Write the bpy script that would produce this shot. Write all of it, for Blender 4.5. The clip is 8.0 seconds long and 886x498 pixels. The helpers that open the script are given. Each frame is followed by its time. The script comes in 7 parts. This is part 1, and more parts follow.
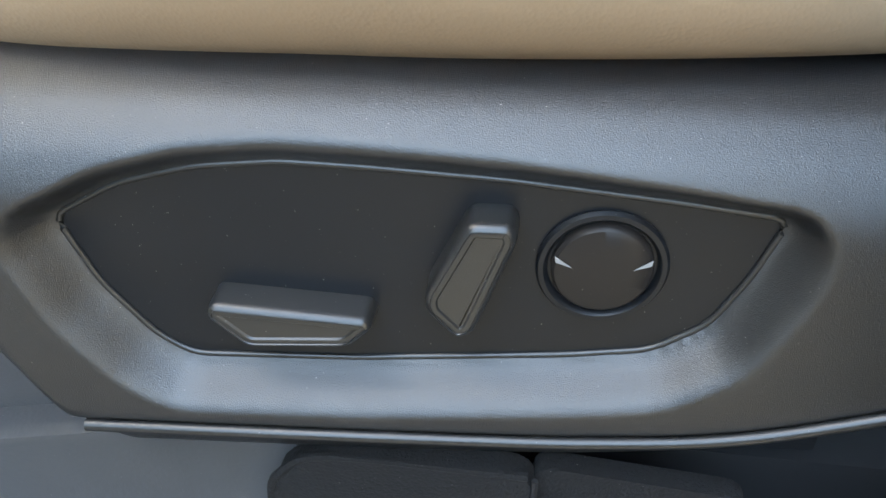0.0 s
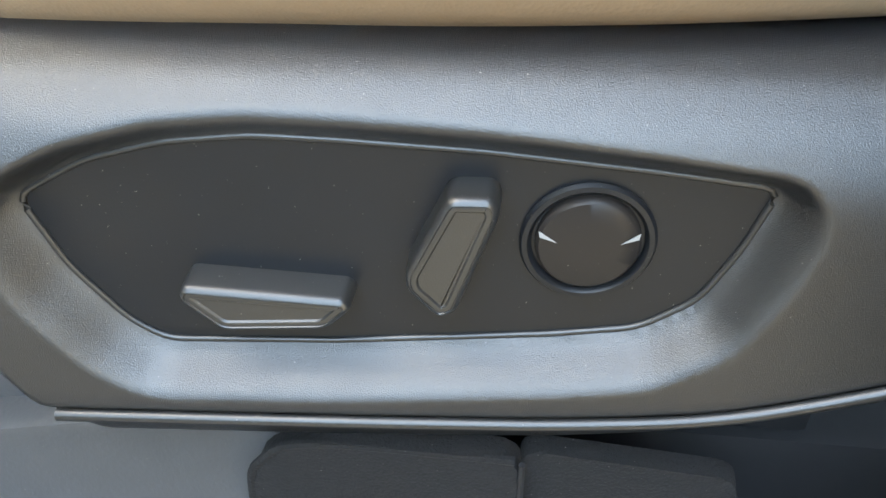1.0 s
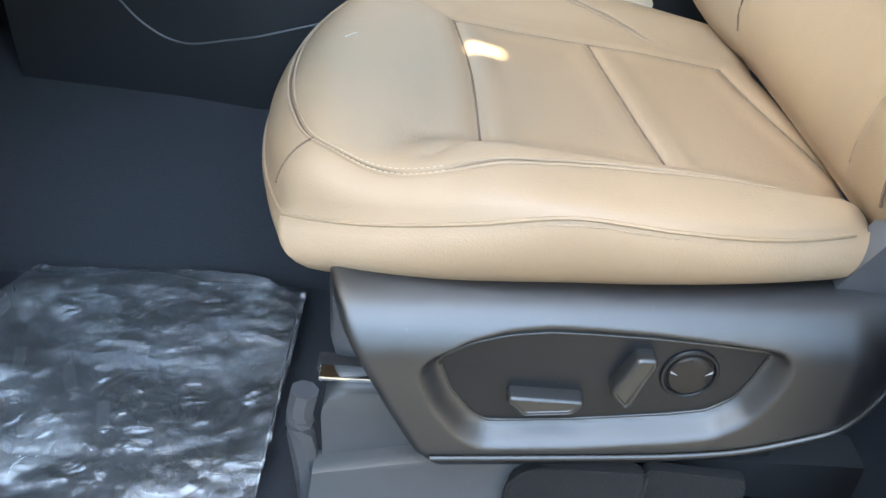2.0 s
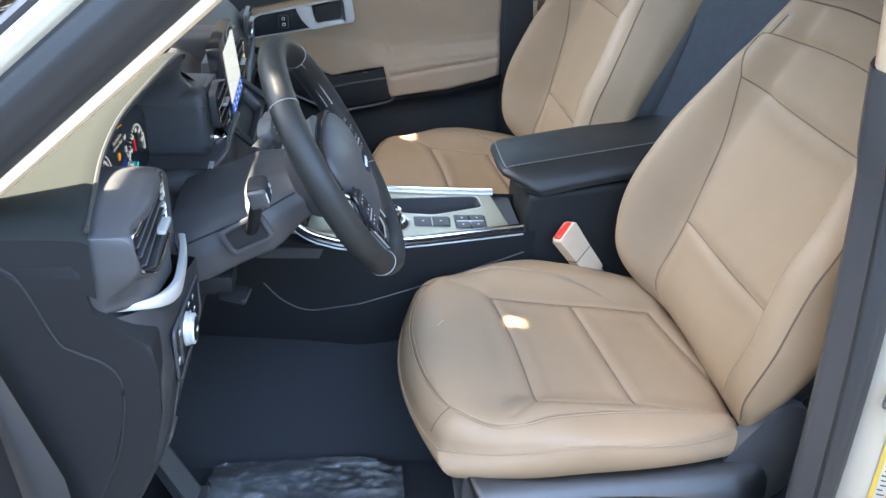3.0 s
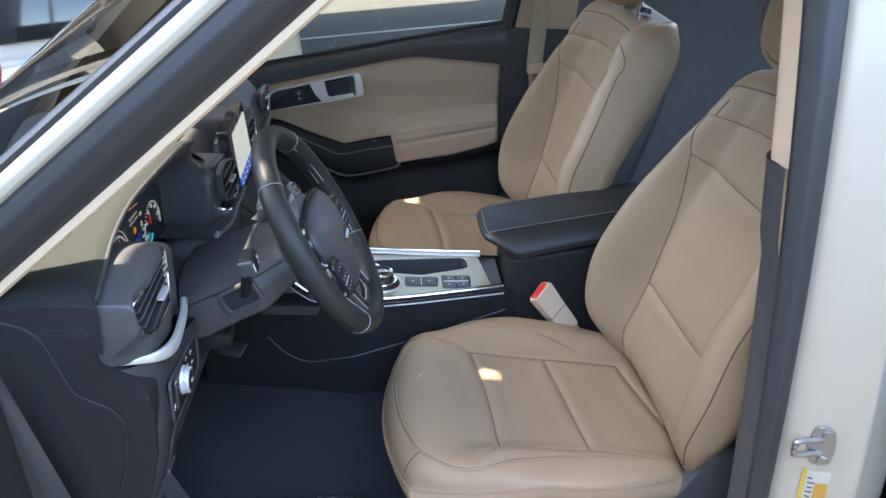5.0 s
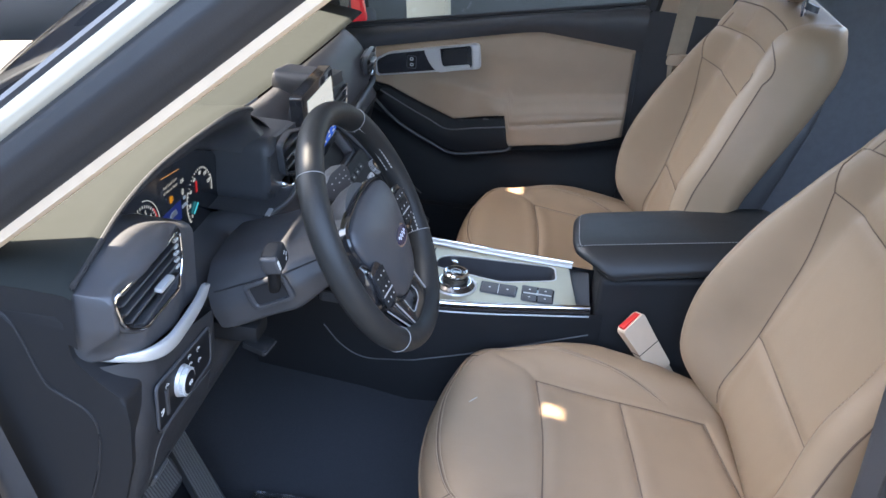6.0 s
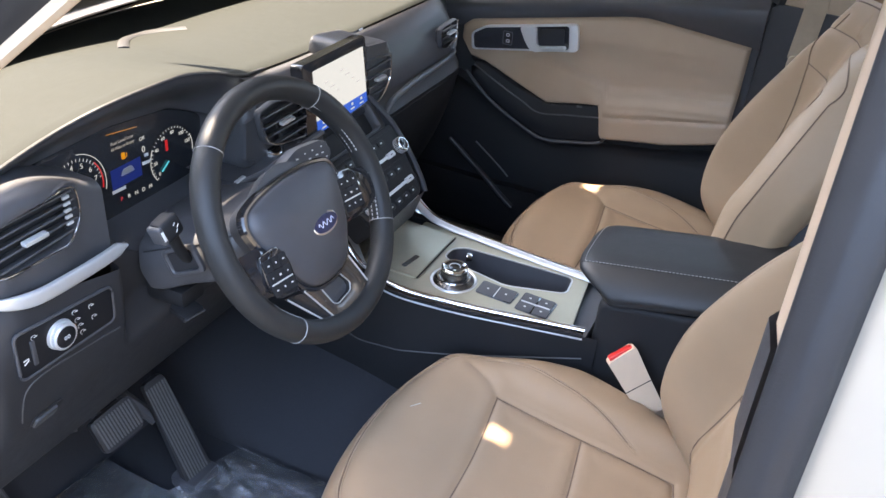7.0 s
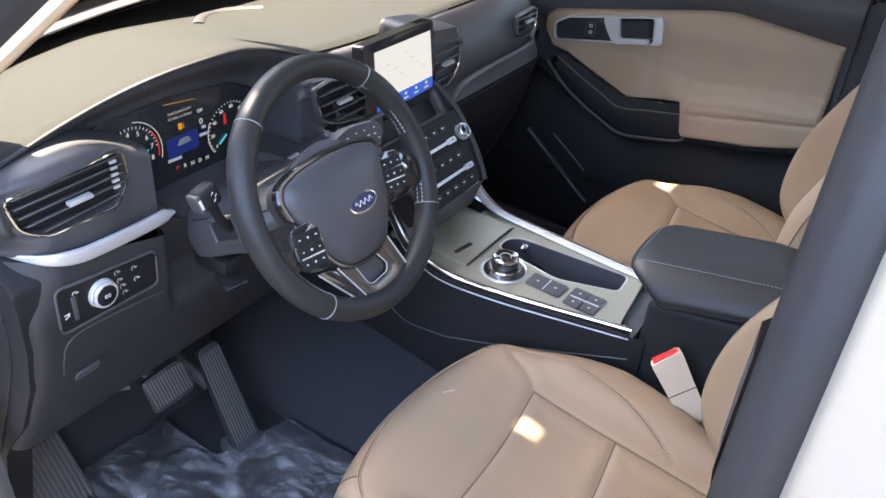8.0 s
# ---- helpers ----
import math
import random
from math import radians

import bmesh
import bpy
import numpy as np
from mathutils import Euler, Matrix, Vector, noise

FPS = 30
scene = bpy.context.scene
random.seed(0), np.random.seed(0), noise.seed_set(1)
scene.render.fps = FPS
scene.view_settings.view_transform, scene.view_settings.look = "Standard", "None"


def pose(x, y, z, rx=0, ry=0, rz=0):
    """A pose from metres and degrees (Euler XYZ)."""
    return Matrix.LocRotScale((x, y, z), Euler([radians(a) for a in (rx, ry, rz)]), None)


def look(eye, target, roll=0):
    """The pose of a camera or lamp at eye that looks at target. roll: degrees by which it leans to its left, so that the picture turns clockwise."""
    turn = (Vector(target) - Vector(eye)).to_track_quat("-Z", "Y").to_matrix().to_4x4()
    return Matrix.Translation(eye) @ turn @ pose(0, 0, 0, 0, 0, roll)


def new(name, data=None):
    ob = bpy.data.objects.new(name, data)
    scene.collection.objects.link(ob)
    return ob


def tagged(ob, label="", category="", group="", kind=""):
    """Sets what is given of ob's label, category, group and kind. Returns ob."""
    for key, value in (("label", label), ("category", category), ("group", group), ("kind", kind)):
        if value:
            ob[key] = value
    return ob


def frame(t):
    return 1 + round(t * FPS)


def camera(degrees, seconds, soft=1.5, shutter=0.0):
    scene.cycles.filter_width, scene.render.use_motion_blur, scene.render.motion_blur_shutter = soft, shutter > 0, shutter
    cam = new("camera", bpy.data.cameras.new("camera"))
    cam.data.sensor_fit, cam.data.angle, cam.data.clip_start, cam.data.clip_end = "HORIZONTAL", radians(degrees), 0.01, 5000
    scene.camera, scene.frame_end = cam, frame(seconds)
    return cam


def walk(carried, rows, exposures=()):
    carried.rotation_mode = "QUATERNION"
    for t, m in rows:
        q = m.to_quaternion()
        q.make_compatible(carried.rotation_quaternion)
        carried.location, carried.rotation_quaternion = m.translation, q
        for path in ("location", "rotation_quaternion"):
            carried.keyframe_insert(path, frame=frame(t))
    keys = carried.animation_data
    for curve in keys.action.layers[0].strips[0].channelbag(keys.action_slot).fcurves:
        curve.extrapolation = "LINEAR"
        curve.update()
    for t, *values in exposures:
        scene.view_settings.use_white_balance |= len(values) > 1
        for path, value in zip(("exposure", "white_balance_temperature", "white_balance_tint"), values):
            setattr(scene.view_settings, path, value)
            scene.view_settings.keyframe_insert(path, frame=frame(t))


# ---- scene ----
# The car stands nose-up by a few degrees in the frame in which its parts are laid out:
# x runs to the rear, y across to the passenger's side, z up; the driver's seat is centred on y = 0.
CAR = Matrix.Translation((0.3, 0, 0.45)) @ Matrix.Rotation(radians(5.5), 4, "Y") @ Matrix.Translation((-0.3, 0, -0.45))
cam = camera(54.8, 8.0)
PATH = [
    (0, (0.422, -0.512, 0.838), (0.207, 1.08, -0.353), -0.1),
    (0.5, (0.425, -0.506, 0.827), (0.218, 1.089, -0.362), -0.2),
    (1, (0.424, -0.507, 0.827), (0.237, 1.081, -0.376), -0.3),
    (1.5, (0.407, -0.526, 0.865), (0.264, 1.08, -0.317), 0.3),
    (1.6, (0.37, -0.536, 0.916), (0.38, 0.996, -0.37), 3.5),
    (1.8, (0.329, -0.64, 0.983), (0.304, 0.993, -0.172), 3.3),
    (2, (0.239, -0.764, 1.092), (0.274, 0.891, -0.03), 4.1),
    (2.1, (0.183, -0.818, 1.151), (0.279, 0.841, 0.039), 5.1),
    (2.2, (0.153, -0.877, 1.205), (0.251, 0.801, 0.122), 4.9),
    (3.3, (-0.017, -1.207, 1.673), (0.232, 0.542, 0.736), 2.0),
    (3.5, (0.008, -1.248, 1.704), (0.248, 0.514, 0.788), 1.4),
    (4, (0.048, -1.309, 1.727), (0.276, 0.48, 0.861), 0.4),
    (4.2, (0.06, -1.32, 1.714), (0.277, 0.476, 0.861), 0.3),
    (5.3, (0.107, -1.251, 1.689), (0.167, 0.545, 0.812), 2.6),
    (5.5, (0.111, -1.207, 1.684), (0.124, 0.579, 0.785), 3.7),
    (6, (0.205, -1.079, 1.675), (0.011, 0.668, 0.721), 4.9),
    (6.5, (0.436, -0.926, 1.685), (-0.036, 0.731, 0.67), 4.8),
    (7, (0.573, -0.859, 1.703), (-0.11, 0.692, 0.641), 4.7),
    (7.5, (0.642, -0.826, 1.699), (-0.186, 0.638, 0.617), 4.0),
    (8, (0.654, -0.808, 1.695), (-0.235, 0.613, 0.603), 4.0),
]
EXPOSURES = [(0, 4.38, 8450, 2), (0.4, 4.80, 9000, 2), (1.2, 4.90, 9200, 2), (1.5, 4.98, 9350, 2), (1.8, 4.87, 8650, 2), (2.2, 4.58, 7650, 2), (3.3, 4.32, 7150, 8), (4.2, 3.84, 7250, 8), (5.5, 3.94, 7150, 10), (6.0, 4.10, 7100, 12), (6.5, 4.27, 7400, 14), (7.0, 4.32, 7650, 15), (8, 4.33, 7650, 17)]
walk(cam, [(t, CAR @ look(eye, target, roll)) for t, eye, target, roll in PATH], EXPOSURES)

# ---- light ----
SUN_ELEVATION, SUN_AZIMUTH = 64.0, 177.0          # azimuth: direction towards the sun, from +x anticlockwise
world = bpy.data.worlds.new("daylight")
scene.world = world
world.use_nodes = True
wn = world.node_tree.nodes
sky = wn.new("ShaderNodeTexSky")
sky.sky_type, sky.sun_disc = "NISHITA", False
sky.sun_elevation, sky.sun_rotation = radians(SUN_ELEVATION), radians(90 - SUN_AZIMUTH)
world.node_tree.links.new(sky.outputs["Color"], wn["Background"].inputs["Color"])
wn["Background"].inputs["Strength"].default_value = 0.15
sun = new("sun", bpy.data.lights.new("sun", "SUN"))
sun.data.energy, sun.data.angle, sun.data.color = 2.6, radians(0.25), (1.0, 0.93, 0.82)
SUN_DIR = Vector((math.cos(radians(SUN_ELEVATION)) * math.cos(radians(SUN_AZIMUTH)),
                  math.cos(radians(SUN_ELEVATION)) * math.sin(radians(SUN_AZIMUTH)), math.sin(radians(SUN_ELEVATION))))
sun.matrix_world = look(tuple(SUN_DIR * 20), (0, 0, 0))


# ---- materials ----
def material(name, colour, rough=0.5, metal=0.0, tint=0.12, scale=60.0, bump=0.0, bump_scale=400.0, coat=0.0, glow=None,
             glow_strength=1.0, dust=0.0, spec=0.5):
    """Principled surface with blotchy tint, fine relief and, if asked, specks of dust."""
    m = bpy.data.materials.new(name)
    m.use_nodes = True
    nt = m.node_tree
    b = nt.nodes["Principled BSDF"]
    b.inputs["Roughness"].default_value, b.inputs["Metallic"].default_value = rough, metal
    b.inputs["Coat Weight"].default_value, b.inputs["Coat Roughness"].default_value = coat, 0.08
    b.inputs["Specular IOR Level"].default_value = spec
    co = nt.nodes.new("ShaderNodeTexCoord")
    n1 = nt.nodes.new("ShaderNodeTexNoise")
    n1.inputs["Scale"].default_value, n1.inputs["Detail"].default_value = scale, 5
    nt.links.new(co.outputs["Object"], n1.inputs["Vector"])
    mix = nt.nodes.new("ShaderNodeMix")
    mix.data_type = "RGBA"
    mix.inputs[6].default_value = (*[c * (1 - tint) for c in colour], 1)
    mix.inputs[7].default_value = (*[min(1, c * (1 + tint)) for c in colour], 1)
    nt.links.new(n1.outputs["Fac"], mix.inputs[0])
    last = mix.outputs[2]
    if dust:
        n3 = nt.nodes.new("ShaderNodeTexNoise")
        n3.inputs["Scale"].default_value, n3.inputs["Detail"].default_value = 900, 2
        nt.links.new(co.outputs["Object"], n3.inputs["Vector"])
        ramp = nt.nodes.new("ShaderNodeMapRange")
        ramp.inputs[1].default_value, ramp.inputs[2].default_value = 0.74, 0.80
        ramp.inputs[4].default_value = dust
        nt.links.new(n3.outputs["Fac"], ramp.inputs[0])
        speck = nt.nodes.new("ShaderNodeMix")
        speck.data_type = "RGBA"
        speck.inputs[7].default_value = (0.45, 0.42, 0.38, 1)
        nt.links.new(ramp.outputs[0], speck.inputs[0])
        nt.links.new(last, speck.inputs[6])
        last = speck.outputs[2]
    nt.links.new(last, b.inputs["Base Color"])
    rr = nt.nodes.new("ShaderNodeMapRange")
    rr.inputs[3].default_value, rr.inputs[4].default_value = max(0, rough - 0.07), min(1, rough + 0.07)
    nt.links.new(n1.outputs["Fac"], rr.inputs[0])
    nt.links.new(rr.outputs[0], b.inputs["Roughness"])
    if bump:
        n2 = nt.nodes.new("ShaderNodeTexNoise")
        n2.inputs["Scale"].default_value, n2.inputs["Detail"].default_value = bump_scale, 3
        nt.links.new(co.outputs["Object"], n2.inputs["Vector"])
        bp = nt.nodes.new("ShaderNodeBump")
        bp.inputs["Strength"].default_value, bp.inputs["Distance"].default_value = bump, 0.001
        nt.links.new(n2.outputs["Fac"], bp.inputs["Height"])
        nt.links.new(bp.outputs[0], b.inputs["Normal"])
    if glow:
        b.inputs["Emission Color"].default_value, b.inputs["Emission Strength"].default_value = (*glow, 1), glow_strength * 0.085
    return m


def leather(name, colour):
    """Tan hide: pebbled grain by Voronoi cells, soft creases and slightly polished blotches."""
    m = material(name, colour, 0.48, tint=0.10, scale=14)
    nt = m.node_tree
    b = nt.nodes["Principled BSDF"]
    co = next(n for n in nt.nodes if n.type == "TEX_COORD")
    v = nt.nodes.new("ShaderNodeTexVoronoi")
    v.inputs["Scale"].default_value = 650
    n = nt.nodes.new("ShaderNodeTexNoise")
    n.inputs["Scale"].default_value, n.inputs["Detail"].default_value = 38, 4
    b1, b2 = nt.nodes.new("ShaderNodeBump"), nt.nodes.new("ShaderNodeBump")
    b1.inputs["Strength"].default_value, b1.inputs["Distance"].default_value = 0.22, 0.0006
    b2.inputs["Strength"].default_value, b2.inputs["Distance"].default_value = 0.12, 0.004
    nt.links.new(co.outputs["Object"], v.inputs["Vector"])
    nt.links.new(co.outputs["Object"], n.inputs["Vector"])
    nt.links.new(v.outputs["Distance"], b1.inputs["Height"])
    nt.links.new(n.outputs["Fac"], b2.inputs["Height"])
    nt.links.new(b2.outputs[0], b1.inputs["Normal"])
    nt.links.new(b1.outputs[0], b.inputs["Normal"])
    return m


def clear(name, tint=(0.9, 0.95, 0.92), gloss=0.0, rough=0.02):
    """Thin pane or film: mostly clear, with a mirror gloss that grows to the edge-on view."""
    m = bpy.data.materials.new(name)
    m.use_nodes = True
    nt = m.node_tree
    nt.nodes.remove(nt.nodes["Principled BSDF"])
    t, g, mx = nt.nodes.new("ShaderNodeBsdfTransparent"), nt.nodes.new("ShaderNodeBsdfGlossy"), nt.nodes.new("ShaderNodeMixShader")
    t.inputs["Color"].default_value = (*tint, 1)
    g.inputs["Roughness"].default_value = rough
    fr = nt.nodes.new("ShaderNodeFresnel")
    fr.inputs["IOR"].default_value = 1.5 + gloss
    nt.links.new(fr.outputs[0], mx.inputs[0])
    nt.links.new(t.outputs[0], mx.inputs[1])
    nt.links.new(g.outputs[0], mx.inputs[2])
    nt.links.new(mx.outputs[0], nt.nodes["Material Output"].inputs["Surface"])
    return m


def streaky_film(name):
    """Thin film: partly clear, partly pale diffuse streaks from stretched noise, with a soft gloss."""
    m = clear(name, (0.92, 0.94, 0.96), 0.7, 0.10)
    nt = m.node_tree
    out = nt.nodes["Material Output"]
    first = out.inputs["Surface"].links[0].from_socket
    d, mx = nt.nodes.new("ShaderNodeBsdfDiffuse"), nt.nodes.new("ShaderNodeMixShader")
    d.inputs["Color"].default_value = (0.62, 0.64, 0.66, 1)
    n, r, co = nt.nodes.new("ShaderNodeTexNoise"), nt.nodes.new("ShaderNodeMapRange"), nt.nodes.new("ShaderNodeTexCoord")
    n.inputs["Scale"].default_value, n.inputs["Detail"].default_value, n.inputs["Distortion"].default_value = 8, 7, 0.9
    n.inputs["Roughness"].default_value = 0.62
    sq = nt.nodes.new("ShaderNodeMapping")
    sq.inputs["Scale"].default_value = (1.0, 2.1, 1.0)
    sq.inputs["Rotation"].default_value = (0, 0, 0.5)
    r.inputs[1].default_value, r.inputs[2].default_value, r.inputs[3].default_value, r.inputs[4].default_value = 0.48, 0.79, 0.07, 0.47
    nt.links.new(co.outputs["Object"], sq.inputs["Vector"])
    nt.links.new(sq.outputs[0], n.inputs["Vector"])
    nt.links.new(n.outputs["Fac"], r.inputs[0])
    n2, bp = nt.nodes.new("ShaderNodeTexNoise"), nt.nodes.new("ShaderNodeBump")
    n2.inputs["Scale"].default_value, n2.inputs["Detail"].default_value, n2.inputs["Distortion"].default_value = 30, 5, 1.5
    bp.inputs["Strength"].default_value, bp.inputs["Distance"].default_value = 0.9, 0.012
    nt.links.new(co.outputs["Object"], n2.inputs["Vector"])
    nt.links.new(n2.outputs["Fac"], bp.inputs["Height"])
    gl = next(q for q in nt.nodes if q.type == "BSDF_GLOSSY")
    nt.links.new(bp.outputs[0], gl.inputs["Normal"])
    nt.links.new(bp.outputs[0], d.inputs["Normal"])
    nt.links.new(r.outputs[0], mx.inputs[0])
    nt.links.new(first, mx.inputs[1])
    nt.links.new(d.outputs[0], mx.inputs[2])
    nt.links.new(mx.outputs[0], out.inputs["Surface"])
    return m


TAN = leather("tan_leather", (0.285, 0.196, 0.124))
TAN.node_tree.nodes["Principled BSDF"].inputs["Specular IOR Level"].default_value = 0.38
TAN_DOOR = leather("tan_door_vinyl", (0.37, 0.270, 0.186))
BLACK_LEATHER = leather("black_leather", (0.020, 0.0205, 0.0205))
ARM_LEATHER = leather("black_armrest_leather", (0.0115, 0.012, 0.0125))
ARM_LEATHER.node_tree.nodes["Principled BSDF"].inputs["Specular IOR Level"].default_value = 0.45
BLACK_LEATHER.node_tree.nodes["Principled BSDF"].inputs["Specular IOR Level"].default_value = 0.35
THREAD = material("tan_thread", (0.45, 0.33, 0.23), 0.8, bump=0.3)
SEAM = material("brown_seam_thread", (0.12, 0.078, 0.052), 0.8)
STITCH = material("tan_stitch_thread", (0.29, 0.20, 0.135), 0.8)
BLACK_CHROME = material("dark_chrome", (0.15, 0.142, 0.135), 0.25, metal=0.85, tint=0.04)
PALE_THREAD = material("pale_grey_thread", (0.40, 0.40, 0.39), 0.8)
GREY_THREAD = material("grey_thread", (0.25, 0.25, 0.25), 0.8)
PLASTIC = material("black_grained_plastic", (0.054, 0.055, 0.060), 0.45, bump=0.25, bump_scale=900, dust=0.10)
SHIELD = material("grained_shield_plastic", (0.011, 0.0115, 0.013), 0.32, bump=0.34, bump_scale=2200, dust=0.55, spec=1.0)
PANEL = material("smooth_panel_plastic", (0.0075, 0.0085, 0.0105), 0.40, bump=0.05, bump_scale=1500, dust=0.5, spec=0.36)
SWITCH = material("switch_plastic", (0.017, 0.0168, 0.0168), 0.34, bump=0.08, bump_scale=1500, dust=0.6, spec=0.7)
KNEE = material("knee_panel_plastic", (0.026, 0.0265, 0.029), 0.5, bump=0.2, bump_scale=900, dust=0.10, spec=0.35)
END = material("satin_black_dash_end", (0.0135, 0.014, 0.0155), 0.6, bump=0.1, bump_scale=1200, spec=0.25)
FELT = material("black_felt", (0.0055, 0.0055, 0.0062), 0.95, tint=0.5, scale=500, bump=1.0, bump_scale=700, dust=0.5)
PEDAL = material("worn_pedal_rubber", (0.095, 0.096, 0.100), 0.6, bump=0.2)
DISC = material("matt_brown_black_disc", (0.017, 0.0145, 0.0135), 0.38, dust=0.3, spec=0.25)
REAR_TRIM = material("dark_grey_rear_trim", (0.115, 0.12, 0.132), 0.7, tint=0.2, bump=0.3, bump_scale=300)
DASH = material("dark_dash_skin", (0.0142, 0.0166, 0.0152), 0.8, bump=0.3, bump_scale=900, spec=0.2)
GLOSS = material("piano_black", (0.018, 0.018, 0.020), 0.09, coat=0.6, tint=0.05)
DARK = material("deep_black_void", (0.012, 0.012, 0.014), 0.7)
RUBBER = material("black_rubber_seal", (0.024, 0.025, 0.028), 0.5, bump=0.15)
CHROME = material("bright_chrome", (0.80, 0.80, 0.80), 0.12, metal=1.0, tint=0.04)
SATIN_DARK = material("dull_satin_trim", (0.11, 0.114, 0.12), 0.5, metal=0.2, tint=0.05)
MAP_MARK = material("faint_map_print", (0.02, 0.02, 0.02), 0.3, glow=(0.60, 0.63, 0.68), glow_strength=0.62, tint=0.0)
SATIN = material("satin_silver_trim", (0.60, 0.61, 0.61), 0.34, metal=0.45, tint=0.05, bump=0.05, bump_scale=1500)
BRUSHED = material("brushed_champagne_metal", (0.40, 0.37, 0.28), 0.36, metal=0.55, tint=0.06, bump=0.05, bump_scale=1500)
WHITE = material("white_body_paint", (0.405, 0.360, 0.290), 0.42, coat=0.25, tint=0.02, scale=30)
BEIGE = material("beige_pillar_trim", (0.60, 0.46, 0.33), 0.75, tint=0.06, bump=0.3, bump_scale=1200)
BELT = material("beige_webbing", (0.45, 0.36, 0.26), 0.8, bump=0.5, bump_scale=1500)
RED = material("red_release_button", (0.62, 0.025, 0.02), 0.35)
CARPET = material("black_carpet", (0.019, 0.0205, 0.025), 0.95, tint=0.5, scale=500, bump=1.0, bump_scale=700)
MAT_RUBBER = material("black_floor_mat_pile", (0.02, 0.021, 0.024), 0.9, tint=0.4, scale=300, bump=0.8, bump_scale=600)
GREY_PLASTIC = material("grey_track_plastic", (0.060, 0.061, 0.064), 0.42, bump=0.2, dust=0.2)
ZINC = material("zinc_steel", (0.40, 0.40, 0.41), 0.42, metal=1.0, bump=0.1)
GLASS = clear("window_glass", (0.90, 0.93, 0.90), 0.1)
FILM = streaky_film("crumpled_plastic_film")
LABEL_WHITE = material("label_white", (0.46, 0.43, 0.37), 0.5)
LABEL_YELLOW = material("label_yellow", (0.50, 0.35, 0.06), 0.5)
LABEL_ORANGE = material("label_orange", (0.46, 0.24, 0.05), 0.5)
PRINT = material("print_black", (0.03, 0.03, 0.03), 0.6)
ICON = material("icon_white_print", (0.62, 0.62, 0.60), 0.5)
SCREEN = material("lit_map_screen", (0.02, 0.02, 0.02), 0.15, glow=(0.72, 0.79, 0.83), glow_strength=0.62, tint=0.0)
SCREEN_BLUE = material("lit_blue_bar", (0.01, 0.01, 0.02), 0.2, glow=(0.02, 0.09, 0.48), glow_strength=0.9)
LIT_WHITE = material("lit_white_mark", (0.05, 0.05, 0.05), 0.4, glow=(0.75, 0.82, 0.85), glow_strength=0.42)
LIT_DIM = material("lit_dim_text", (0.05, 0.05, 0.05), 0.4, glow=(0.60, 0.58, 0.54), glow_strength=0.30)
LIT_CYAN = material("lit_cyan_needle", (0.02, 0.05, 0.06), 0.4, glow=(0.05, 0.62, 0.80), glow_strength=0.6)
LIT_RED = material("lit_red_mark", (0.05, 0.0, 0.0), 0.4, glow=(0.80, 0.03, 0.04), glow_strength=0.38)
LIT_AMBER = material("lit_amber_mark", (0.05, 0.02, 0.0), 0.4, glow=(0.95, 0.40, 0.02), glow_strength=0.38)
LIT_BLUE_DIM = material("lit_deep_blue_field", (0.0, 0.0, 0.01), 0.4, glow=(0.008, 0.022, 0.16), glow_strength=0.6)
CLUSTER = material("cluster_black_lens", (0.020, 0.022, 0.026), 0.22, coat=0.4)
BADGE_BLUE = material("badge_blue_enamel", (0.006, 0.014, 0.060), 0.25, coat=0.5)
ASPHALT = material("yard_asphalt", (0.047, 0.047, 0.045), 0.9, tint=0.25, scale=3, bump=0.6, bump_scale=120)
CANOPY = material("brown_canopy_sheet", (0.09, 0.065, 0.045), 0.7, tint=0.2, scale=4)
LAMP_RED = material("red_lamp_lens", (0.55, 0.015, 0.02), 0.12, coat=0.8)
TYRE = material("tyre_rubber", (0.02, 0.02, 0.02), 0.8, bump=0.4)
GREY_PAINT = material("silver_car_paint", (0.55, 0.55, 0.54), 0.3, metal=0.3, coat=0.6)
DARK_GLASS = material("dark_tinted_glass", (0.012, 0.014, 0.015), 0.06, coat=0.5)
NAVY = material("navy_truck_paint", (0.012, 0.016, 0.030), 0.4, coat=0.3)
BOARD = material("dark_brown_timber", (0.075, 0.055, 0.040), 0.7, tint=0.3, scale=2.5, bump=0.4, bump_scale=40)
# For the unseen side wall, kept dark so little of it reflects.
SIDE_WALL = material("dark_grey_side_wall", (0.034, 0.036, 0.040), 0.7, tint=0.3, scale=2.5, bump=0.4, bump_scale=40)
CONCRETE = material("grey_concrete_wall", (0.20, 0.20, 0.195), 0.9, tint=0.2, scale=2, bump=0.4, bump_scale=60)


# ---- mesh tools ----
def basis(o, ex, ey):
    """A frame at o with its x along ex and its y near ey."""
    ex = Vector(ex).normalized()
    ez = ex.cross(Vector(ey)).normalized()
    ey = ez.cross(ex)
    m = Matrix((ex, ey, ez)).transposed().to_4x4()
    m.translation = o
    return m


def thing(name, at, label, category, group="", kind="", in_car=True):
    """An Empty at the base of a thing. Parts are laid out in the car's frame."""
    e = new(name)
    e.empty_display_size = 0.05
    e.matrix_basis = (CAR if in_car else Matrix()) @ Matrix.Translation(at)
    e["base"] = tuple(at)
    return tagged(e, label, category, group, kind)


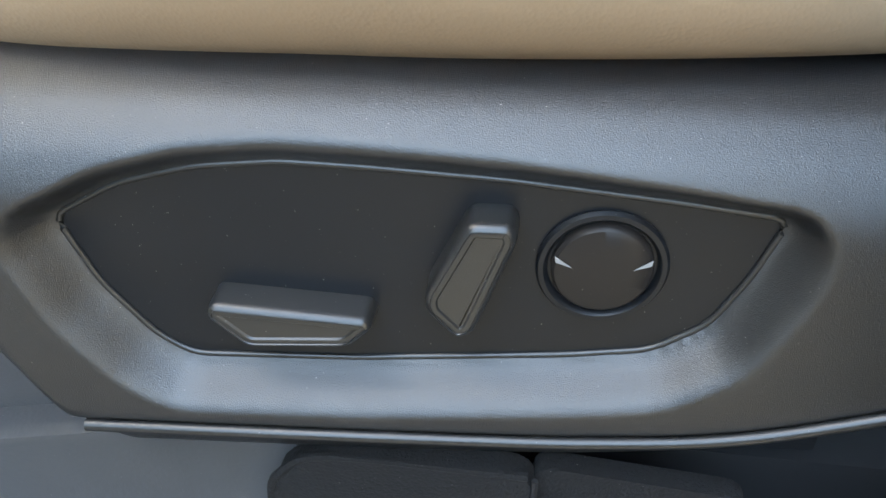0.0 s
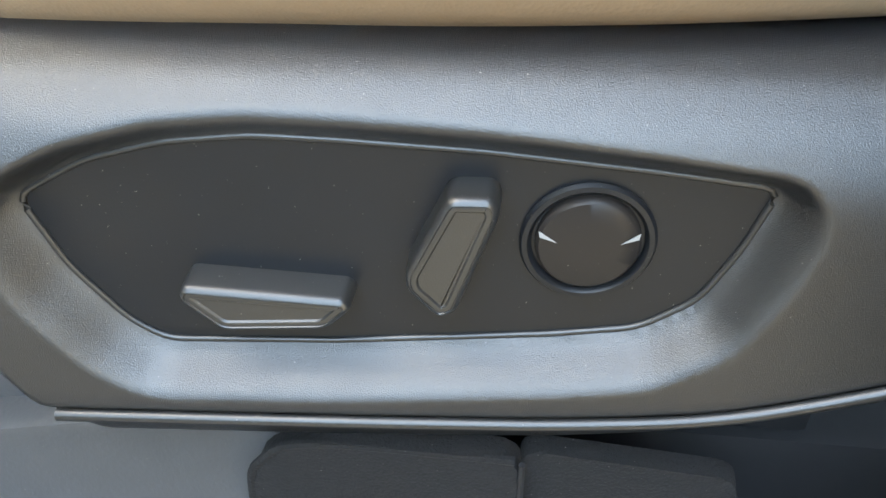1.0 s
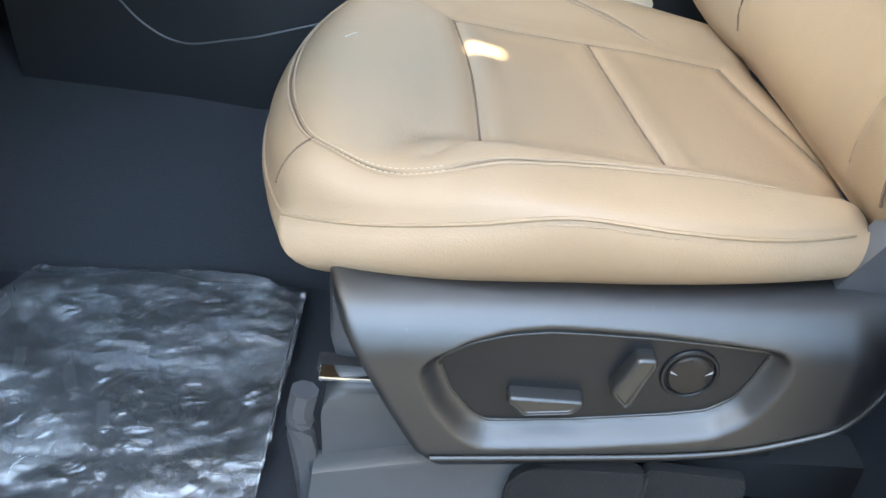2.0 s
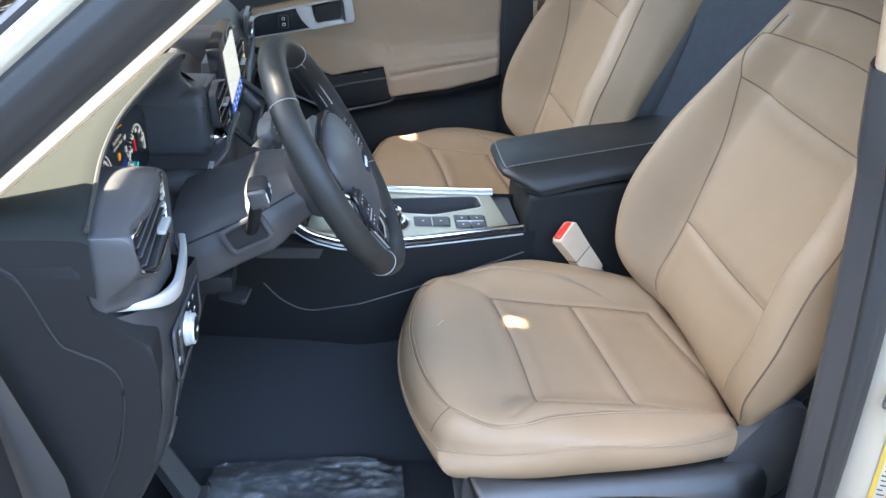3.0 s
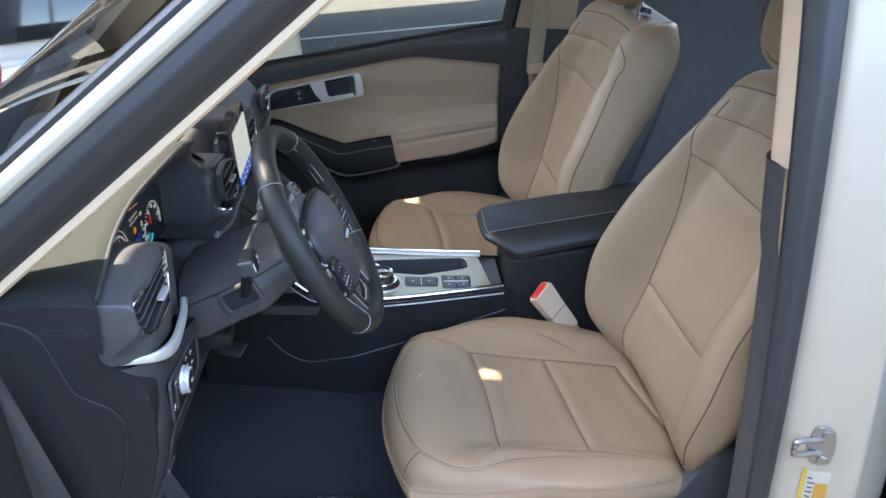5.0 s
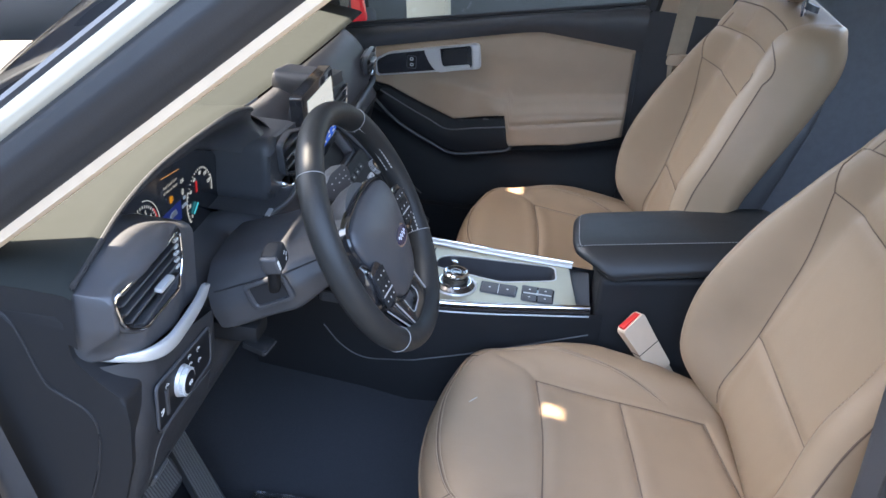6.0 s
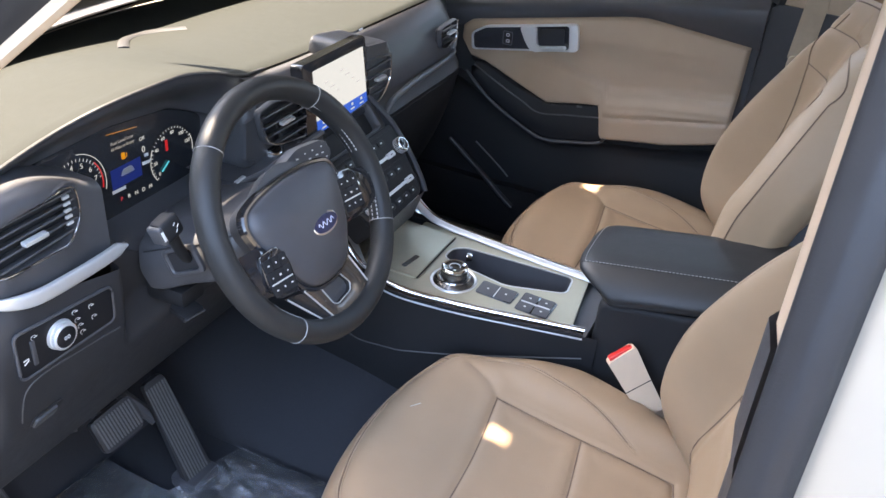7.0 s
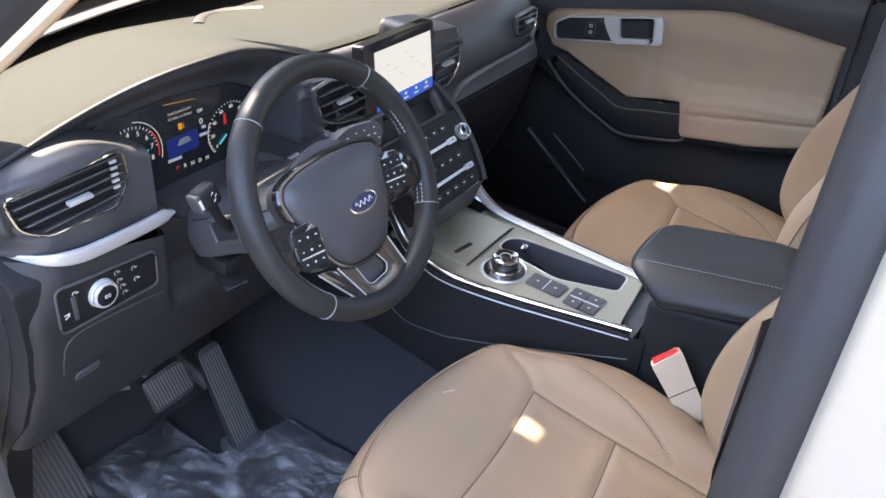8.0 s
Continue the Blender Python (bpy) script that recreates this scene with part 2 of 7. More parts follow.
def part(name, bm, material_, parent, label="", smooth=38):
    """One mesh object from a bmesh, laid out in the car's frame, under a thing or a part."""
    me = bpy.data.meshes.new(name)
    bmesh.ops.recalc_face_normals(bm, faces=bm.faces)
    bm.to_mesh(me)
    bm.free()
    me.materials.append(material_)
    me.shade_smooth()
    me.set_sharp_from_angle(angle=radians(smooth))
    ob = new(name, me)
    ob.parent = parent
    if parent is not None and parent.type == "EMPTY":
        ob.matrix_parent_inverse = Matrix.Translation(parent["base"]).inverted()
    return tagged(ob, label)


def grid(fn, nu, nv, wrap_u=False, wrap_v=False):
    """A surface fn(u, v), u and v from 0 to 1."""
    bm = bmesh.new()
    du, dv = (nu if wrap_u else nu - 1), (nv if wrap_v else nv - 1)
    rows = [[bm.verts.new(fn(i / du, j / dv)) for j in range(nv)] for i in range(nu)]
    for i in range(du):
        for j in range(dv):
            a, b = (i + 1) % nu, (j + 1) % nv
            bm.faces.new((rows[i][j], rows[a][j], rows[a][b], rows[i][b]))
    return bm


def smoothstep(a, b, x):
    t = min(1.0, max(0.0, (x - a) / (b - a)))
    return t * t * (3 - 2 * t)


def spline(points, n):
    """n points along a smooth curve through the given ones."""
    p = [Vector(q) for q in points]
    if len(p) == 2:
        return [p[0].lerp(p[1], i / (n - 1)) for i in range(n)]
    p = [2 * p[0] - p[1], *p, 2 * p[-1] - p[-2]]
    out = []
    for i in range(n):
        s = i / (n - 1) * (len(p) - 3)
        k = min(int(s), len(p) - 4)
        t = s - k
        a, b, c, d = p[k:k + 4]
        out.append(0.5 * ((2 * b) + (c - a) * t + (2 * a - 5 * b + 4 * c - d) * t * t + (3 * b - a - 3 * c + d) * t ** 3))
    return out


def tube(points, r, n=8, closed=False, flat=1.0, up=(0, 0, 1)):
    """A round or flattened bar along points."""
    pts = [Vector(p) for p in points]
    bm, rings = bmesh.new(), []
    for i, p in enumerate(pts):
        a = pts[i - 1] if (i or closed) else p
        b = pts[(i + 1) % len(pts)] if (i < len(pts) - 1 or closed) else p
        d = (b - a).normalized()
        s = d.cross(Vector(up))
        s = s.normalized() if s.length > 1e-4 else d.orthogonal().normalized()
        w = s.cross(d)
        rings.append([bm.verts.new(p + r * (math.cos(t) * s + flat * math.sin(t) * w)) for t in (2 * math.pi * k / n for k in range(n))])
    m = len(rings)
    for i in range(m if closed else m - 1):
        for k in range(n):
            bm.faces.new((rings[i][k], rings[(i + 1) % m][k], rings[(i + 1) % m][(k + 1) % n], rings[i][(k + 1) % n]))
    if not closed:
        bm.faces.new(rings[0])
        bm.faces.new(list(reversed(rings[-1])))
    return bm


def dashes(points, length, gap, r):
    """Stitches: short bars in a row along points."""
    out, pts = bmesh.new(), [Vector(p) for p in points]
    acc, on, cur = 0.0, True, [pts[0]]
    for a, b in zip(pts, pts[1:]):
        left, d, p = (b - a).length, (b - a).normalized(), a
        while left > 1e-9:
            step = min(left, (length if on else gap) - acc)
            p, left, acc = p + d * step, left - step, acc + step
            if acc >= (length if on else gap) - 1e-9:
                if on:
                    join(out, tube([cur[0], p], r, 5))
                on, acc, cur = not on, 0.0, [p]
    return out


def join(bm, other, m=None):
    """Adds other's mesh to bm."""
    if m is not None:
        other.transform(m)
    table = {v: bm.verts.new(v.co) for v in other.verts}
    for f in other.faces:
        bm.faces.new([table[v] for v in f.verts])
    other.free()
    return bm


def rounded(poly, r, n=4):
    """A polygon with its corners rounded off."""
    out, k = [], len(poly)
    for i in range(k):
        p, a, b = Vector(poly[i]), Vector(poly[i - 1]), Vector(poly[(i + 1) % k])
        q = min(r, 0.45 * (a - p).length, 0.45 * (b - p).length)
        s, e = p + (a - p).normalized() * q, p + (b - p).normalized() * q
        for j in range(n + 1):
            t = j / n
            out.append((1 - t) ** 2 * s + 2 * t * (1 - t) * p + t * t * e)
    return out


def plate(poly, thick, m=None, bevel=0.0015, seg=2):
    """A polygon (local x, y) thickened along local z, its upper edge bevelled."""
    bm = bmesh.new()
    lo = [bm.verts.new((p[0], p[1], 0)) for p in poly]
    hi = [bm.verts.new((p[0], p[1], thick)) for p in poly]
    bm.faces.new(lo)
    top = bm.faces.new(hi)
    for i in range(len(lo)):
        j = (i + 1) % len(lo)
        bm.faces.new((lo[i], lo[j], hi[j], hi[i]))
    if bevel:
        bmesh.ops.bevel(bm, geom=list(top.edges), offset=bevel, segments=seg, profile=0.6, affect="EDGES")
    if m is not None:
        bm.transform(m)
    return bm


def frame_plate(outer, inner, thick, m=None):
    """A flat ring between two polygons with the same number of corners."""
    bm, n = bmesh.new(), len(outer)
    a = [bm.verts.new((p[0], p[1], 0)) for p in outer]
    b = [bm.verts.new((p[0], p[1], thick * 0.8)) for p in outer]
    c = [bm.verts.new((*(Vector(p).lerp(Vector(q), 0.3)), thick)) for p, q in zip(outer, inner)]
    d = [bm.verts.new((*(Vector(p).lerp(Vector(q), 0.8)), thick)) for p, q in zip(outer, inner)]
    e = [bm.verts.new((q[0], q[1], thick * 0.7)) for q in inner]
    f = [bm.verts.new((q[0], q[1], 0)) for q in inner]
    for r, s in ((a, b), (b, c), (c, d), (d, e), (e, f), (f, a)):
        for i in range(n):
            j = (i + 1) % n
            bm.faces.new((r[i], r[j], s[j], s[i]))
    if m is not None:
        bm.transform(m)
    return bm


def holed_plate(outer, inner, thick, m=None):
    """A flat plate with one opening through it."""
    bm = bmesh.new()
    edges = []
    for loop in (outer, inner):
        vs = [bm.verts.new((p[0], p[1], 0)) for p in loop]
        edges += [bm.edges.new((vs[i - 1], vs[i])) for i in range(len(vs))]
    top = [g for g in bmesh.ops.triangle_fill(bm, edges=edges, use_beauty=True)["geom"] if isinstance(g, bmesh.types.BMFace)]
    up = bmesh.ops.extrude_face_region(bm, geom=top)["geom"]
    bmesh.ops.translate(bm, verts=[g for g in up if isinstance(g, bmesh.types.BMVert)], vec=(0, 0, thick))
    if m is not None:
        bm.transform(m)
    return bm


def rect(w, h, r=0.004, n=3):
    return rounded([(-w / 2, -h / 2), (w / 2, -h / 2), (w / 2, h / 2), (-w / 2, h / 2)], r, n)


def box(size, m=None, bevel=0.003, seg=2):
    bm = bmesh.new()
    bmesh.ops.create_cube(bm, size=1)
    bmesh.ops.scale(bm, vec=size, verts=bm.verts)
    if bevel:
        bmesh.ops.bevel(bm, geom=list(bm.edges), offset=min(bevel, min(size) * 0.45), segments=seg, profile=0.6, affect="EDGES")
    if m is not None:
        bm.transform(m)
    return bm


def lathe(profile, n=32, m=None):
    """Turns (radius, height) pairs about local z."""
    bm = grid(lambda u, v: (lambda r, z: (r * math.cos(2 * math.pi * v), r * math.sin(2 * math.pi * v), z))(
        *profile[round(u * (len(profile) - 1))]), len(profile), n, wrap_v=True)
    if m is not None:
        bm.transform(m)
    return bm


def words(text, size, m, material_, parent, name="lettering"):
    """Built-in lettering turned into a flat mesh, centred on m."""
    cu = bpy.data.curves.new(name, "FONT")
    cu.body, cu.size, cu.align_x, cu.align_y, cu.extrude = text, size, "CENTER", "CENTER", 0.0002
    tmp = bpy.data.objects.new("tmp", cu)
    me = bpy.data.meshes.new_from_object(tmp)
    bpy.data.objects.remove(tmp)
    bpy.data.curves.remove(cu)
    bm = bmesh.new()
    bm.from_mesh(me)
    bpy.data.meshes.remove(me)
    bm.transform(m)
    return part(name, bm, material_, parent)


def curve_value(points, n=80):
    """A smooth function of one number through the (x, value) pairs given."""
    c = spline([(*p, 0) for p in points], n)

    def f(x):
        for p, q in zip(c, c[1:]):
            if x <= q.x:
                return p.y + (q.y - p.y) * max(0.0, (x - p.x) / (q.x - p.x))
        return c[-1].y
    return f


def piecewise(x, pts):
    for (x0, y0), (x1, y1) in zip(pts, pts[1:]):
        if x <= x1:
            return y0 + (y1 - y0) * max(0.0, min(1.0, (x - x0) / (x1 - x0 + 1e-9)))
    return pts[-1][1]


def segment_distance(p, a, b):
    ax, ay, bx, by = a[0], a[1], b[0], b[1]
    dx, dy = bx - ax, by - ay
    t = max(0.0, min(1.0, ((p[0] - ax) * dx + (p[1] - ay) * dy) / (dx * dx + dy * dy + 1e-12)))
    return math.hypot(p[0] - ax - t * dx, p[1] - ay - t * dy)


def line_distance(p, line):
    return min(segment_distance(p, a, b) for a, b in zip(line, line[1:]))


def inside(p, poly):
    c = False
    for a, b in zip(poly, poly[1:] + poly[:1]):
        if (a[1] > p[1]) != (b[1] > p[1]) and p[0] < (b[0] - a[0]) * (p[1] - a[1]) / (b[1] - a[1]) + a[0]:
            c = not c
    return c


# ---- large setting ----
def setting(name, bm, material_, label, category="", in_car=True, kind="structure"):
    ob = part(name, bm, material_, None, smooth=30)
    if in_car:
        ob.matrix_basis = CAR
    return tagged(ob, label, category or name.replace("_", " "), kind=kind)


def sheet(poly3, thick, material_, name, label, category="", kind="structure", bevel=0.0):
    """A flat slab through the corners given, in the car's frame."""
    a, b, d = Vector(poly3[0]), Vector(poly3[1]), Vector(poly3[-1])
    m = basis(a, b - a, d - a)
    inv = m.inverted()
    return setting(name, plate([(inv @ Vector(p))[:2] for p in poly3], thick, m, bevel), material_, label, category, kind=kind)


g = bmesh.new()
for x0, x1 in ((-300, 300),):
    line = [(-300, 0.0), (1.3, 0.0), (2.5, -0.08), (16, -1.4), (20, -1.6), (300, -1.6)]   # the yard falls away beyond the car
    rows = [[g.verts.new((x, y, z)) for y, z in line] for x in (x0, x1)]
    for k in range(len(line) - 1):
        g.faces.new((rows[0][k], rows[1][k], rows[1][k + 1], rows[0][k + 1]))
setting("ground", g, ASPHALT, "dusty grey asphalt of a car yard", "ground", in_car=False)

# ---- seats ----
CX, CA, CB = 0.352, 0.270, 0.262          # cushion: middle, half length, half width


def cushion_uv(u, v):
    return CX + CA * u * math.sqrt(1 - 0.30 * v * v), CB * v * math.sqrt(1 - 0.36 * u * u)


def cushion_inverse(x, y):
    u, v = (x - CX) / CA, y / CB
    for _ in range(8):
        u = max(-1, min(1, (x - CX) / CA / math.sqrt(1 - 0.30 * v * v)))
        v = max(-1, min(1, y / CB / math.sqrt(1 - 0.36 * u * u)))
    return u, v


def roll_off(d, r):
    return 0.0 if d >= r else 1 - math.sqrt(max(0.0, 1 - (1 - max(0.0, d) / r) ** 2))


CUSHION_SEAMS = [
    [(0.252, 0.134), (0.270, 0.0), (0.277, -0.166)],
    [(0.398, 0.128), (0.417, 0.0), (0.434, -0.160)],
    [(0.252, 0.134), (0.330, 0.130), (0.420, 0.128), (0.546, 0.130)],
    [(0.277, -0.166), (0.350, -0.162), (0.434, -0.160), (0.600, -0.165)],
    [(0.252, 0.134), (0.228, 0.158), (0.182, 0.182)],
    [(0.277, -0.166), (0.262, -0.180), (0.236, -0.203)],
    [(0.546, 0.130), (0.575, 0.02), (0.609, -0.111)],
]


EDGE_LINE = [(0.08, 0.732), (0.177, 0.750), (0.267, 0.770), (0.338, 0.784), (0.411, 0.776), (0.504, 0.763), (0.63, 0.752)]


EDGE_CURVE = spline([(*p, 0) for p in EDGE_LINE], 80)


def edge_height(x):
    """Height of the lower side seam, which waves along the cushion."""
    for p, q in zip(EDGE_CURVE, EDGE_CURVE[1:]):
        if x <= q.x:
            return p.y + (q.y - p.y) * max(0.0, (x - p.x) / (q.x - p.x))
    return EDGE_CURVE[-1].y


def cushion_top(u, v):
    x, y = cushion_uv(u, v)
    z = 0.793 - 0.095 * (x - 0.14) - 0.010 * max(0.0, (x - 0.45) / 0.17)
    z += 0.024 * smoothstep(0.14, 0.20, abs(y)) * smoothstep(0.18, 0.30, x)
    z -= 0.006 * (1 - (y / 0.15) ** 2) * smoothstep(0.22, 0.36, x) if abs(y) < 0.15 else 0.0
    w = min(1.0, math.hypot(roll_off((1 + u) * CA, 0.080), roll_off((1 - abs(v)) * CB, 0.062)))
    z = z * (1 - w) + edge_height(x) * w
    z -= 0.03 * roll_off((1 - u) * CA, 0.04) * (1 - w)
    return Vector((x, y, z))


def cushion_at(x, y):
    return cushion_top(*cushion_inverse(x, y))


RIM_LINE = spline([(0.85, -0.78, 0), (0.5, -0.76, 0), (0.1, -0.77, 0), (-0.2, -0.82, 0), (-0.5, -0.88, 0), (-0.7, -0.86, 0), (-0.84, -0.76, 0), (-0.89, -0.5, 0), (-0.91, -0.25, 0), (-0.92, 0, 0),
                   (-0.93, 0.3, 0), (-0.91, 0.6, 0), (-0.82, 0.8, 0), (-0.6, 0.86, 0), (-0.4, 0.84, 0), (-0.1, 0.78, 0), (0.1, 0.74, 0), (0.3, 0.68, 0), (0.5, 0.60, 0)], 120)


def rim_offset(k, d):
    """A point beside the rim seam, d in the cushion's own measure."""
    p, q = RIM_LINE[max(0, k - 1)], RIM_LINE[min(len(RIM_LINE) - 1, k + 1)]
    t = (q - p).normalized()
    return cushion_top(RIM_LINE[k].x + t.y * d, RIM_LINE[k].y - t.x * d)


def cushion_mesh():
    n = 141
    fine = [spline([(*p, 0) for p in s], 14) for s in CUSHION_SEAMS]
    rim = [tuple(p[:2]) for p in RIM_LINE]

    def top(a, b):
        u, v = 2 * a - 1, 2 * b - 1
        p = cushion_top(u, v)
        d = min([line_distance(p, s) for s in fine[:4]] + [line_distance(p, s) + 0.003 for s in fine[4:6]] + [line_distance(p, fine[6])])
        p.z -= 0.0034 * math.exp(-(d / 0.0045) ** 2) - 0.0018 * math.exp(-((d - 0.018) / 0.012) ** 2)
        d2 = line_distance((u, v), rim) * 0.265
        p.z -= 0.0022 * math.exp(-(d2 / 0.0035) ** 2)
        return p

    bm = grid(top, n, n)
    bm.verts.ensure_lookup_table()
    at = lambda i, j: bm.verts[i * n + j]
    uv = lambda i, j: (2 * i / (n - 1) - 1, 2 * j / (n - 1) - 1)
    way = [(0, j) for j in range(n)] + [(i, n - 1) for i in range(1, n)] + [(n - 1, j) for j in range(n - 2, -1, -1)] + [(i, 0) for i in range(n - 2, 0, -1)]
    loop = [at(*w) for w in way]
    prev, start = loop, [v.co.copy() for v in loop]
    foot = []
    for w in way:
        u, v = uv(*w)
        x = CX + u * math.sqrt(1 - 0.10 * v * v) * (0.192 if u < 0 else 0.215)
        foot.append(Vector((x, 0.243 * v * math.sqrt(1 - 0.10 * u * u), 0.698 + 0.055 * (x - 0.16))))
    for k in range(1, 9):
        t = k / 8
        ring = []
        for s, f in zip(start, foot):
            out = Vector((s.x - CX, s.y, 0)).normalized()
            p = s.lerp(f, t) + out * ((0.012 + 0.012 * max(0.0, -out.x)) * math.sin(math.pi * t) ** 0.8 - 0.012 * t ** 8)
            ring.append(bm.verts.new(p))
        for a in range(len(loop)):
            b = (a + 1) % len(loop)
            bm.faces.new((prev[a], prev[b], ring[b], ring[a]))
        prev = ring
    bm.faces.new(prev)
    return bm


BH = 0.635


def set_back(x, lean):
    """Places the backrest: the foot of its plane and its lean in degrees."""
    global BO, BLEAN, BUP, BN
    BO, BLEAN = Vector((x, 0, 0.745)), radians(lean)
    BUP, BN = Vector((math.sin(BLEAN), 0, math.cos(BLEAN))), Vector((-math.cos(BLEAN), 0, math.sin(BLEAN)))


def back_half_width(h):
    return 0.225 + 0.030 * smoothstep(0, 0.18, h) - 0.048 * smoothstep(0.30, 0.60, h)


FAR_RIDGE = curve_value([(0, 0.085), (0.06, 0.125), (0.12, 0.148), (0.20, 0.156), (0.30, 0.143), (0.40, 0.120), (0.47, 0.104), (0.56, 0.082), (0.64, 0.06)])
NEAR_RIDGE = curve_value([(0, 0.030), (0.045, 0.045), (0.086, 0.060), (0.15, 0.078), (0.26, 0.098), (0.33, 0.093), (0.40, 0.086), (0.47, 0.078), (0.56, 0.066), (0.64, 0.05)])


def back_depth(y, h):
    """Height of the backrest's front above its plane: a dished middle between two bolsters."""
    w = back_half_width(h)
    a = min(1.0, abs(y) / w)
    n = 0.032 + 0.06 * y + 0.008 * (y / 0.15) ** 2 * (1 if abs(y) < 0.15 else 0.15 / abs(y))
    ridge = FAR_RIDGE(h) if y > 0 else NEAR_RIDGE(h)
    n += (ridge - n) * smoothstep(0.57, 0.82, a)
    r = roll_off((1 - a) * w, 0.048)
    n = n * (1 - r) + (0.030 - 0.022 * smoothstep(0.30, 0.60, h)) * r
    top = min(1.0, max(0.0, (h - BH + 0.060) / 0.060))
    low = min(1.0, max(0.0, (0.085 - h) / 0.085))
    return -0.03 + (n + 0.03) * math.sqrt(max(0, 1 - top * top)) * math.sqrt(max(0, 1 - 0.9 * low ** 2.4))


BACK_SEAMS = [
    [(0.142, 0.03), (0.152, 0.172), (0.160, 0.30), (0.170, 0.432)],
    [(-0.142, 0.03), (-0.152, 0.172), (-0.160, 0.30), (-0.170, 0.432)],
    [(0.152, 0.172), (0.0, 0.166), (-0.152, 0.172)],
    [(0.170, 0.432), (0.09, 0.424), (-0.09, 0.424), (-0.170, 0.432)],
    [(0.170, 0.432), (0.182, 0.474)], [(-0.170, 0.432), (-0.182, 0.474)],
    [(0.182, 0.474), (0.165, 0.512), (0.0, 0.528), (-0.165, 0.512), (-0.182, 0.474)],
    [(0.165, 0.512), (0.160, 0.548)], [(-0.165, 0.512), (-0.160, 0.548)],
]


def back_at(y, h, lift=0.0):
    return BO + BUP * h + BN * (back_depth(y, h) + lift) + Vector((0, y, 0))


def back_rear(h):
    """Depth to which the leather wraps round the side."""
    return -0.018 - 0.055 * smoothstep(0.25, 0.60, h)


def backrest_mesh():
    fine = [spline([(*p, 0) for p in s], 12) for s in BACK_SEAMS]
    nu, nv = 100, 91

    def front(a, b):
        h = BH * a
        w = back_half_width(h) * (1 - 0.36 * roll_off(BH - h, 0.085)) * (1 - 0.16 * roll_off(h, 0.10))
        y = w * (2 * b - 1)
        d = min(line_distance((y, h), s) for s in fine)
        n = back_depth(y, h) - 0.0038 * math.exp(-(d / 0.005) ** 2) + 0.0015 * math.exp(-((d - 0.02) / 0.012) ** 2)
        if b in (0, 1):
            n -= 0.006
        return BO + BUP * h + BN * n + Vector((0, y, 0))

    bm = grid(front, nu, nv)
    bm.verts.ensure_lookup_table()
    way = [(0, j) for j in range(nv)] + [(i, nv - 1) for i in range(1, nu)] + [(nu - 1, j) for j in range(nv - 2, -1, -1)] + [(i, 0) for i in range(nu - 2, 0, -1)]
    loop = [bm.verts[i * nv + j] for i, j in way]
    start, prev = [v.co.copy() for v in loop], loop
    for k in range(1, 9):
        t = k / 8
        ring = []
        for s in start:
            q = s - BO
            d, h, y = q.dot(BN), q.dot(BUP), q.y
            fat = 1 + 0.020 * math.sin(math.pi * t) - 0.07 * t ** 3
            ring.append(bm.verts.new(BO + BUP * (0.3 + (h - 0.3) * fat) + BN * (d + (back_rear(h) - d) * t) + Vector((0, y * fat, 0))))
        for a in range(len(loop)):
            b = (a + 1) % len(loop)
            bm.faces.new((prev[a], prev[b], ring[b], ring[a]))
        prev = ring
    bm.faces.new(prev)
    return bm


def back_shell_mesh():
    """Black shell that closes the backrest behind."""
    def back(a, b):
        h = BH * a
        w = (back_half_width(h) - 0.012 - 0.070 * smoothstep(0.46, 0.62, h)) * (1 - 0.36 * roll_off(BH - h, 0.085)) * (1 - 0.16 * roll_off(h, 0.10))
        t = math.pi * b
        return BO + BUP * (h * 0.97) + BN * (back_rear(h) + 0.006 - (0.105 + back_rear(h)) * math.sin(t) ** 0.5) + Vector((0, 0.95 * w * math.cos(t), 0))
    bm = grid(back, 40, 30)
    bm.verts.ensure_lookup_table()
    bm.faces.new([bm.verts[j] for j in range(30)])
    return bm


def pillow(hx, hy, hz, m, power=3.0, nu=40, nv=56):
    """A rounded block with half sizes hx, hy, hz."""
    def f(a, b):
        th, ph = math.pi * (a - 0.5) * 0.9999, 2 * math.pi * b
        e = lambda q: math.copysign(abs(q) ** (2 / power), q)
        return m @ Vector((hx * e(math.cos(th)) * e(math.cos(ph)), hy * e(math.cos(th)) * e(math.sin(ph)), hz * e(math.sin(th))))
    return grid(f, nu, nv, wrap_v=True)


PANEL_OUTLINE = rounded([(0.251, 0.667), (0.277, 0.6815), (0.305, 0.689), (0.334, 0.692), (0.362, 0.691), (0.411, 0.688), (0.467, 0.682),
                         (0.505, 0.677), (0.497, 0.653), (0.486, 0.631), (0.467, 0.618), (0.436, 0.6135), (0.358, 0.607), (0.292, 0.605),
                         (0.279, 0.614), (0.262, 0.638)], 0.006, 3)


def shield_plane(x, z):
    return -0.270 + 0.06 * (x - 0.45) + 0.04 * (z - 0.655)


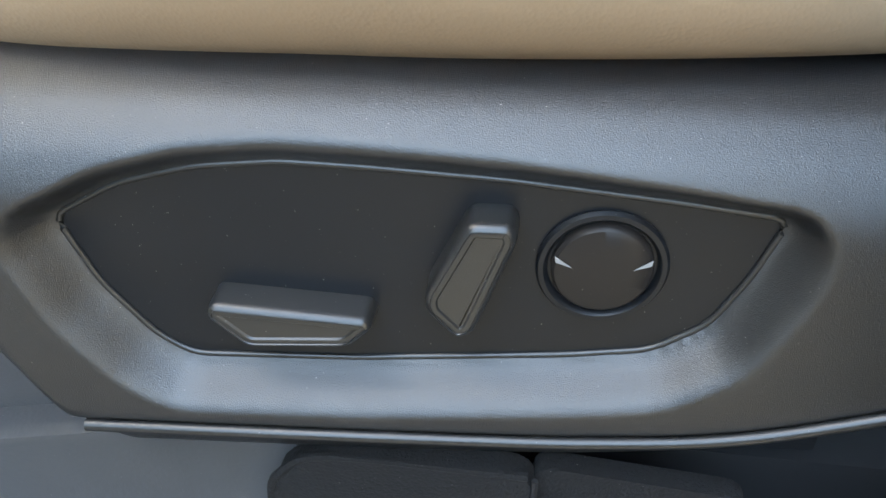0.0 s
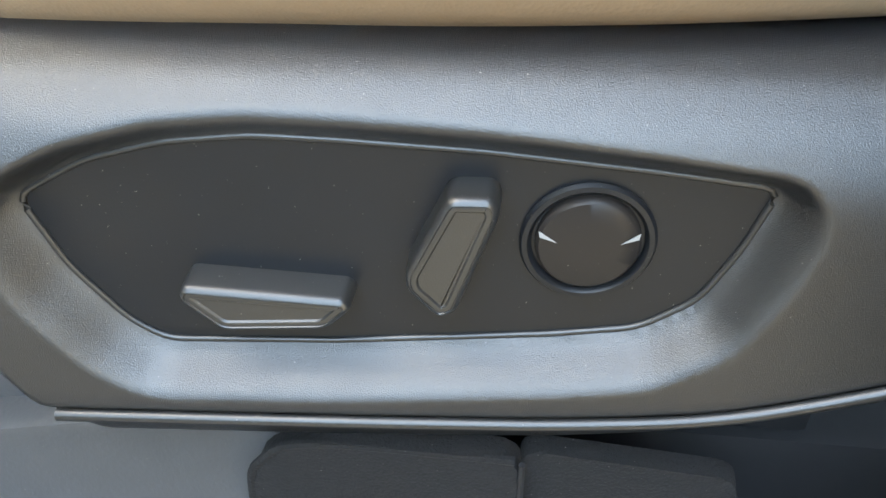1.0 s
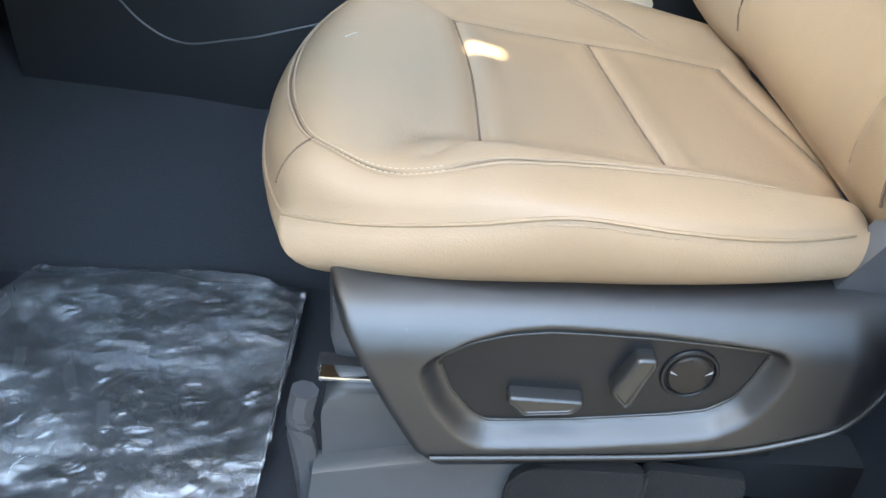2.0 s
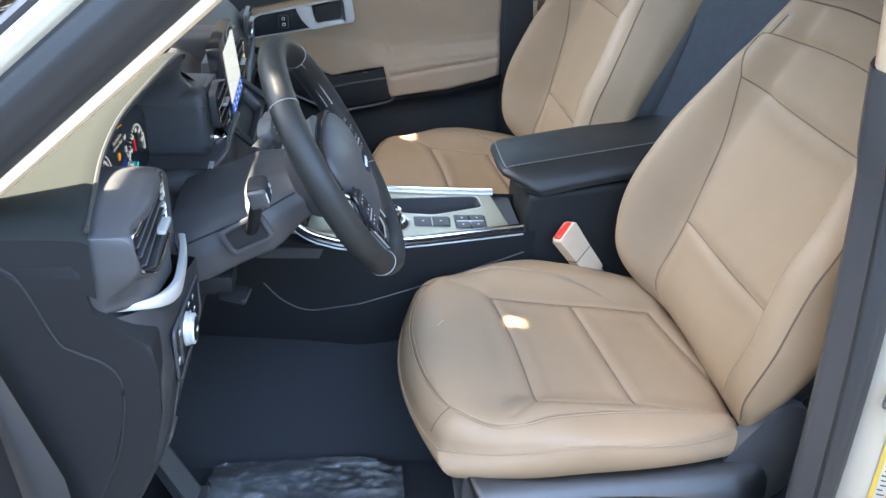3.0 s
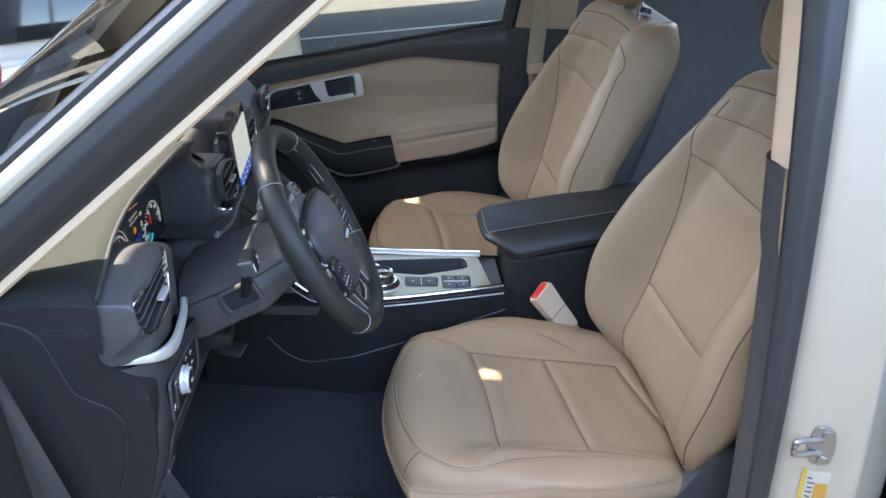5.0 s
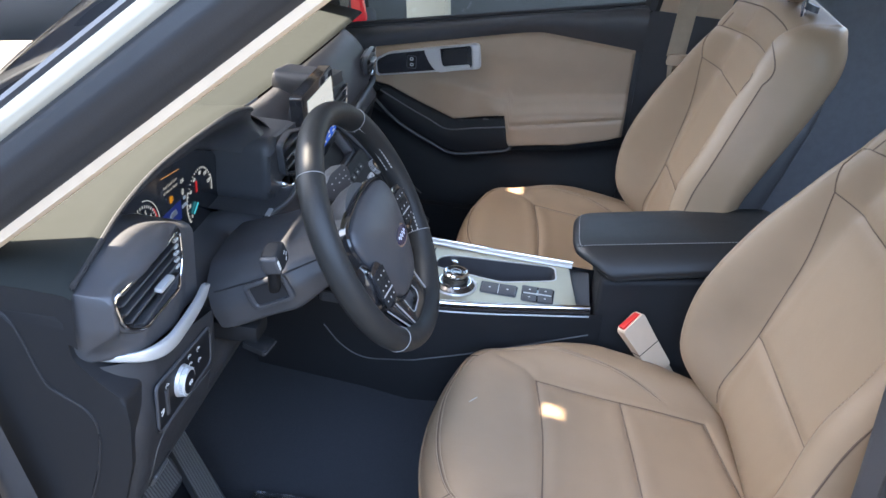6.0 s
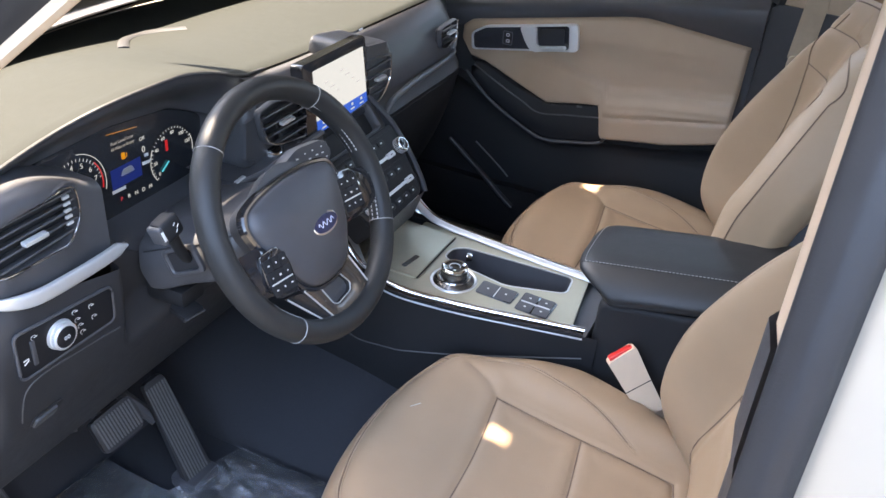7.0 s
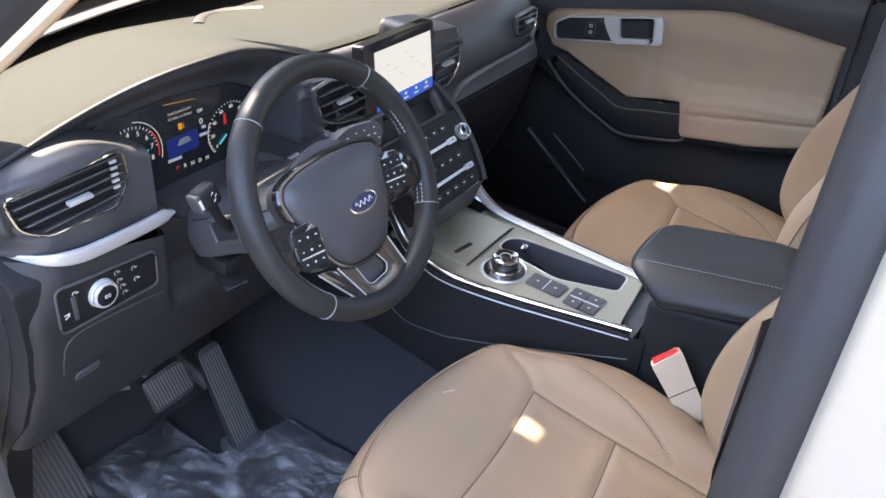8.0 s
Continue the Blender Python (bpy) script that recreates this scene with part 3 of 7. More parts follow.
def seat(name, controls, back_x, lean):
    set_back(back_x, lean)
    s = thing(name, (0.35, 0, 0.43), "tan leather bucket seat with stitched panels and black base", "car seat", "front seats")
    cu = part("cushion", cushion_mesh(), TAN, s, smooth=60)
    for line in CUSHION_SEAMS:
        pts = [cushion_at(p.x, p.y) - Vector((0, 0, 0.0026)) for p in spline([(*q, 0) for q in line], 24)]
        part("seam", tube(pts, 0.0011, 5), SEAM, cu)
    part("rim_seam", tube([cushion_top(p.x, p.y) - Vector((0, 0, 0.0016)) for p in RIM_LINE], 0.0009, 6), SEAM, cu)
    for d in (-0.010, 0.010):
        ridge = [rim_offset(k, d) for k in range(len(RIM_LINE))]
        part("piping", tube([p - Vector((0, 0, 0.0005)) for p in ridge], 0.0013, 6), TAN, cu)
        part("stitching", dashes([p + Vector((0, 0, 0.0008)) for p in ridge[25:62]], 0.0032, 0.0016, 0.0004), THREAD, cu)
    side = [cushion_top(0.92 - 1.92 * k / 50, -1) for k in range(50)] + [cushion_top(-1, -1 + 2 * k / 50) for k in range(50)] + [cushion_top(-1 + 1.92 * k / 50, 1) for k in range(51)]
    away = [(p - Vector((CX, 0, p.z))).normalized() for p in side]
    part("side_seam", tube([p + n * 0.0006 for p, n in zip(side, away)], 0.0016, 6), TAN, cu)
    part("stitching", dashes([p + n * 0.0022 + Vector((0, 0, -0.0052)) for p, n in zip(side, away)], 0.0035, 0.0018, 0.0006), STITCH, cu)
    for sgn in (-1, 1):
        part("corner_seam", tube([cushion_top(-0.84 - 0.15 * k / 10, sgn * (0.76 + 0.12 * k / 10)) + Vector((0, 0, 0.0002)) for k in range(11)], 0.0010, 5), SEAM, cu)
    if controls:
        part("chalk_mark", tube([cushion_at(0.146 + 0.0022 * k, 0.034 + 0.003 * k) + Vector((0, 0, 0.0003)) for k in range(6)], 0.0008, 5), LABEL_WHITE, cu, "small white chalk mark")
    bk = part("backrest", backrest_mesh(), TAN, s, smooth=60)
    part("back_shell", back_shell_mesh(), PLASTIC, s, "black backrest shell")
    for line in BACK_SEAMS:
        part("seam", tube([back_at(p.x, p.y, -0.0026) for p in spline([(*q, 0) for q in line], 30)], 0.0010, 5), SEAM, bk)
    for sgn in (-1, 1):
        edge = [back_at(sgn * (back_half_width(h) - 0.050), h, 0.0004) for h in (0.10 + 0.36 * k / 60 for k in range(61))]
        part("stitching", dashes(edge, 0.004, 0.002, 0.0006), STITCH, bk)
        part("piping", tube([back_at(sgn * (back_half_width(h) - 0.011), h, 0.0002) for h in (0.03 + 0.470 * k / 60 for k in range(61))], 0.0014, 6), SEAM, bk)
    arch = [(math.copysign(abs(math.cos(t)) ** 0.62, math.cos(t)) * (back_half_width(0.50) - 0.011), 0.50 + 0.092 * math.sin(t) ** 0.75) for t in (math.pi * k / 60 for k in range(61))]
    part("piping", tube([back_at(y, h, 0.0006) for y, h in arch], 0.0014, 6), SEAM, bk)
    hm = Matrix.Translation(BO + BUP * 0.735 + BN * 0.072) @ Matrix.Rotation(BLEAN * 0.6, 4, "Y")
    hr = part("headrest", pillow(0.062, 0.135, 0.105, hm, 3.2), TAN, s)
    part("stitching", tube([hm @ Vector((-0.052, 0.120 * math.cos(t), 0.085 * math.sin(t))) for t in (2 * math.pi * k / 40 for k in range(40))], 0.0012, 5, True), SEAM, hr)
    for sgn in (-1, 1):
        base = BO + BUP * (BH - 0.03) + BN * 0.0 + Vector((0, 0.06 * sgn, 0))
        part("headrest_post", tube([base, base + BUP * 0.10 + BN * 0.04], 0.006, 12), CHROME, s)
        part("post_collar", lathe([(0, 0.012), (0.013, 0.012), (0.016, 0), (0, 0)], 20, Matrix.Translation(base + BUP * 0.03) @ Matrix.Rotation(BLEAN, 4, "Y")), PLASTIC, s)
    part("seat_pan", box((0.42, 0.44, 0.10), Matrix.Translation((0.37, 0, 0.645)), 0.02), PLASTIC, s)
    part("recliner_cover", plate(rounded([(0.50, 0.60), (0.66, 0.64), (0.68, 0.80), (0.62, 0.83), (0.54, 0.70)], 0.03), 0.03,
                                 basis((0, -0.205, 0), (1, 0, 0), (0, 0, 1)), 0.008), PLASTIC, s)
    for y in (-0.19, 0.19):
        part("track", box((0.48, 0.045, 0.05), Matrix.Translation((0.42, y, 0.475)), 0.006), DARK, s)
        part("riser", box((0.40, 0.03, 0.11), Matrix.Translation((0.37, y, 0.545)), 0.006), DARK, s)
    if controls:
        seat_shield(s)
    else:
        part("inner_shield", box((0.44, 0.03, 0.13), Matrix.Translation((0.37, -0.235, 0.635)), 0.012), PLASTIC, s)
    return s


SHIELD_FOOT = curve_value([(0.15, 0.551), (0.30, 0.554), (0.40, 0.557), (0.45, 0.560), (0.50, 0.568), (0.55, 0.588), (0.60, 0.613), (0.68, 0.655)])


def shield_drop(x, z):
    """The valance's lower edge sweeps up towards the rear."""
    return z + (SHIELD_FOOT(x) - 0.562) * max(0.0, 1 - (z - 0.562) / 0.10)


def seat_shield(s):
    """Side valance of the driver's seat, dished round the switch panel."""
    poly = [tuple(p) for p in PANEL_OUTLINE]
    prof = spline([(0.012, 0.562, 0), (0.000, 0.564, 0), (-0.008, 0.576, 0), (-0.011, 0.586, 0), (-0.016, 0.591, 0), (-0.017, 0.612, 0), (-0.017, 0.655, 0),
                   (-0.0155, 0.680, 0), (-0.010, 0.695, 0), (-0.001, 0.706, 0), (0.010, 0.7135, 0), (0.030, 0.7190, 0), (0.060, 0.7200, 0)], 170)

    def f(a, b):
        off, z = prof[min(169, int(b * 169 + 0.5))][:2]
        front = 0.160 + 0.080 * min(1.0, max(0.0, (0.720 - z) / 0.158)) ** 1.15
        x = front + (0.675 - front) * a
        z = shield_drop(x, z)
        d = min(segment_distance((x, z), p, q) for p, q in zip(poly, poly[1:] + poly[:1]))
        if inside((x, z), poly):
            d = -d
        y = shield_plane(x, z)
        dish = smoothstep(0.0, 0.017 - 0.004 * smoothstep(0.655, 0.69, z), d)
        y += off * dish if off < 0 else off
        if d < 0.0:
            y += 0.004 * smoothstep(0, 0.002, -d)
        y += 0.09 * roll_off(x - front, 0.024) ** 1.2 + 0.06 * smoothstep(0.56, 0.675, x)
        return (x, y, z)

    body = part("side_shield", grid(f, 380, 170), SHIELD, s, "grained black plastic seat valance", smooth=50)
    lip = [(x, shield_plane(x, 0.586) - 0.0160 + 0.06 * smoothstep(0.56, 0.675, x), shield_drop(x, 0.5860)) for x in (0.250 + 0.400 * k / 40 for k in range(41))]
    part("lip", tube(lip, 0.0026, 10), SWITCH, body)
    m = basis((0, 0, 0), (1, 0.06, 0), (0, 0.04, 1))
    mp = Matrix.Translation((0, shield_plane(0, 0) + 0.0035, 0)) @ Matrix(((1, 0, 0, 0), (0.06, 0.04, -1, 0), (0, 1, 0, 0), (0, 0, 0, 1)))
    inner = [Vector(p).lerp(Vector((0.38, 0.65)), 0.006) for p in PANEL_OUTLINE]
    pan = part("switch_panel", plate(inner, 0.0028, mp, 0.0007), PANEL, body, "smooth black switch panel", smooth=25)
    part("panel_lip", tube([mp @ Vector((p[0], p[1], 0.0030)) for p in PANEL_OUTLINE], 0.0013, 10, True), SWITCH, body)

    def rocker(name, outline, rise, centre):
        o = [Vector(p) for p in rounded(outline, 0.004, 4)]
        c = Vector(centre)

        def inset(d):
            out = []
            for i, p in enumerate(o):
                t = (o[(i + 1) % len(o)] - o[i - 1]).normalized()
                n = Vector((-t.y, t.x))
                if n.dot(c - p) < 0:
                    n = -n
                out.append(p + n * min(d * (1 + 0.15 * max(0.0, -n.y)), 0.8 * (c - p).length))
            return out
        bm, rings = bmesh.new(), []
        steps = ((0, 0.002), (0.0002, 0.80 * rise), (0.0006, 0.91 * rise), (0.0014, 0.975 * rise), (0.0022, rise), (0.0025, 0.975 * rise), (0.0030, 0.985 * rise), (0.0042, 0.975 * rise), (0.0048, 0.93 * rise))
        for ring, z in [(inset(d), z) for d, z in steps]:
            rings.append([bm.verts.new(mp @ Vector((p.x, p.y, z))) for p in ring])
        for r, q in zip(rings, rings[1:]):
            for i in range(len(r)):
                j = (i + 1) % len(r)
                bm.faces.new((r[i], r[j], q[j], q[i]))
        bm.faces.new(rings[-1])
        return part(name, bm, SWITCH, body, "matt black seat switch dusted with specks", smooth=30)

    rocker("slide_switch", [(0.307, 0.6405), (0.364, 0.6365), (0.3665, 0.632), (0.357, 0.6225), (0.319, 0.6203), (0.305, 0.634)], 0.0165, (0.336, 0.631))
    rocker("recline_switch", [(0.399, 0.6785), (0.414, 0.6785), (0.4165, 0.672), (0.4025, 0.632), (0.396, 0.629), (0.385, 0.641), (0.3845, 0.648)], 0.0165, (0.401, 0.655))
    c = mp @ Vector((0.4455, 0.655, 0.003))
    mk = mp.copy()
    mk.translation = c
    ring = part("lumbar_ring", lathe([(0.0225, -0.002), (0.0232, 0.001), (0.0222, 0.0024), (0.0205, 0.0026), (0.0192, 0.0012), (0.0188, -0.002)], 64, mk), PANEL, body)
    disc = part("lumbar_switch", lathe([(0, 0.0046), (0.010, 0.0045), (0.0165, 0.0036), (0.0178, 0.0022), (0.0182, -0.002)], 64, mk), DISC, body, "round brown-black lumbar switch")
    for sgn in (-1, 1):
        tri = [(sgn * 0.0165, 0.0028), (sgn * 0.0168, 0.0052), (sgn * 0.0105, 0.0006)]
        part("pointer_mark", plate(tri, 0.0003, mk @ Matrix.Translation((0, 0.001, 0.0042)), 0), GREY_THREAD, disc)

driver_seat = seat("driver_seat", True, 0.585, 20)
passenger_seat = seat("passenger_seat", False, 0.549, 16)
passenger_seat.matrix_basis = CAR @ Matrix.Translation((0.305, 0.737, 0.42))


# ---- car shell ----
MID = 0.3685                                   # the car's middle line
REAR = basis((0, 0, 0), (0, 1, 0), (0, 0, 1))  # drawing plane of things that face the rear: local x = y, local y = z, local z = x
SIDE = basis((0, 0, 0), (1, 0, 0), (0, 0, 1))  # drawing plane of things that face the driver: local x = x, local y = z, local z = -y


def facing(m, x):
    """The drawing plane m moved along its own normal."""
    return m @ Matrix.Translation((0, 0, x))


def a_pillar_line(z):
    t = (z - 1.2) / 0.4
    return Vector((-0.365 + 0.47 * t, -0.395 + 0.115 * t, z))


A_UP = Vector((-0.648, 0, 0.762))


def pillar_band(name, profile, material_, parent, mirror=False, lo=1.02, hi=1.68, label=""):
    """A strip along the windscreen pillar; profile: pairs of (away from the door opening, outwards)."""
    def f(a, b):
        k = b * (len(profile) - 1)
        i = min(int(k), len(profile) - 2)
        p, q = profile[i], profile[i + 1]
        up, out = (p[j] + (q[j] - p[j]) * (k - i) for j in (0, 1))
        v = a_pillar_line(lo + (hi - lo) * a) + A_UP * up + Vector((0, -out, 0))
        v += Vector((-0.02, 0, 0)) * (1 - a) ** 2
        return (v.x, 2 * MID - v.y, v.z) if mirror else tuple(v)
    return part(name, grid(f, 24, (len(profile) - 1) * 4 + 1), material_, parent, label, smooth=50)


body = thing("car_body", (0.3, MID, 0.35), "white car body with open driver's doorway", "car body")
for mirrored in (False, True):
    pillar_band("pillar_panel", [(0.088, 0.010), (0.087, 0.028), (0.083, 0.040), (0.076, 0.044), (0.069, 0.042), (0.064, 0.036)], WHITE, body, mirrored, label="white painted windscreen pillar")
    pillar_band("door_seal", [(0.066, 0.034), (0.060, 0.042), (0.044, 0.044), (0.025, 0.034), (0.010, 0.020), (0.0, 0.004)], RUBBER, body, mirrored, label="wide black rubber door seal")
    pillar_band("pillar_trim", [(0.002, 0.006), (-0.008, 0.004), (-0.012, -0.004), (-0.008, -0.018), (0.014, -0.048), (0.045, -0.066), (0.075, -0.070)], BEIGE, body, mirrored, label="beige pillar trim")
    pillar_band("glass_gasket", [(0.101, -0.012), (0.099, 0.004), (0.094, 0.012), (0.086, 0.010)], RUBBER, body, mirrored)
def sill_seal(a, b):
    p = Vector((-0.372, -0.425, 1.13)).lerp(Vector((-0.355, -0.425, 0.91)), a * 1.9) if a < 0.53 else Vector((-0.355, -0.425, 0.91)).lerp(Vector((-0.33, -0.425, 0.45)), (a - 0.53) / 0.47)
    w = 0.006 + 0.044 * min(1.0, a * 1.9)
    return p + Vector((w * b, -0.010 * math.sin(math.pi * b), 0))


part("lower_door_seal", grid(sill_seal, 24, 12), RUBBER, body, "black rubber door seal", smooth=60)
grille = bmesh.new()
for k in range(7):
    a = a_pillar_line(1.225 + 0.012 * k) + A_UP * 0.026 + Vector((-0.01, 0.0595, 0))
    join(grille, tube([a + Vector((0.010, -0.007, 0.003)), a + Vector((-0.010, 0.006, -0.003))], 0.0020, 6))
part("tweeter_grille", grille, BEIGE, body)


def screen_edge(t, side):
    p = a_pillar_line(1.03 + 0.64 * t) + A_UP * 0.100 + Vector((0, 0.010, 0))
    return Vector((p.x, 2 * MID - p.y, p.z)) if side else p


def windscreen(a, b):
    p = screen_edge(a, False).lerp(screen_edge(a, True), b)
    q = 1 - (2 * b - 1) ** 2
    return (p.x - 0.165 * q * (1 - 0.3 * a), p.y, p.z + 0.02 * q)


glass = part("windscreen", grid(windscreen, 14, 30), GLASS, body, "clear laminated windscreen")
glass.visible_shadow = False
part("frit_band", grid(lambda a, b: Vector(windscreen(0.05 + 0.105 * a, 0.02 + 0.96 * b)) + Vector((0.004, 0, 0.004)), 3, 30), DARK, body)
part("cowl", grid(lambda a, b: Vector(windscreen(0.09 * (1 - a), b)) + Vector((-0.25 * a, 0, -0.02 - 0.03 * a)), 4, 20), PLASTIC, body)
part("bonnet", grid(lambda a, b: (-0.64 - 1.15 * a - 0.18 * (1 - (2 * b - 1) ** 2), MID + (2 * b - 1) * (0.80 - 0.08 * a), 1.05 - 0.02 * a - 0.10 * a * a - 0.06 * abs(2 * b - 1) ** 3), 12, 24), WHITE, body)


def roof(a, b):
    y = 2 * b - 1
    p, q = screen_edge(1.0, False), screen_edge(1.0, True)
    front = -0.165 * (1 - y * y) * 0.7
    return Vector((p.x + front + (2.4 - front) * a, MID + y * (q.y - MID) * (1 + 0.04 * math.sin(math.pi * a)), p.z + 0.012 + 0.035 * (1 - y * y) + 0.02 * math.sin(math.pi * a)))


part("roof_panel", grid(roof, 20, 20), WHITE, body)
part("headliner", grid(lambda a, b: roof(a, b) - Vector((-0.01, 0, 0.035)), 20, 20), BEIGE, body)
part("header_trim", tube([Vector(roof(0, k / 20)) - Vector((-0.012, 0, 0.016)) for k in range(21)], 0.022, 10), BEIGE, body)


# driver's centre pillar
def b_inner(z):
    t = (z - 0.8) / 0.8
    return Vector((0.594, -0.338 + 0.05 * t + 0.10 * t * t * (1 if t > 0 else 0), z))


def b_seal(z):
    t = (z - 0.8) / 0.8
    return Vector((0.634 + 0.011 * t, -0.370 + 0.03 * t + 0.085 * t * t * (1 if t > 0 else 0), z))


def b_band(name, fn, material_, lo, hi, label="", n=30):
    return part(name, grid(lambda a, b: fn(lo + (hi - lo) * a, b), n, 16), material_, body, label, smooth=50)


def lerp_path(pts, b):
    k = b * (len(pts) - 1)
    i = min(int(k), len(pts) - 2)
    return Vector(pts[i]).lerp(Vector(pts[i + 1]), k - i)


def b_trim(z, b):
    p = b_inner(z)
    return lerp_path([p + Vector((0.05, 0.07, 0)), p + Vector((0.008, 0.018, 0)), p, p + Vector((0.007, -0.043, 0))], b)


def b_rubber(z, b):
    s, q = b_inner(z) + Vector((0.006, -0.041, 0)), b_seal(z)
    return lerp_path([s, s + Vector((-0.002, -0.010, 0)), s.lerp(q, 0.5) + Vector((-0.003, -0.020, 0)), q + Vector((-0.003, -0.011, 0)), q + Vector((0.006, 0.004, 0))], b)


def b_white(z, b):
    q = b_seal(z)
    out = 0.012 * smoothstep(1.55, 0.75, z)
    return lerp_path([q + Vector((0.0, 0.003, 0)), q + Vector((0.010, -0.010, 0)), q + Vector((0.045, -0.014 - out, 0)), q + Vector((0.085, -0.022 - out, 0)),
                      q + Vector((0.100, -0.030 - out, 0)), q + Vector((0.108, -0.028 - out, 0)), q + Vector((0.116, -0.012, 0)), q + Vector((0.165, -0.004, 0)), q + Vector((0.185, 0.02, 0))], b)


b_band("centre_pillar_trim", b_trim, BEIGE, 1.325, 1.68, "beige upper pillar trim")
b_band("lower_pillar_trim", lambda z, b: b_trim(z, b) + Vector((-0.006 * (smoothstep(1.20, 1.24, z)), 0.0, 0)), PLASTIC, 0.42, 1.327, "black lower pillar trim")
b_band("pillar_seal", b_rubber, RUBBER, 0.42, 1.68, "wide black rubber door seal")
b_band("centre_pillar", b_white, WHITE, 0.40, 1.68, "white painted centre pillar", 40)

# sill, floor, firewall and the rear of the cabin
part("sill", box((1.5, 0.10, 0.10), Matrix.Translation((-0.10, -0.40, 0.385)), 0.02), WHITE, body)
part("scuff_plate", box((1.05, 0.085, 0.012), Matrix.Translation((0.02, -0.385, 0.442)), 0.004), GREY_PLASTIC, body)
sheet([(-0.75, -0.40, 0.415), (2.2, -0.40, 0.415), (2.2, 1.16, 0.415), (-0.75, 1.16, 0.415)], 0.012, CARPET, "floor", "black car floor carpet", "floor")
part("toe_board", grid(lambda a, b: (-0.46 - 0.20 * a - 0.05 * a * a, -0.40 + 1.55 * b, 0.42 + 0.42 * a), 8, 10), CARPET, body)
part("firewall", box((0.03, 1.56, 0.60), Matrix.Translation((-0.72, MID, 0.78)), 0.01), PLASTIC, body)
part("tunnel", grid(lambda a, b: (-0.70 + 1.5 * a, MID + 0.26 * math.cos(math.pi * b) * (1 - 0.25 * math.sin(math.pi * b)), 0.42 + 0.22 * math.sin(math.pi * b) ** 0.7), 6, 20), CARPET, body)
part("rear_wall", box((0.05, 1.6, 1.3), Matrix.Translation((2.25, MID, 1.05)), 0.01), REAR_TRIM, body)
part("far_side_panel", box((1.6, 0.05, 0.90), Matrix.Translation((1.42, 1.18, 0.87)), 0.02), REAR_TRIM, body)
part("near_side_panel", box((1.3, 0.05, 0.80), Matrix.Translation((1.55, -0.44, 0.80)), 0.02), PLASTIC, body)
for y0 in (-0.02, 0.75):
    bench = thing("rear_bench", (1.35, y0, 0.43), "dark grey rear seat behind the front seats", "car seat", "rear seats")
    part("cushion", pillow(0.27, 0.33, 0.09, Matrix.Translation((1.30, y0, 0.72)), 4), REAR_TRIM, bench)
    part("backrest", pillow(0.08, 0.33, 0.33, Matrix.Translation((1.62, y0, 1.05)) @ Matrix.Rotation(radians(18), 4, "Y"), 4), REAR_TRIM, bench)
    part("base", box((0.45, 0.5, 0.22), Matrix.Translation((1.33, y0, 0.53)), 0.02), PLASTIC, bench)

# ---- far centre pillar and belt ----
part("far_pillar_trim", plate(rounded([(0.425, 1.215), (0.62, 1.21), (0.66, 1.70), (0.50, 1.70)], 0.01), 0.05, facing(SIDE, -1.20), 0.008), BEIGE, body, "beige upper pillar trim")
part("far_lower_trim", plate(rounded([(0.415, 0.44), (0.66, 0.44), (0.63, 1.212), (0.425, 1.217)], 0.01), 0.05, facing(SIDE, -1.195), 0.008), PLASTIC, body, "black lower pillar trim")
belt = thing("seat_belt", (0.52, 1.12, 1.1), "beige seat belt hanging on the far pillar", "seat belt")
part("webbing", box((0.046, 0.003, 0.62), Matrix.Translation((0.525, 1.128, 1.42)) @ Matrix.Rotation(radians(3), 4, "Y"), 0.001), BELT, belt)
part("tongue", plate(rounded([(0.487, 1.090), (0.545, 1.095), (0.548, 1.122), (0.490, 1.118)], 0.008), 0.012, facing(SIDE, -1.130), 0.003), BEIGE, belt)
part("tongue_blade", box((0.020, 0.003, 0.034), Matrix.Translation((0.515, 1.122, 1.080)), 0.001), CHROME, belt)
part("lower_webbing", tube([(0.515, 1.125, 1.09), (0.53, 1.12, 0.95), (0.60, 1.10, 0.70)], 0.022, 8, flat=0.08, up=(0, 1, 0)), BELT, belt)

# ---- passenger door ----
door = thing("passenger_door", (0.0, 1.15, 0.45), "closed car door with tan vinyl insert and black lower panel", "car door")


BELT_LINE = lambda x: 1.100 + (x + 0.29) * 0.181
INSERT_LOW = [(-0.292, 1.00), (-0.262, 0.957), (-0.22, 0.950), (-0.135, 0.914), (-0.04, 0.882), (0.098, 0.912), (0.113, 0.829), (0.19, 0.842), (0.27, 0.853), (0.366, 0.879), (0.409, 0.895)]
CREASE = curve_value([(-0.30, 0.970), (-0.13, 0.982), (-0.03, 0.991), (0.047, 0.977), (0.12, 0.963), (0.21, 0.979), (0.43, 1.006)])
INSERT_TOP = [(-0.292, 1.030), (-0.268, 1.050), (0.117, 1.131), (0.17, 1.138), (0.41, 1.117)]
part("door_skin", plate([(-0.60, 0.44), (0.425, 0.44), (0.425, BELT_LINE(0.425)), (-0.60, BELT_LINE(-0.60))], 0.05, facing(SIDE, -1.185), 0.004), PLASTIC, door)


def upper_roll(a, b):
    x = -0.52 + 0.945 * a
    z0, z1 = piecewise(x, INSERT_TOP) - 0.004, BELT_LINE(x)
    t = b
    return (x, 1.128 - 0.018 * math.sin(math.pi * min(1, t * 0.9)) + 0.03 * smoothstep(0.75, 1.0, t), z0 + (z1 - z0) * min(1, t * 1.05) + 0.004 * math.sin(math.pi * t))


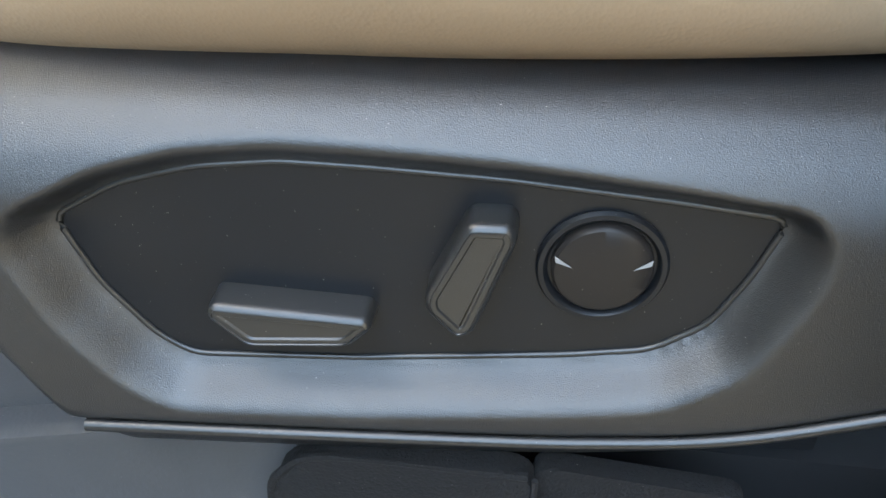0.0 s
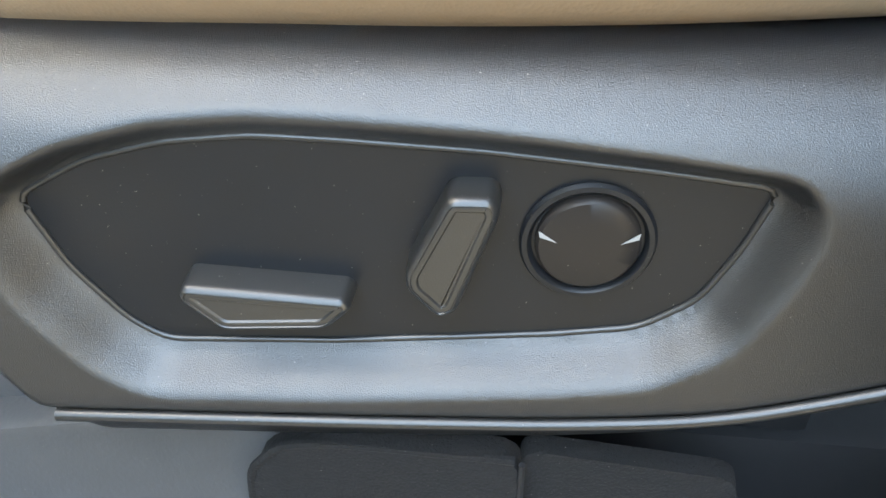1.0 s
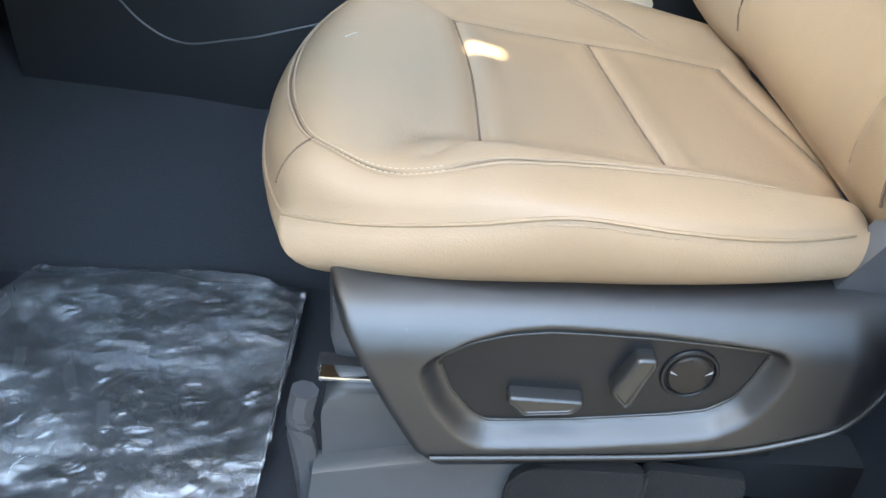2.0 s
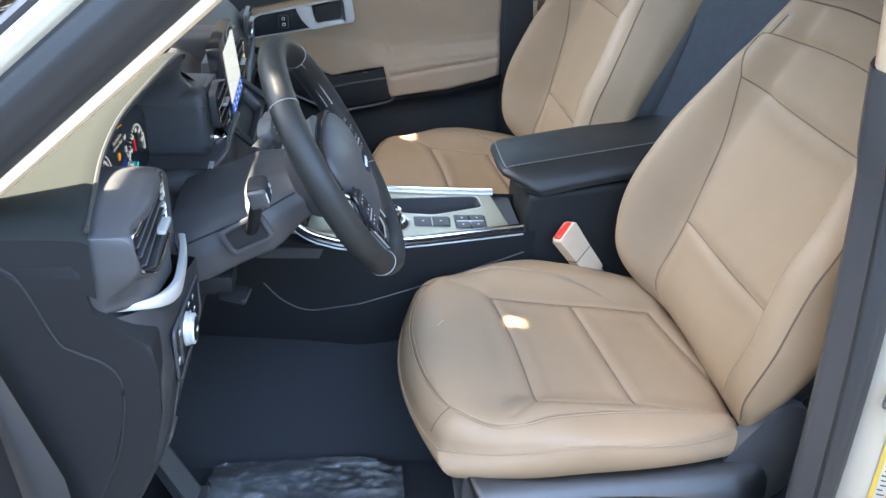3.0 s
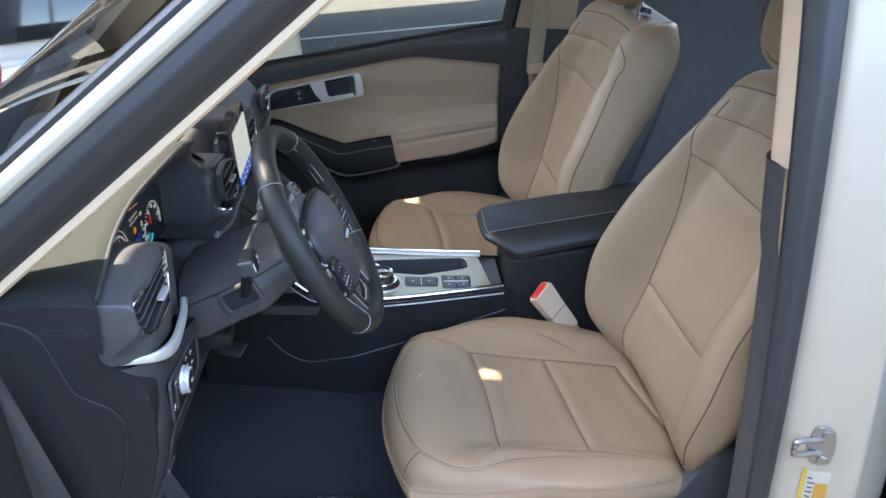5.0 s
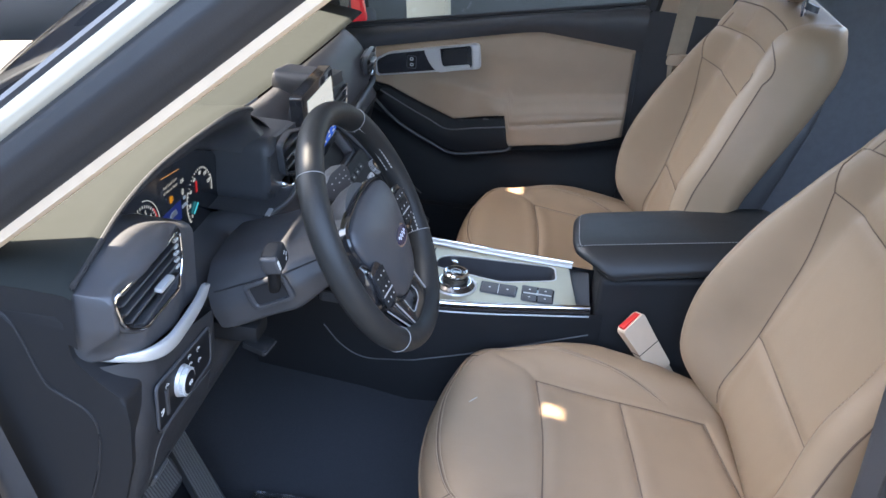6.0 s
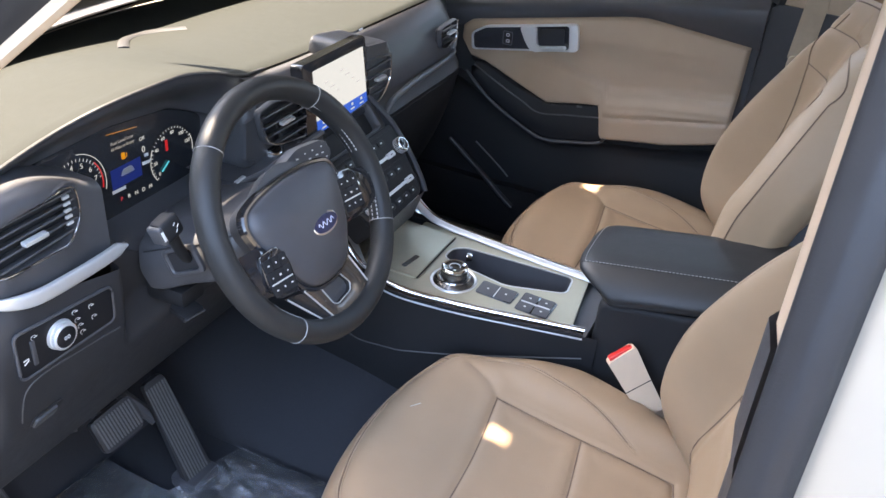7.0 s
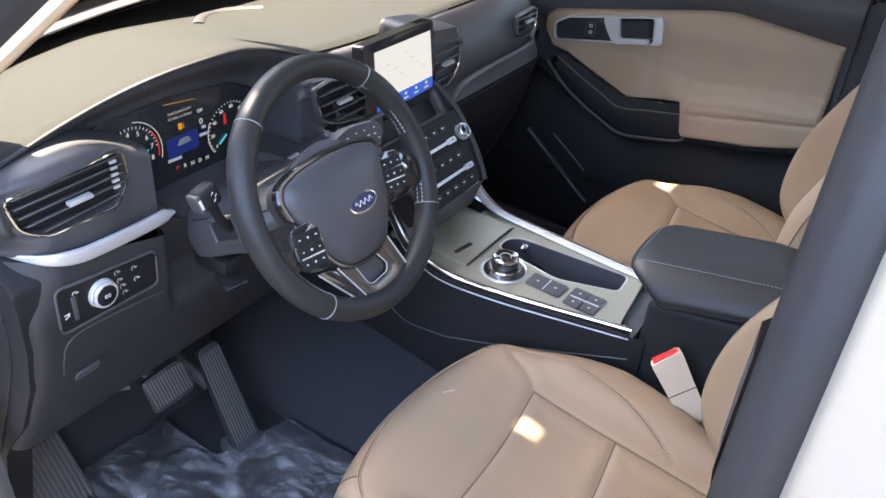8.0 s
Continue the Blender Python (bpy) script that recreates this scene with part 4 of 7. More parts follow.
part("upper_roll", grid(upper_roll, 40, 14), PLASTIC, door, "black padded door top", smooth=60)
part("glass_seal", tube([(x, 1.150, BELT_LINE(x) + 0.004) for x in (-0.6 + 1.02 * k / 20 for k in range(21))], 0.006, 8), RUBBER, door)


def insert(a, b):
    x = -0.292 + 0.701 * a
    z0, z1 = piecewise(x, INSERT_LOW), piecewise(x, INSERT_TOP)
    z = z0 + (z1 - z0) * b
    c = CREASE(x)
    out = 0.006 + 0.012 * smoothstep(c + 0.006, c - 0.016, z) * smoothstep(-0.15, 0.0, x)
    out += 0.016 * smoothstep(c - 0.014, c - 0.050, z) * smoothstep(0.02, 0.14, x)
    groove = 0.8880 + 0.195 * (x - 0.113)
    out -= 0.005 * math.exp(-((z - groove) / 0.005) ** 2) * smoothstep(0.10, 0.13, x)
    out -= 0.003 * math.exp(-((z - c + 0.048) / 0.005) ** 2) * smoothstep(0.10, 0.13, x)
    out += 0.004 * smoothstep(1.075, 1.02, z + 0.05 * (0.2 - x))
    edge = min((1 - b) * (z1 - z0), b * (z1 - z0), a * 0.7, (1 - a) * 0.7)
    return (x, 1.122 - out + 0.010 * roll_off(edge, 0.008), z)


part("vinyl_insert", grid(insert, 140, 60), TAN_DOOR, door, "tan grained vinyl insert", smooth=60)
bez_o = rounded([(-0.257, 0.978), (0.022, 1.029), (0.012, 1.095), (-0.225, 1.045), (-0.262, 1.022)], 0.012, 4)
bez_i = rounded([(-0.2515, 0.9825), (-0.002, 1.0285), (-0.009, 1.0875), (-0.2235, 1.0410), (-0.2570, 1.0195)], 0.010, 4)
bezel = part("handle_bezel", frame_plate(bez_o, bez_i, 0.016, facing(SIDE, -1.116)), SATIN, door, "satin silver handle surround")
part("bezel_field", plate(bez_i, 0.006, facing(SIDE, -1.112), 0), GLOSS, door, "glossy black handle field")
part("handle_cup", plate(rounded([(-0.085, 1.022), (-0.016, 1.036), (-0.020, 1.078), (-0.080, 1.066)], 0.006), 0.003, facing(SIDE, -1.1055), 0.001), DARK, bezel)
lever = plate(rounded([(-0.131, 1.062), (-0.090, 1.070), (-0.0855, 1.045), (-0.078, 1.026), (-0.010, 1.0385), (-0.006, 1.031), (-0.083, 1.012), (-0.100, 1.018), (-0.116, 1.034)], 0.005, 4), 0.012, facing(SIDE, -1.108), 0.004, 3)
for v in lever.verts:
    v.co.y -= 0.010 * smoothstep(-0.125, -0.085, v.co.x) * smoothstep(1.06, 1.02, v.co.z)
part("door_handle", lever, SATIN, door, "satin silver pull handle")
part("lock_pad", frame_plate(rect(0.026, 0.034, 0.004, 3), rect(0.023, 0.031, 0.003, 3), 0.0012, Matrix.Translation((-0.163, -0.0005, 1.026)) @ facing(SIDE, -1.1055)), GREY_PLASTIC, bezel)
for k in range(2):
    part("lock_button_mark", frame_plate(rect(0.009, 0.008, 0.003, 3), rect(0.006, 0.005, 0.002, 3), 0.0008, Matrix.Translation((-0.163 + 0.001 * k, -0.0008, 1.034 - 0.015 * k)) @ facing(SIDE, -1.1055)), ICON, bezel)
UPPER = [(-0.262, 0.955), (-0.22, 0.952), (-0.135, 0.916), (-0.086, 0.899), (-0.038, 0.886), (0.034, 0.897), (0.106, 0.914)]
LIP = [(0.114, 0.8845), (0.026, 0.870), (-0.052, 0.857), (-0.105, 0.879), (-0.164, 0.9055), (-0.242, 0.9446)]
UNDER = [(-0.262, 0.925), (-0.189, 0.8605), (-0.093, 0.8113), (-0.034, 0.790), (0.04, 0.801), (0.110, 0.817), (0.126, 0.834)]
UPPER_LINE, LIP_LINE, UNDER_LINE = ([Vector((x, 0, z)) for x, z in line] for line in (UPPER, LIP[::-1], UNDER))


def along(line, t):
    """Point at the share t of a broken line's length."""
    steps = [(q - p).length for p, q in zip(line, line[1:])]
    d = t * sum(steps)
    for p, q, w in zip(line, line[1:], steps):
        if d <= w:
            return p.lerp(q, d / w)
        d -= w
    return line[-1]


def bank(a, b):
    p = along(UPPER_LINE, a).lerp(along(LIP_LINE, a), b)
    return (p.x, 1.112 - 0.010 * smoothstep(0.0, 0.12, b) - 0.008 * b + 0.012 * smoothstep(0.03, 0.0, a), p.z)


def pocket(a, b):
    p = along(LIP_LINE, a).lerp(along(UNDER_LINE, a), b)
    return (p.x, 1.094 - 0.006 * math.sin(math.pi * b) + 0.026 * smoothstep(0.90, 1.0, b) + 0.026 * smoothstep(0.04, 0.0, a) + 0.026 * smoothstep(0.97, 1.0, a), p.z)


part("switch_bank", grid(bank, 60, 12), END, door, "black switch bank", smooth=60)
part("pull_pocket", grid(pocket, 60, 20), END, door, "black pull pocket", smooth=60)
part("pull_lip", tube(spline([(x, 1.0935, z) for x, z in LIP], 40), 0.0022, 8), GREY_PLASTIC, door)
part("pocket_rim", tube(spline([(x, 1.0925, z) for x, z in UNDER], 50), 0.0040, 8), GREY_PLASTIC, door, "grey edge below the pull pocket")
for x0, z0 in ((-0.020, 0.8815), (0.085, 0.9020)):
    part("switch_notch", box((0.010, 0.006, 0.012), Matrix.Translation((x0, 1.103, z0)), 0.002), DARK, door)
for x0 in (-0.118, -0.110):
    part("switch_mark", box((0.0022, 0.001, 0.006), Matrix.Translation((x0, 1.1035, 0.900)), 0), ICON, door)
POCKET_EDGE = spline([(-0.287, 1.083, 0.730), (-0.208, 1.076, 0.675), (-0.143, 1.058, 0.637), (-0.082, 1.056, 0.591)], 24)
part("pocket_edge", tube(POCKET_EDGE, 0.0075, 10), RUBBER, door)
# Lighter grey lines stand in for light caught on the pocket's plastic edges.
part("pocket_edge", tube([p + Vector((0.004, -0.006, 0)) for p in POCKET_EDGE], 0.0018, 6), GREY_PLASTIC, door)
part("pocket_edge", tube(spline([(x, 1.083, z) for x, z in ((-0.212, 0.739), (-0.145, 0.690), (-0.111, 0.662))], 20), 0.0022, 6), GREY_PLASTIC, door)
part("window_switch", box((0.03, 0.006, 0.010), Matrix.Translation((0.055, 1.103, 0.893)), 0.003), PLASTIC, door)


def lower_panel(a, b):
    x = -0.55 + 0.97 * a
    top = piecewise(x, [(-0.55, 1.0), (-0.28, 0.915), (-0.016, 0.790), (0.113, 0.830), (0.26, 0.850), (0.42, 0.892)])
    z = 0.46 + (top - 0.46) * b
    return (x, 1.122 - 0.030 * math.sin(math.pi * min(1, b * 1.15)) - 0.022 * math.exp(-((b - 0.97) / 0.03) ** 2), z)


part("lower_panel", grid(lower_panel, 40, 30), END, door, "black lower door panel", smooth=60)
part("map_pocket", plate(rounded([(-0.45, 0.50), (0.25, 0.50), (0.30, 0.64), (-0.40, 0.64)], 0.03), 0.05, facing(SIDE, -1.115), 0.012), END, door)
pane = part("window_glass", plate([(-0.45, BELT_LINE(-0.45)), (0.43, BELT_LINE(0.43)), (0.50, 1.68), (0.12, 1.66)], 0.004, facing(SIDE, -1.160), 0), GLASS, door, "clear side window")
pane.visible_shadow = False
part("door_frame", tube([(0.43, 1.155, 1.22), (0.47, 1.14, 1.45), (0.50, 1.10, 1.68)], 0.022, 8), RUBBER, door)
mirror = thing("wing_mirror", (-0.38, 1.25, 1.13), "white wing mirror outside the far window", "wing mirror")
part("housing", pillow(0.075, 0.11, 0.075, Matrix.Translation((-0.40, 1.33, 1.215)), 3.5), WHITE, mirror)
part("mirror_glass", box((0.004, 0.17, 0.115), Matrix.Translation((-0.324, 1.325, 1.215)), 0.001), CHROME, mirror)
part("foot", box((0.06, 0.10, 0.05), Matrix.Translation((-0.40, 1.21, 1.135)), 0.015), RUBBER, mirror)


# ---- dashboard ----
dash = thing("dashboard", (-0.40, MID, 0.85), "black dashboard with vents and a silver trim strip", "dashboard")


CREST = spline([(-0.42, -0.245, 1.196), (-0.34, -0.255, 1.205), (-0.25, -0.265, 1.219), (-0.17, -0.262, 1.234), (-0.10, -0.246, 1.248), (0.0, -0.232, 1.253), (0.05, -0.228, 1.246), (0.10, -0.234, 1.229),
                (0.15, -0.255, 1.206), (0.20, -0.282, 1.184), (0.25, -0.305, 1.164), (0.30, -0.328, 1.149), (0.42, -0.330, 1.140), (0.70, -0.318, 1.138), (1.16, -0.310, 1.132)], 110)


def crest(y):
    """Rear upper edge of the dash pad at y: x and z."""
    for p, q in zip(CREST, CREST[1:]):
        if y <= q.x:
            k = max(0.0, (y - p.x) / (q.x - p.x))
            return p.y + (q.y - p.y) * k, p.z + (q.z - p.z) * k
    return CREST[-1].y, CREST[-1].z


def pad(a, b):
    y = -0.397 + 1.547 * b
    x0, z0 = crest(y)
    q = (y - MID) / 0.785
    x1, z1 = -0.645 - 0.145 * (1 - q * q) + 0.16 * max(0, q) ** 2 + 0.10 * max(0, -q) ** 4, 1.128
    t = a
    return (x0 + (x1 - x0) * t, y, z0 + (z1 - z0) * t + 0.012 * math.sin(math.pi * t) - 0.004 * roll_off(t * 0.35, 0.008) - 0.012 * roll_off(y + 0.397, 0.04) + 0.016 * math.sin(math.pi * t) * smoothstep(-0.30, -0.39, y))


part("top_pad", grid(pad, 40, 110), DASH, dash, "soft dark dash top", smooth=60)
part("pad_skirt", grid(lambda a, b: Vector(pad(0.86 * a, 0)) + Vector((0, 0.0004 - 0.0016 * math.sin(math.pi * b / 2), -0.060 * b)), 30, 6), END, dash, smooth=60)
part("pad_edge", tube([Vector((*crest(y)[:1], y, crest(y)[1] - 0.0045)) for y in (-0.39 + 0.72 * k / 60 for k in range(61))], 0.0030, 8), RUBBER, dash)
vent_slot = [pad(0.52 + 0.10 * math.sin(math.pi * k / 16), 0.40 + 0.12 * k / 16) for k in range(17)]
part("speaker_slot", tube([Vector(p) + Vector((0, 0, 0.0010)) for p in vent_slot], 0.010, 8, flat=0.2), RUBBER, dash)


LENS_TOP = [(-0.39, 1.150), (-0.24, 1.172), (-0.195, 1.176), (-0.06, 1.180), (0.06, 1.167), (0.135, 1.134), (0.23, 1.120)]


def hood_under(a, b):
    """Face of the binnacle between the pad's edge and the instruments."""
    y = -0.39 + 0.62 * b
    x0, z0 = crest(y)
    x1 = -0.304 + 0.085 * smoothstep(0.095, 0.165, y)
    return (x0 + (x1 - x0) * smoothstep(0.0, 1.0, a), y, z0 - 0.005 + (piecewise(y, LENS_TOP) - z0 + 0.005) * a)


part("hood_underside", grid(hood_under, 8, 40), PLASTIC, dash)


def bend(y):
    """The far end of the dash curves forward, away from the door."""
    return -0.10 * smoothstep(0.92, 1.13, y)


def face(a, b):
    """Passenger's side of the dash: from the crest down to the trim strip."""
    y = 0.20 + 0.95 * b
    x0, z0 = crest(y)
    t = a
    return (x0 + bend(y) + (0.085 - 0.010 * smoothstep(0.5, 1.0, b)) * math.sin(t * math.pi / 2), y, z0 - 0.008 - (z0 - 1.035) * (1 - math.cos(t * math.pi / 2)))


part("passenger_fascia", grid(face, 20, 60), PLASTIC, dash, smooth=60)
strip_path = spline([(-0.205, 0.545, 0.985), (-0.203, 0.575, 1.022), (-0.212, 0.690, 1.028), (-0.222, 0.895, 1.026), (-0.226, 0.920, 1.045), (-0.226, 0.928, 1.075)], 40)
part("trim_strip", tube(strip_path, 0.0068, 10, flat=0.75), SATIN_DARK, dash, "dull silver trim strip")
part("strip_face", grid(lambda a, b: (-0.243 + 0.027 * a + bend(0.50 + 0.65 * b) - 0.006 * math.sin(math.pi * a), 0.50 + 0.65 * b, 1.037 - 0.053 * a), 8, 20), PLASTIC, dash)
part("glovebox", grid(lambda a, b: (-0.215 + bend(0.52 + 0.63 * b) - 0.05 * a - 0.10 * a * a, 0.52 + 0.63 * b, 0.985 - 0.36 * a), 14, 14), END, dash)
part("glovebox_gap", tube([(-0.2165 + bend(y), y, 0.975) for y in (0.56 + 0.57 * k / 30 for k in range(31))], 0.0016, 6), DARK, dash)
# driver's fascia
VENT = [(-0.376, 1.178), (-0.366, 1.134), (-0.335, 1.116), (-0.230, 1.110), (-0.205, 1.134), (-0.208, 1.178), (-0.235, 1.186)]
VENT_ROUND = [tuple(p) for p in rounded(VENT, 0.012, 4)]
POD_TOP = spline([(-0.397, 1.186, 0), (-0.300, 1.199, 0), (-0.215, 1.195, 0), (-0.165, 1.165, 0)], 40)


def sweep(y):
    """The driver's end of the dash curves forward at the door and a little at the cluster."""
    return 0.048 * max(0.0, (-0.332 - y) / 0.062) ** 1.7 + 0.014 * smoothstep(-0.27, -0.19, y)


def pod(a, b):
    y = -0.391 + 0.226 * a
    k = a * 39
    i = min(int(k), 38)
    lo, hi = 1.098 - 0.21 * (y + 0.394), POD_TOP[i].y + (POD_TOP[i + 1].y - POD_TOP[i].y) * (k - i)
    s = min(1.0, max(0.0, (b - 0.1) / 0.8))
    z = lo + (hi - lo) * s
    x = -0.204 - sweep(y) * (smoothstep(1.150, 1.100, z) if y < -0.3 else 1.0) - 0.016 * roll_off(hi - z, 0.016) - 0.004 * roll_off(z - lo, 0.007) - 0.012 * roll_off(y + 0.391, 0.012)
    if b < 0.1 or b > 0.9:
        x -= 0.06 * (0.1 - min(b, 1 - b)) / 0.1
    d = min(segment_distance((y, z), p, q) for p, q in zip(VENT_ROUND, VENT_ROUND[1:] + VENT_ROUND[:1]))
    if inside((y, z), VENT_ROUND):
        x -= 0.024 * smoothstep(0.0, 0.003, d) + 0.010 * smoothstep(-0.32, -0.37, y)
    else:
        x -= 0.010 * smoothstep(-0.32, -0.37, y) * smoothstep(0.016, 0.0, d)
    if a == 0:
        x = min(x, -0.262)
    return (x, y, z)


part("left_pod", grid(pod, 150, 110), PLASTIC, dash, smooth=60)


LOWER = curve_value([(0.700, -0.320), (0.720, -0.310), (0.80, -0.262), (0.90, -0.212), (0.97, -0.195), (1.024, -0.191), (1.061, -0.195), (1.095, -0.212)], 120)


def lower_fascia(a, b):
    """One moulding from the silver strip down to the knees; its under edge turns forward."""
    y = -0.3975 + 0.640 * b
    top = 1.092 - 0.21 * (y + 0.394) if y < -0.15 else 1.0407 - 0.62 * smoothstep(-0.15, -0.03, y) * 0.10
    z = top + (0.722 - top) * min(1.0, a / 0.90)
    x = LOWER(z) - 0.030 * roll_off(y + 0.3975, 0.026)
    x -= sweep(min(y, -0.28)) * 0.8 * smoothstep(1.00, 1.07, z)
    x -= 0.040 * smoothstep(-0.180, -0.160, y) * smoothstep(0.90, 0.965, z)
    if a > 0.90:
        x, z = x - 0.30 * (a - 0.90) / 0.10, z - 0.010 * math.sin(math.pi * (a - 0.90) / 0.10)
    return (x, y, z)


part("lower_fascia", grid(lower_fascia, 60, 110), KNEE, dash, "black moulded knee panel", smooth=60)
part("fuse_door_gap", tube([(LOWER(p.z) + 0.0004, p.y, p.z) for p in spline([(0, -0.354, 0.905), (0, -0.354, 0.933), (0, -0.346, 0.959), (0, -0.317, 0.968), (0, -0.24, 0.962), (0, -0.19, 0.955)], 40)], 0.0012, 6), GREY_PLASTIC, dash)
part("end_body", plate(rounded([(-0.262, 1.160), (-0.36, 1.158), (-0.48, 1.125), (-0.63, 1.080), (-0.64, 0.46), (-0.42, 0.46), (-0.345, 0.70), (-0.322, 0.735), (-0.270, 0.80), (-0.220, 0.90), (-0.203, 0.97), (-0.199, 1.03), (-0.203, 1.062), (-0.232, 1.084), (-0.256, 1.108)], 0.006), 0.042, facing(SIDE, 0.356), 0.005, 3), END, dash, "smooth black end of the dash", smooth=60)
CAP = [(-0.48, 1.150), (-0.42, 1.172), (-0.369, 1.171), (-0.335, 1.160), (-0.317, 1.140), (-0.295, 1.076), (-0.280, 1.060), (-0.250, 1.042), (-0.238, 1.016), (-0.242, 0.97), (-0.262, 0.90), (-0.34, 0.74), (-0.45, 0.52)]
part("end_cap", plate([*CAP, (-0.60, 0.52), (-0.60, 1.09)], 0.0016, facing(SIDE, 0.3978), 0.0008, 1), END, dash, "black end cap of the dash")
part("end_cap_gap", tube(spline([(x, -0.3985, z) for x, z in CAP], 60), 0.0016, 6), DARK, dash)
silver = spline([(-0.214, -0.143, 1.060), (-0.202, -0.200, 1.067), (-0.194, -0.260, 1.074), (-0.191, -0.310, 1.080), (-0.200, -0.345, 1.087), (-0.224, -0.366, 1.092), (-0.254, -0.380, 1.096)], 60)


def ribbon(pts, wide, thin, taper):
    """A trim strip with a rounded front whose ends thin out; wide: its height, thin: its depth."""
    def f(a, b):
        k = a * (len(pts) - 1)
        i = min(int(k), len(pts) - 2)
        p = pts[i].lerp(pts[i + 1], k - i)
        w = wide * min(1.0, 0.25 + 0.75 * smoothstep(0, taper[0], a)) * min(1.0, 0.25 + 0.75 * smoothstep(0, taper[1], 1 - a))
        t = 2 * math.pi * b
        e = lambda q: math.copysign(abs(q) ** 0.6, q)
        return p + Vector((thin * e(math.cos(t)), 0, w * e(math.sin(t))))
    bm = grid(f, 60, 16, wrap_v=True)
    bm.verts.ensure_lookup_table()
    bm.faces.new([bm.verts[j] for j in range(16)])
    bm.faces.new([bm.verts[59 * 16 + j] for j in range(15, -1, -1)])
    return bm


part("trim_strip", ribbon(silver, 0.0100, 0.0048, (0.06, 0.5)), SATIN, dash, "satin silver trim strip")


def vent(outline, x, slats, rim, tab=None):
    """Air outlet: dark throat, chrome rim, slats and a pull tab, in the plane that faces the rear."""
    o = rounded(outline, 0.012, 4)
    c = Vector((sum(p[0] for p in outline) / len(outline), sum(p[1] for p in outline) / len(outline)))
    inner = [c + (p - c) * 0.93 for p in o]
    v = part("air_vent", plate(inner, 0.004, facing(REAR, x - 0.020), 0), DARK, dash, "black air vent with chrome rim")
    part("surround", frame_plate([c + (p - c) * 1.10 for p in o], o, 0.010, facing(REAR, x - 0.012)), PLASTIC, v)
    lo, hi = min(p[1] for p in inner), max(p[1] for p in inner)
    for k in range(slats):
        z = lo + (hi - lo) * (k + 0.7) / (slats + 0.4)
        ys = [a[0] + (b[0] - a[0]) * (z - a[1]) / (b[1] - a[1]) for a, b in zip(inner, inner[1:] + inner[:1]) if (a[1] - z) * (b[1] - z) < 0]
        if len(ys) >= 2:
            part("slat", box((0.014, max(ys) - min(ys), 0.0028), Matrix.Translation((x - 0.006, (max(ys) + min(ys)) / 2, z)) @ Matrix.Rotation(radians(-18), 4, "Y"), 0.001), PLASTIC, v)
    part("rim", tube([(x, p[0], p[1]) for p in rim], 0.0017, 8), CHROME, v)
    t = tab or c
    part("tab", box((0.010, 0.034, 0.006), Matrix.Translation((x + 0.003, t[0], t[1])), 0.002), SATIN, v)
    return v


lv = vent(VENT, -0.203, 5, [*VENT_ROUND, VENT_ROUND[0]], (-0.288, 1.148))
for ob in (lv, *lv.children):
    for v in ob.data.vertices:
        v.co.x -= sweep(v.co.y) * (0.45 if v.co.y < -0.3 else 1.0)
for k in range(5):
    part("thumbwheel_rib", box((0.004, 0.010, 0.004), Matrix.Translation((-0.213, -0.226, 1.135 + 0.009 * k)), 0.001), SATIN, lv)
vent([(0.147, 1.150), (0.162, 1.096), (0.205, 1.078), (0.280, 1.066), (0.275, 1.132), (0.190, 1.156)], -0.199, 4,
     spline([(0.150, 1.128, 0), (0.165, 1.096, 0), (0.205, 1.079, 0), (0.278, 1.068, 0)], 30), (0.212, 1.118))
vent([(0.490, 1.130), (0.495, 1.046), (0.545, 1.042), (0.578, 1.070), (0.580, 1.122)], -0.206, 4,
     spline([(0.578, 1.122, 0), (0.576, 1.075, 0), (0.542, 1.044, 0), (0.500, 1.042, 0)], 30), (0.533, 1.090))
vent([(0.845, 1.100), (0.852, 1.058), (0.875, 1.050), (0.918, 1.060), (0.924, 1.106)], -0.222, 3,
     spline([(0.924, 1.106, 0), (0.920, 1.062, 0), (0.880, 1.050, 0)], 24), (0.888, 1.086))
for y0, y1 in ((0.135, 0.285), (0.480, 0.600)):
    part("vent_pod", plate(rounded([(y0 - 0.012, 1.050), (y1, 1.040), (y1, 1.146), (y0 - 0.004, 1.163)], 0.026, 5), 0.115, facing(REAR, -0.330), 0.020, 5), PLASTIC, dash)
def ledge(a, b):
    """Small shelf between the cluster and the middle vent, with a rounded rear edge."""
    y = 0.085 + 0.225 * b
    x1 = -0.212 + 0.018 * smoothstep(0.085, 0.16, y)
    if a < 0.6:
        return (-0.31 + (x1 + 0.31) * a / 0.6, y, 1.054 + 0.012 * smoothstep(0.1, 0.2, y))
    t = (a - 0.6) / 0.4
    return (x1 + 0.006 * math.sin(math.pi * t), y, 1.054 + 0.012 * smoothstep(0.1, 0.2, y) - 0.075 * t)


part("start_ledge", grid(ledge, 16, 24), PLASTIC, dash, smooth=60)
part("ledge_trim", tube([Vector(ledge(0.62, k / 30)) + Vector((0.002, 0, 0)) for k in range(31)], 0.0040, 8), SATIN_DARK, dash, "dull silver edge strip")
part("ledge_tip", box((0.008, 0.024, 0.007), Matrix.Translation((-0.2095, 0.099, 1.052)) @ Matrix.Rotation(radians(6), 4, "X"), 0.002), SATIN, dash)
SBM = basis((-0.214, 0.192, 1.062), (0, 1, 0), (-0.94, 0, 0.34))
sb = part("start_button", lathe([(0, 0.010), (0.013, 0.010), (0.0145, 0.009), (0.017, 0.011), (0.0185, 0.008), (0.019, -0.01), (0, -0.01)], 40, SBM), CHROME, dash, "round start button with chrome ring")
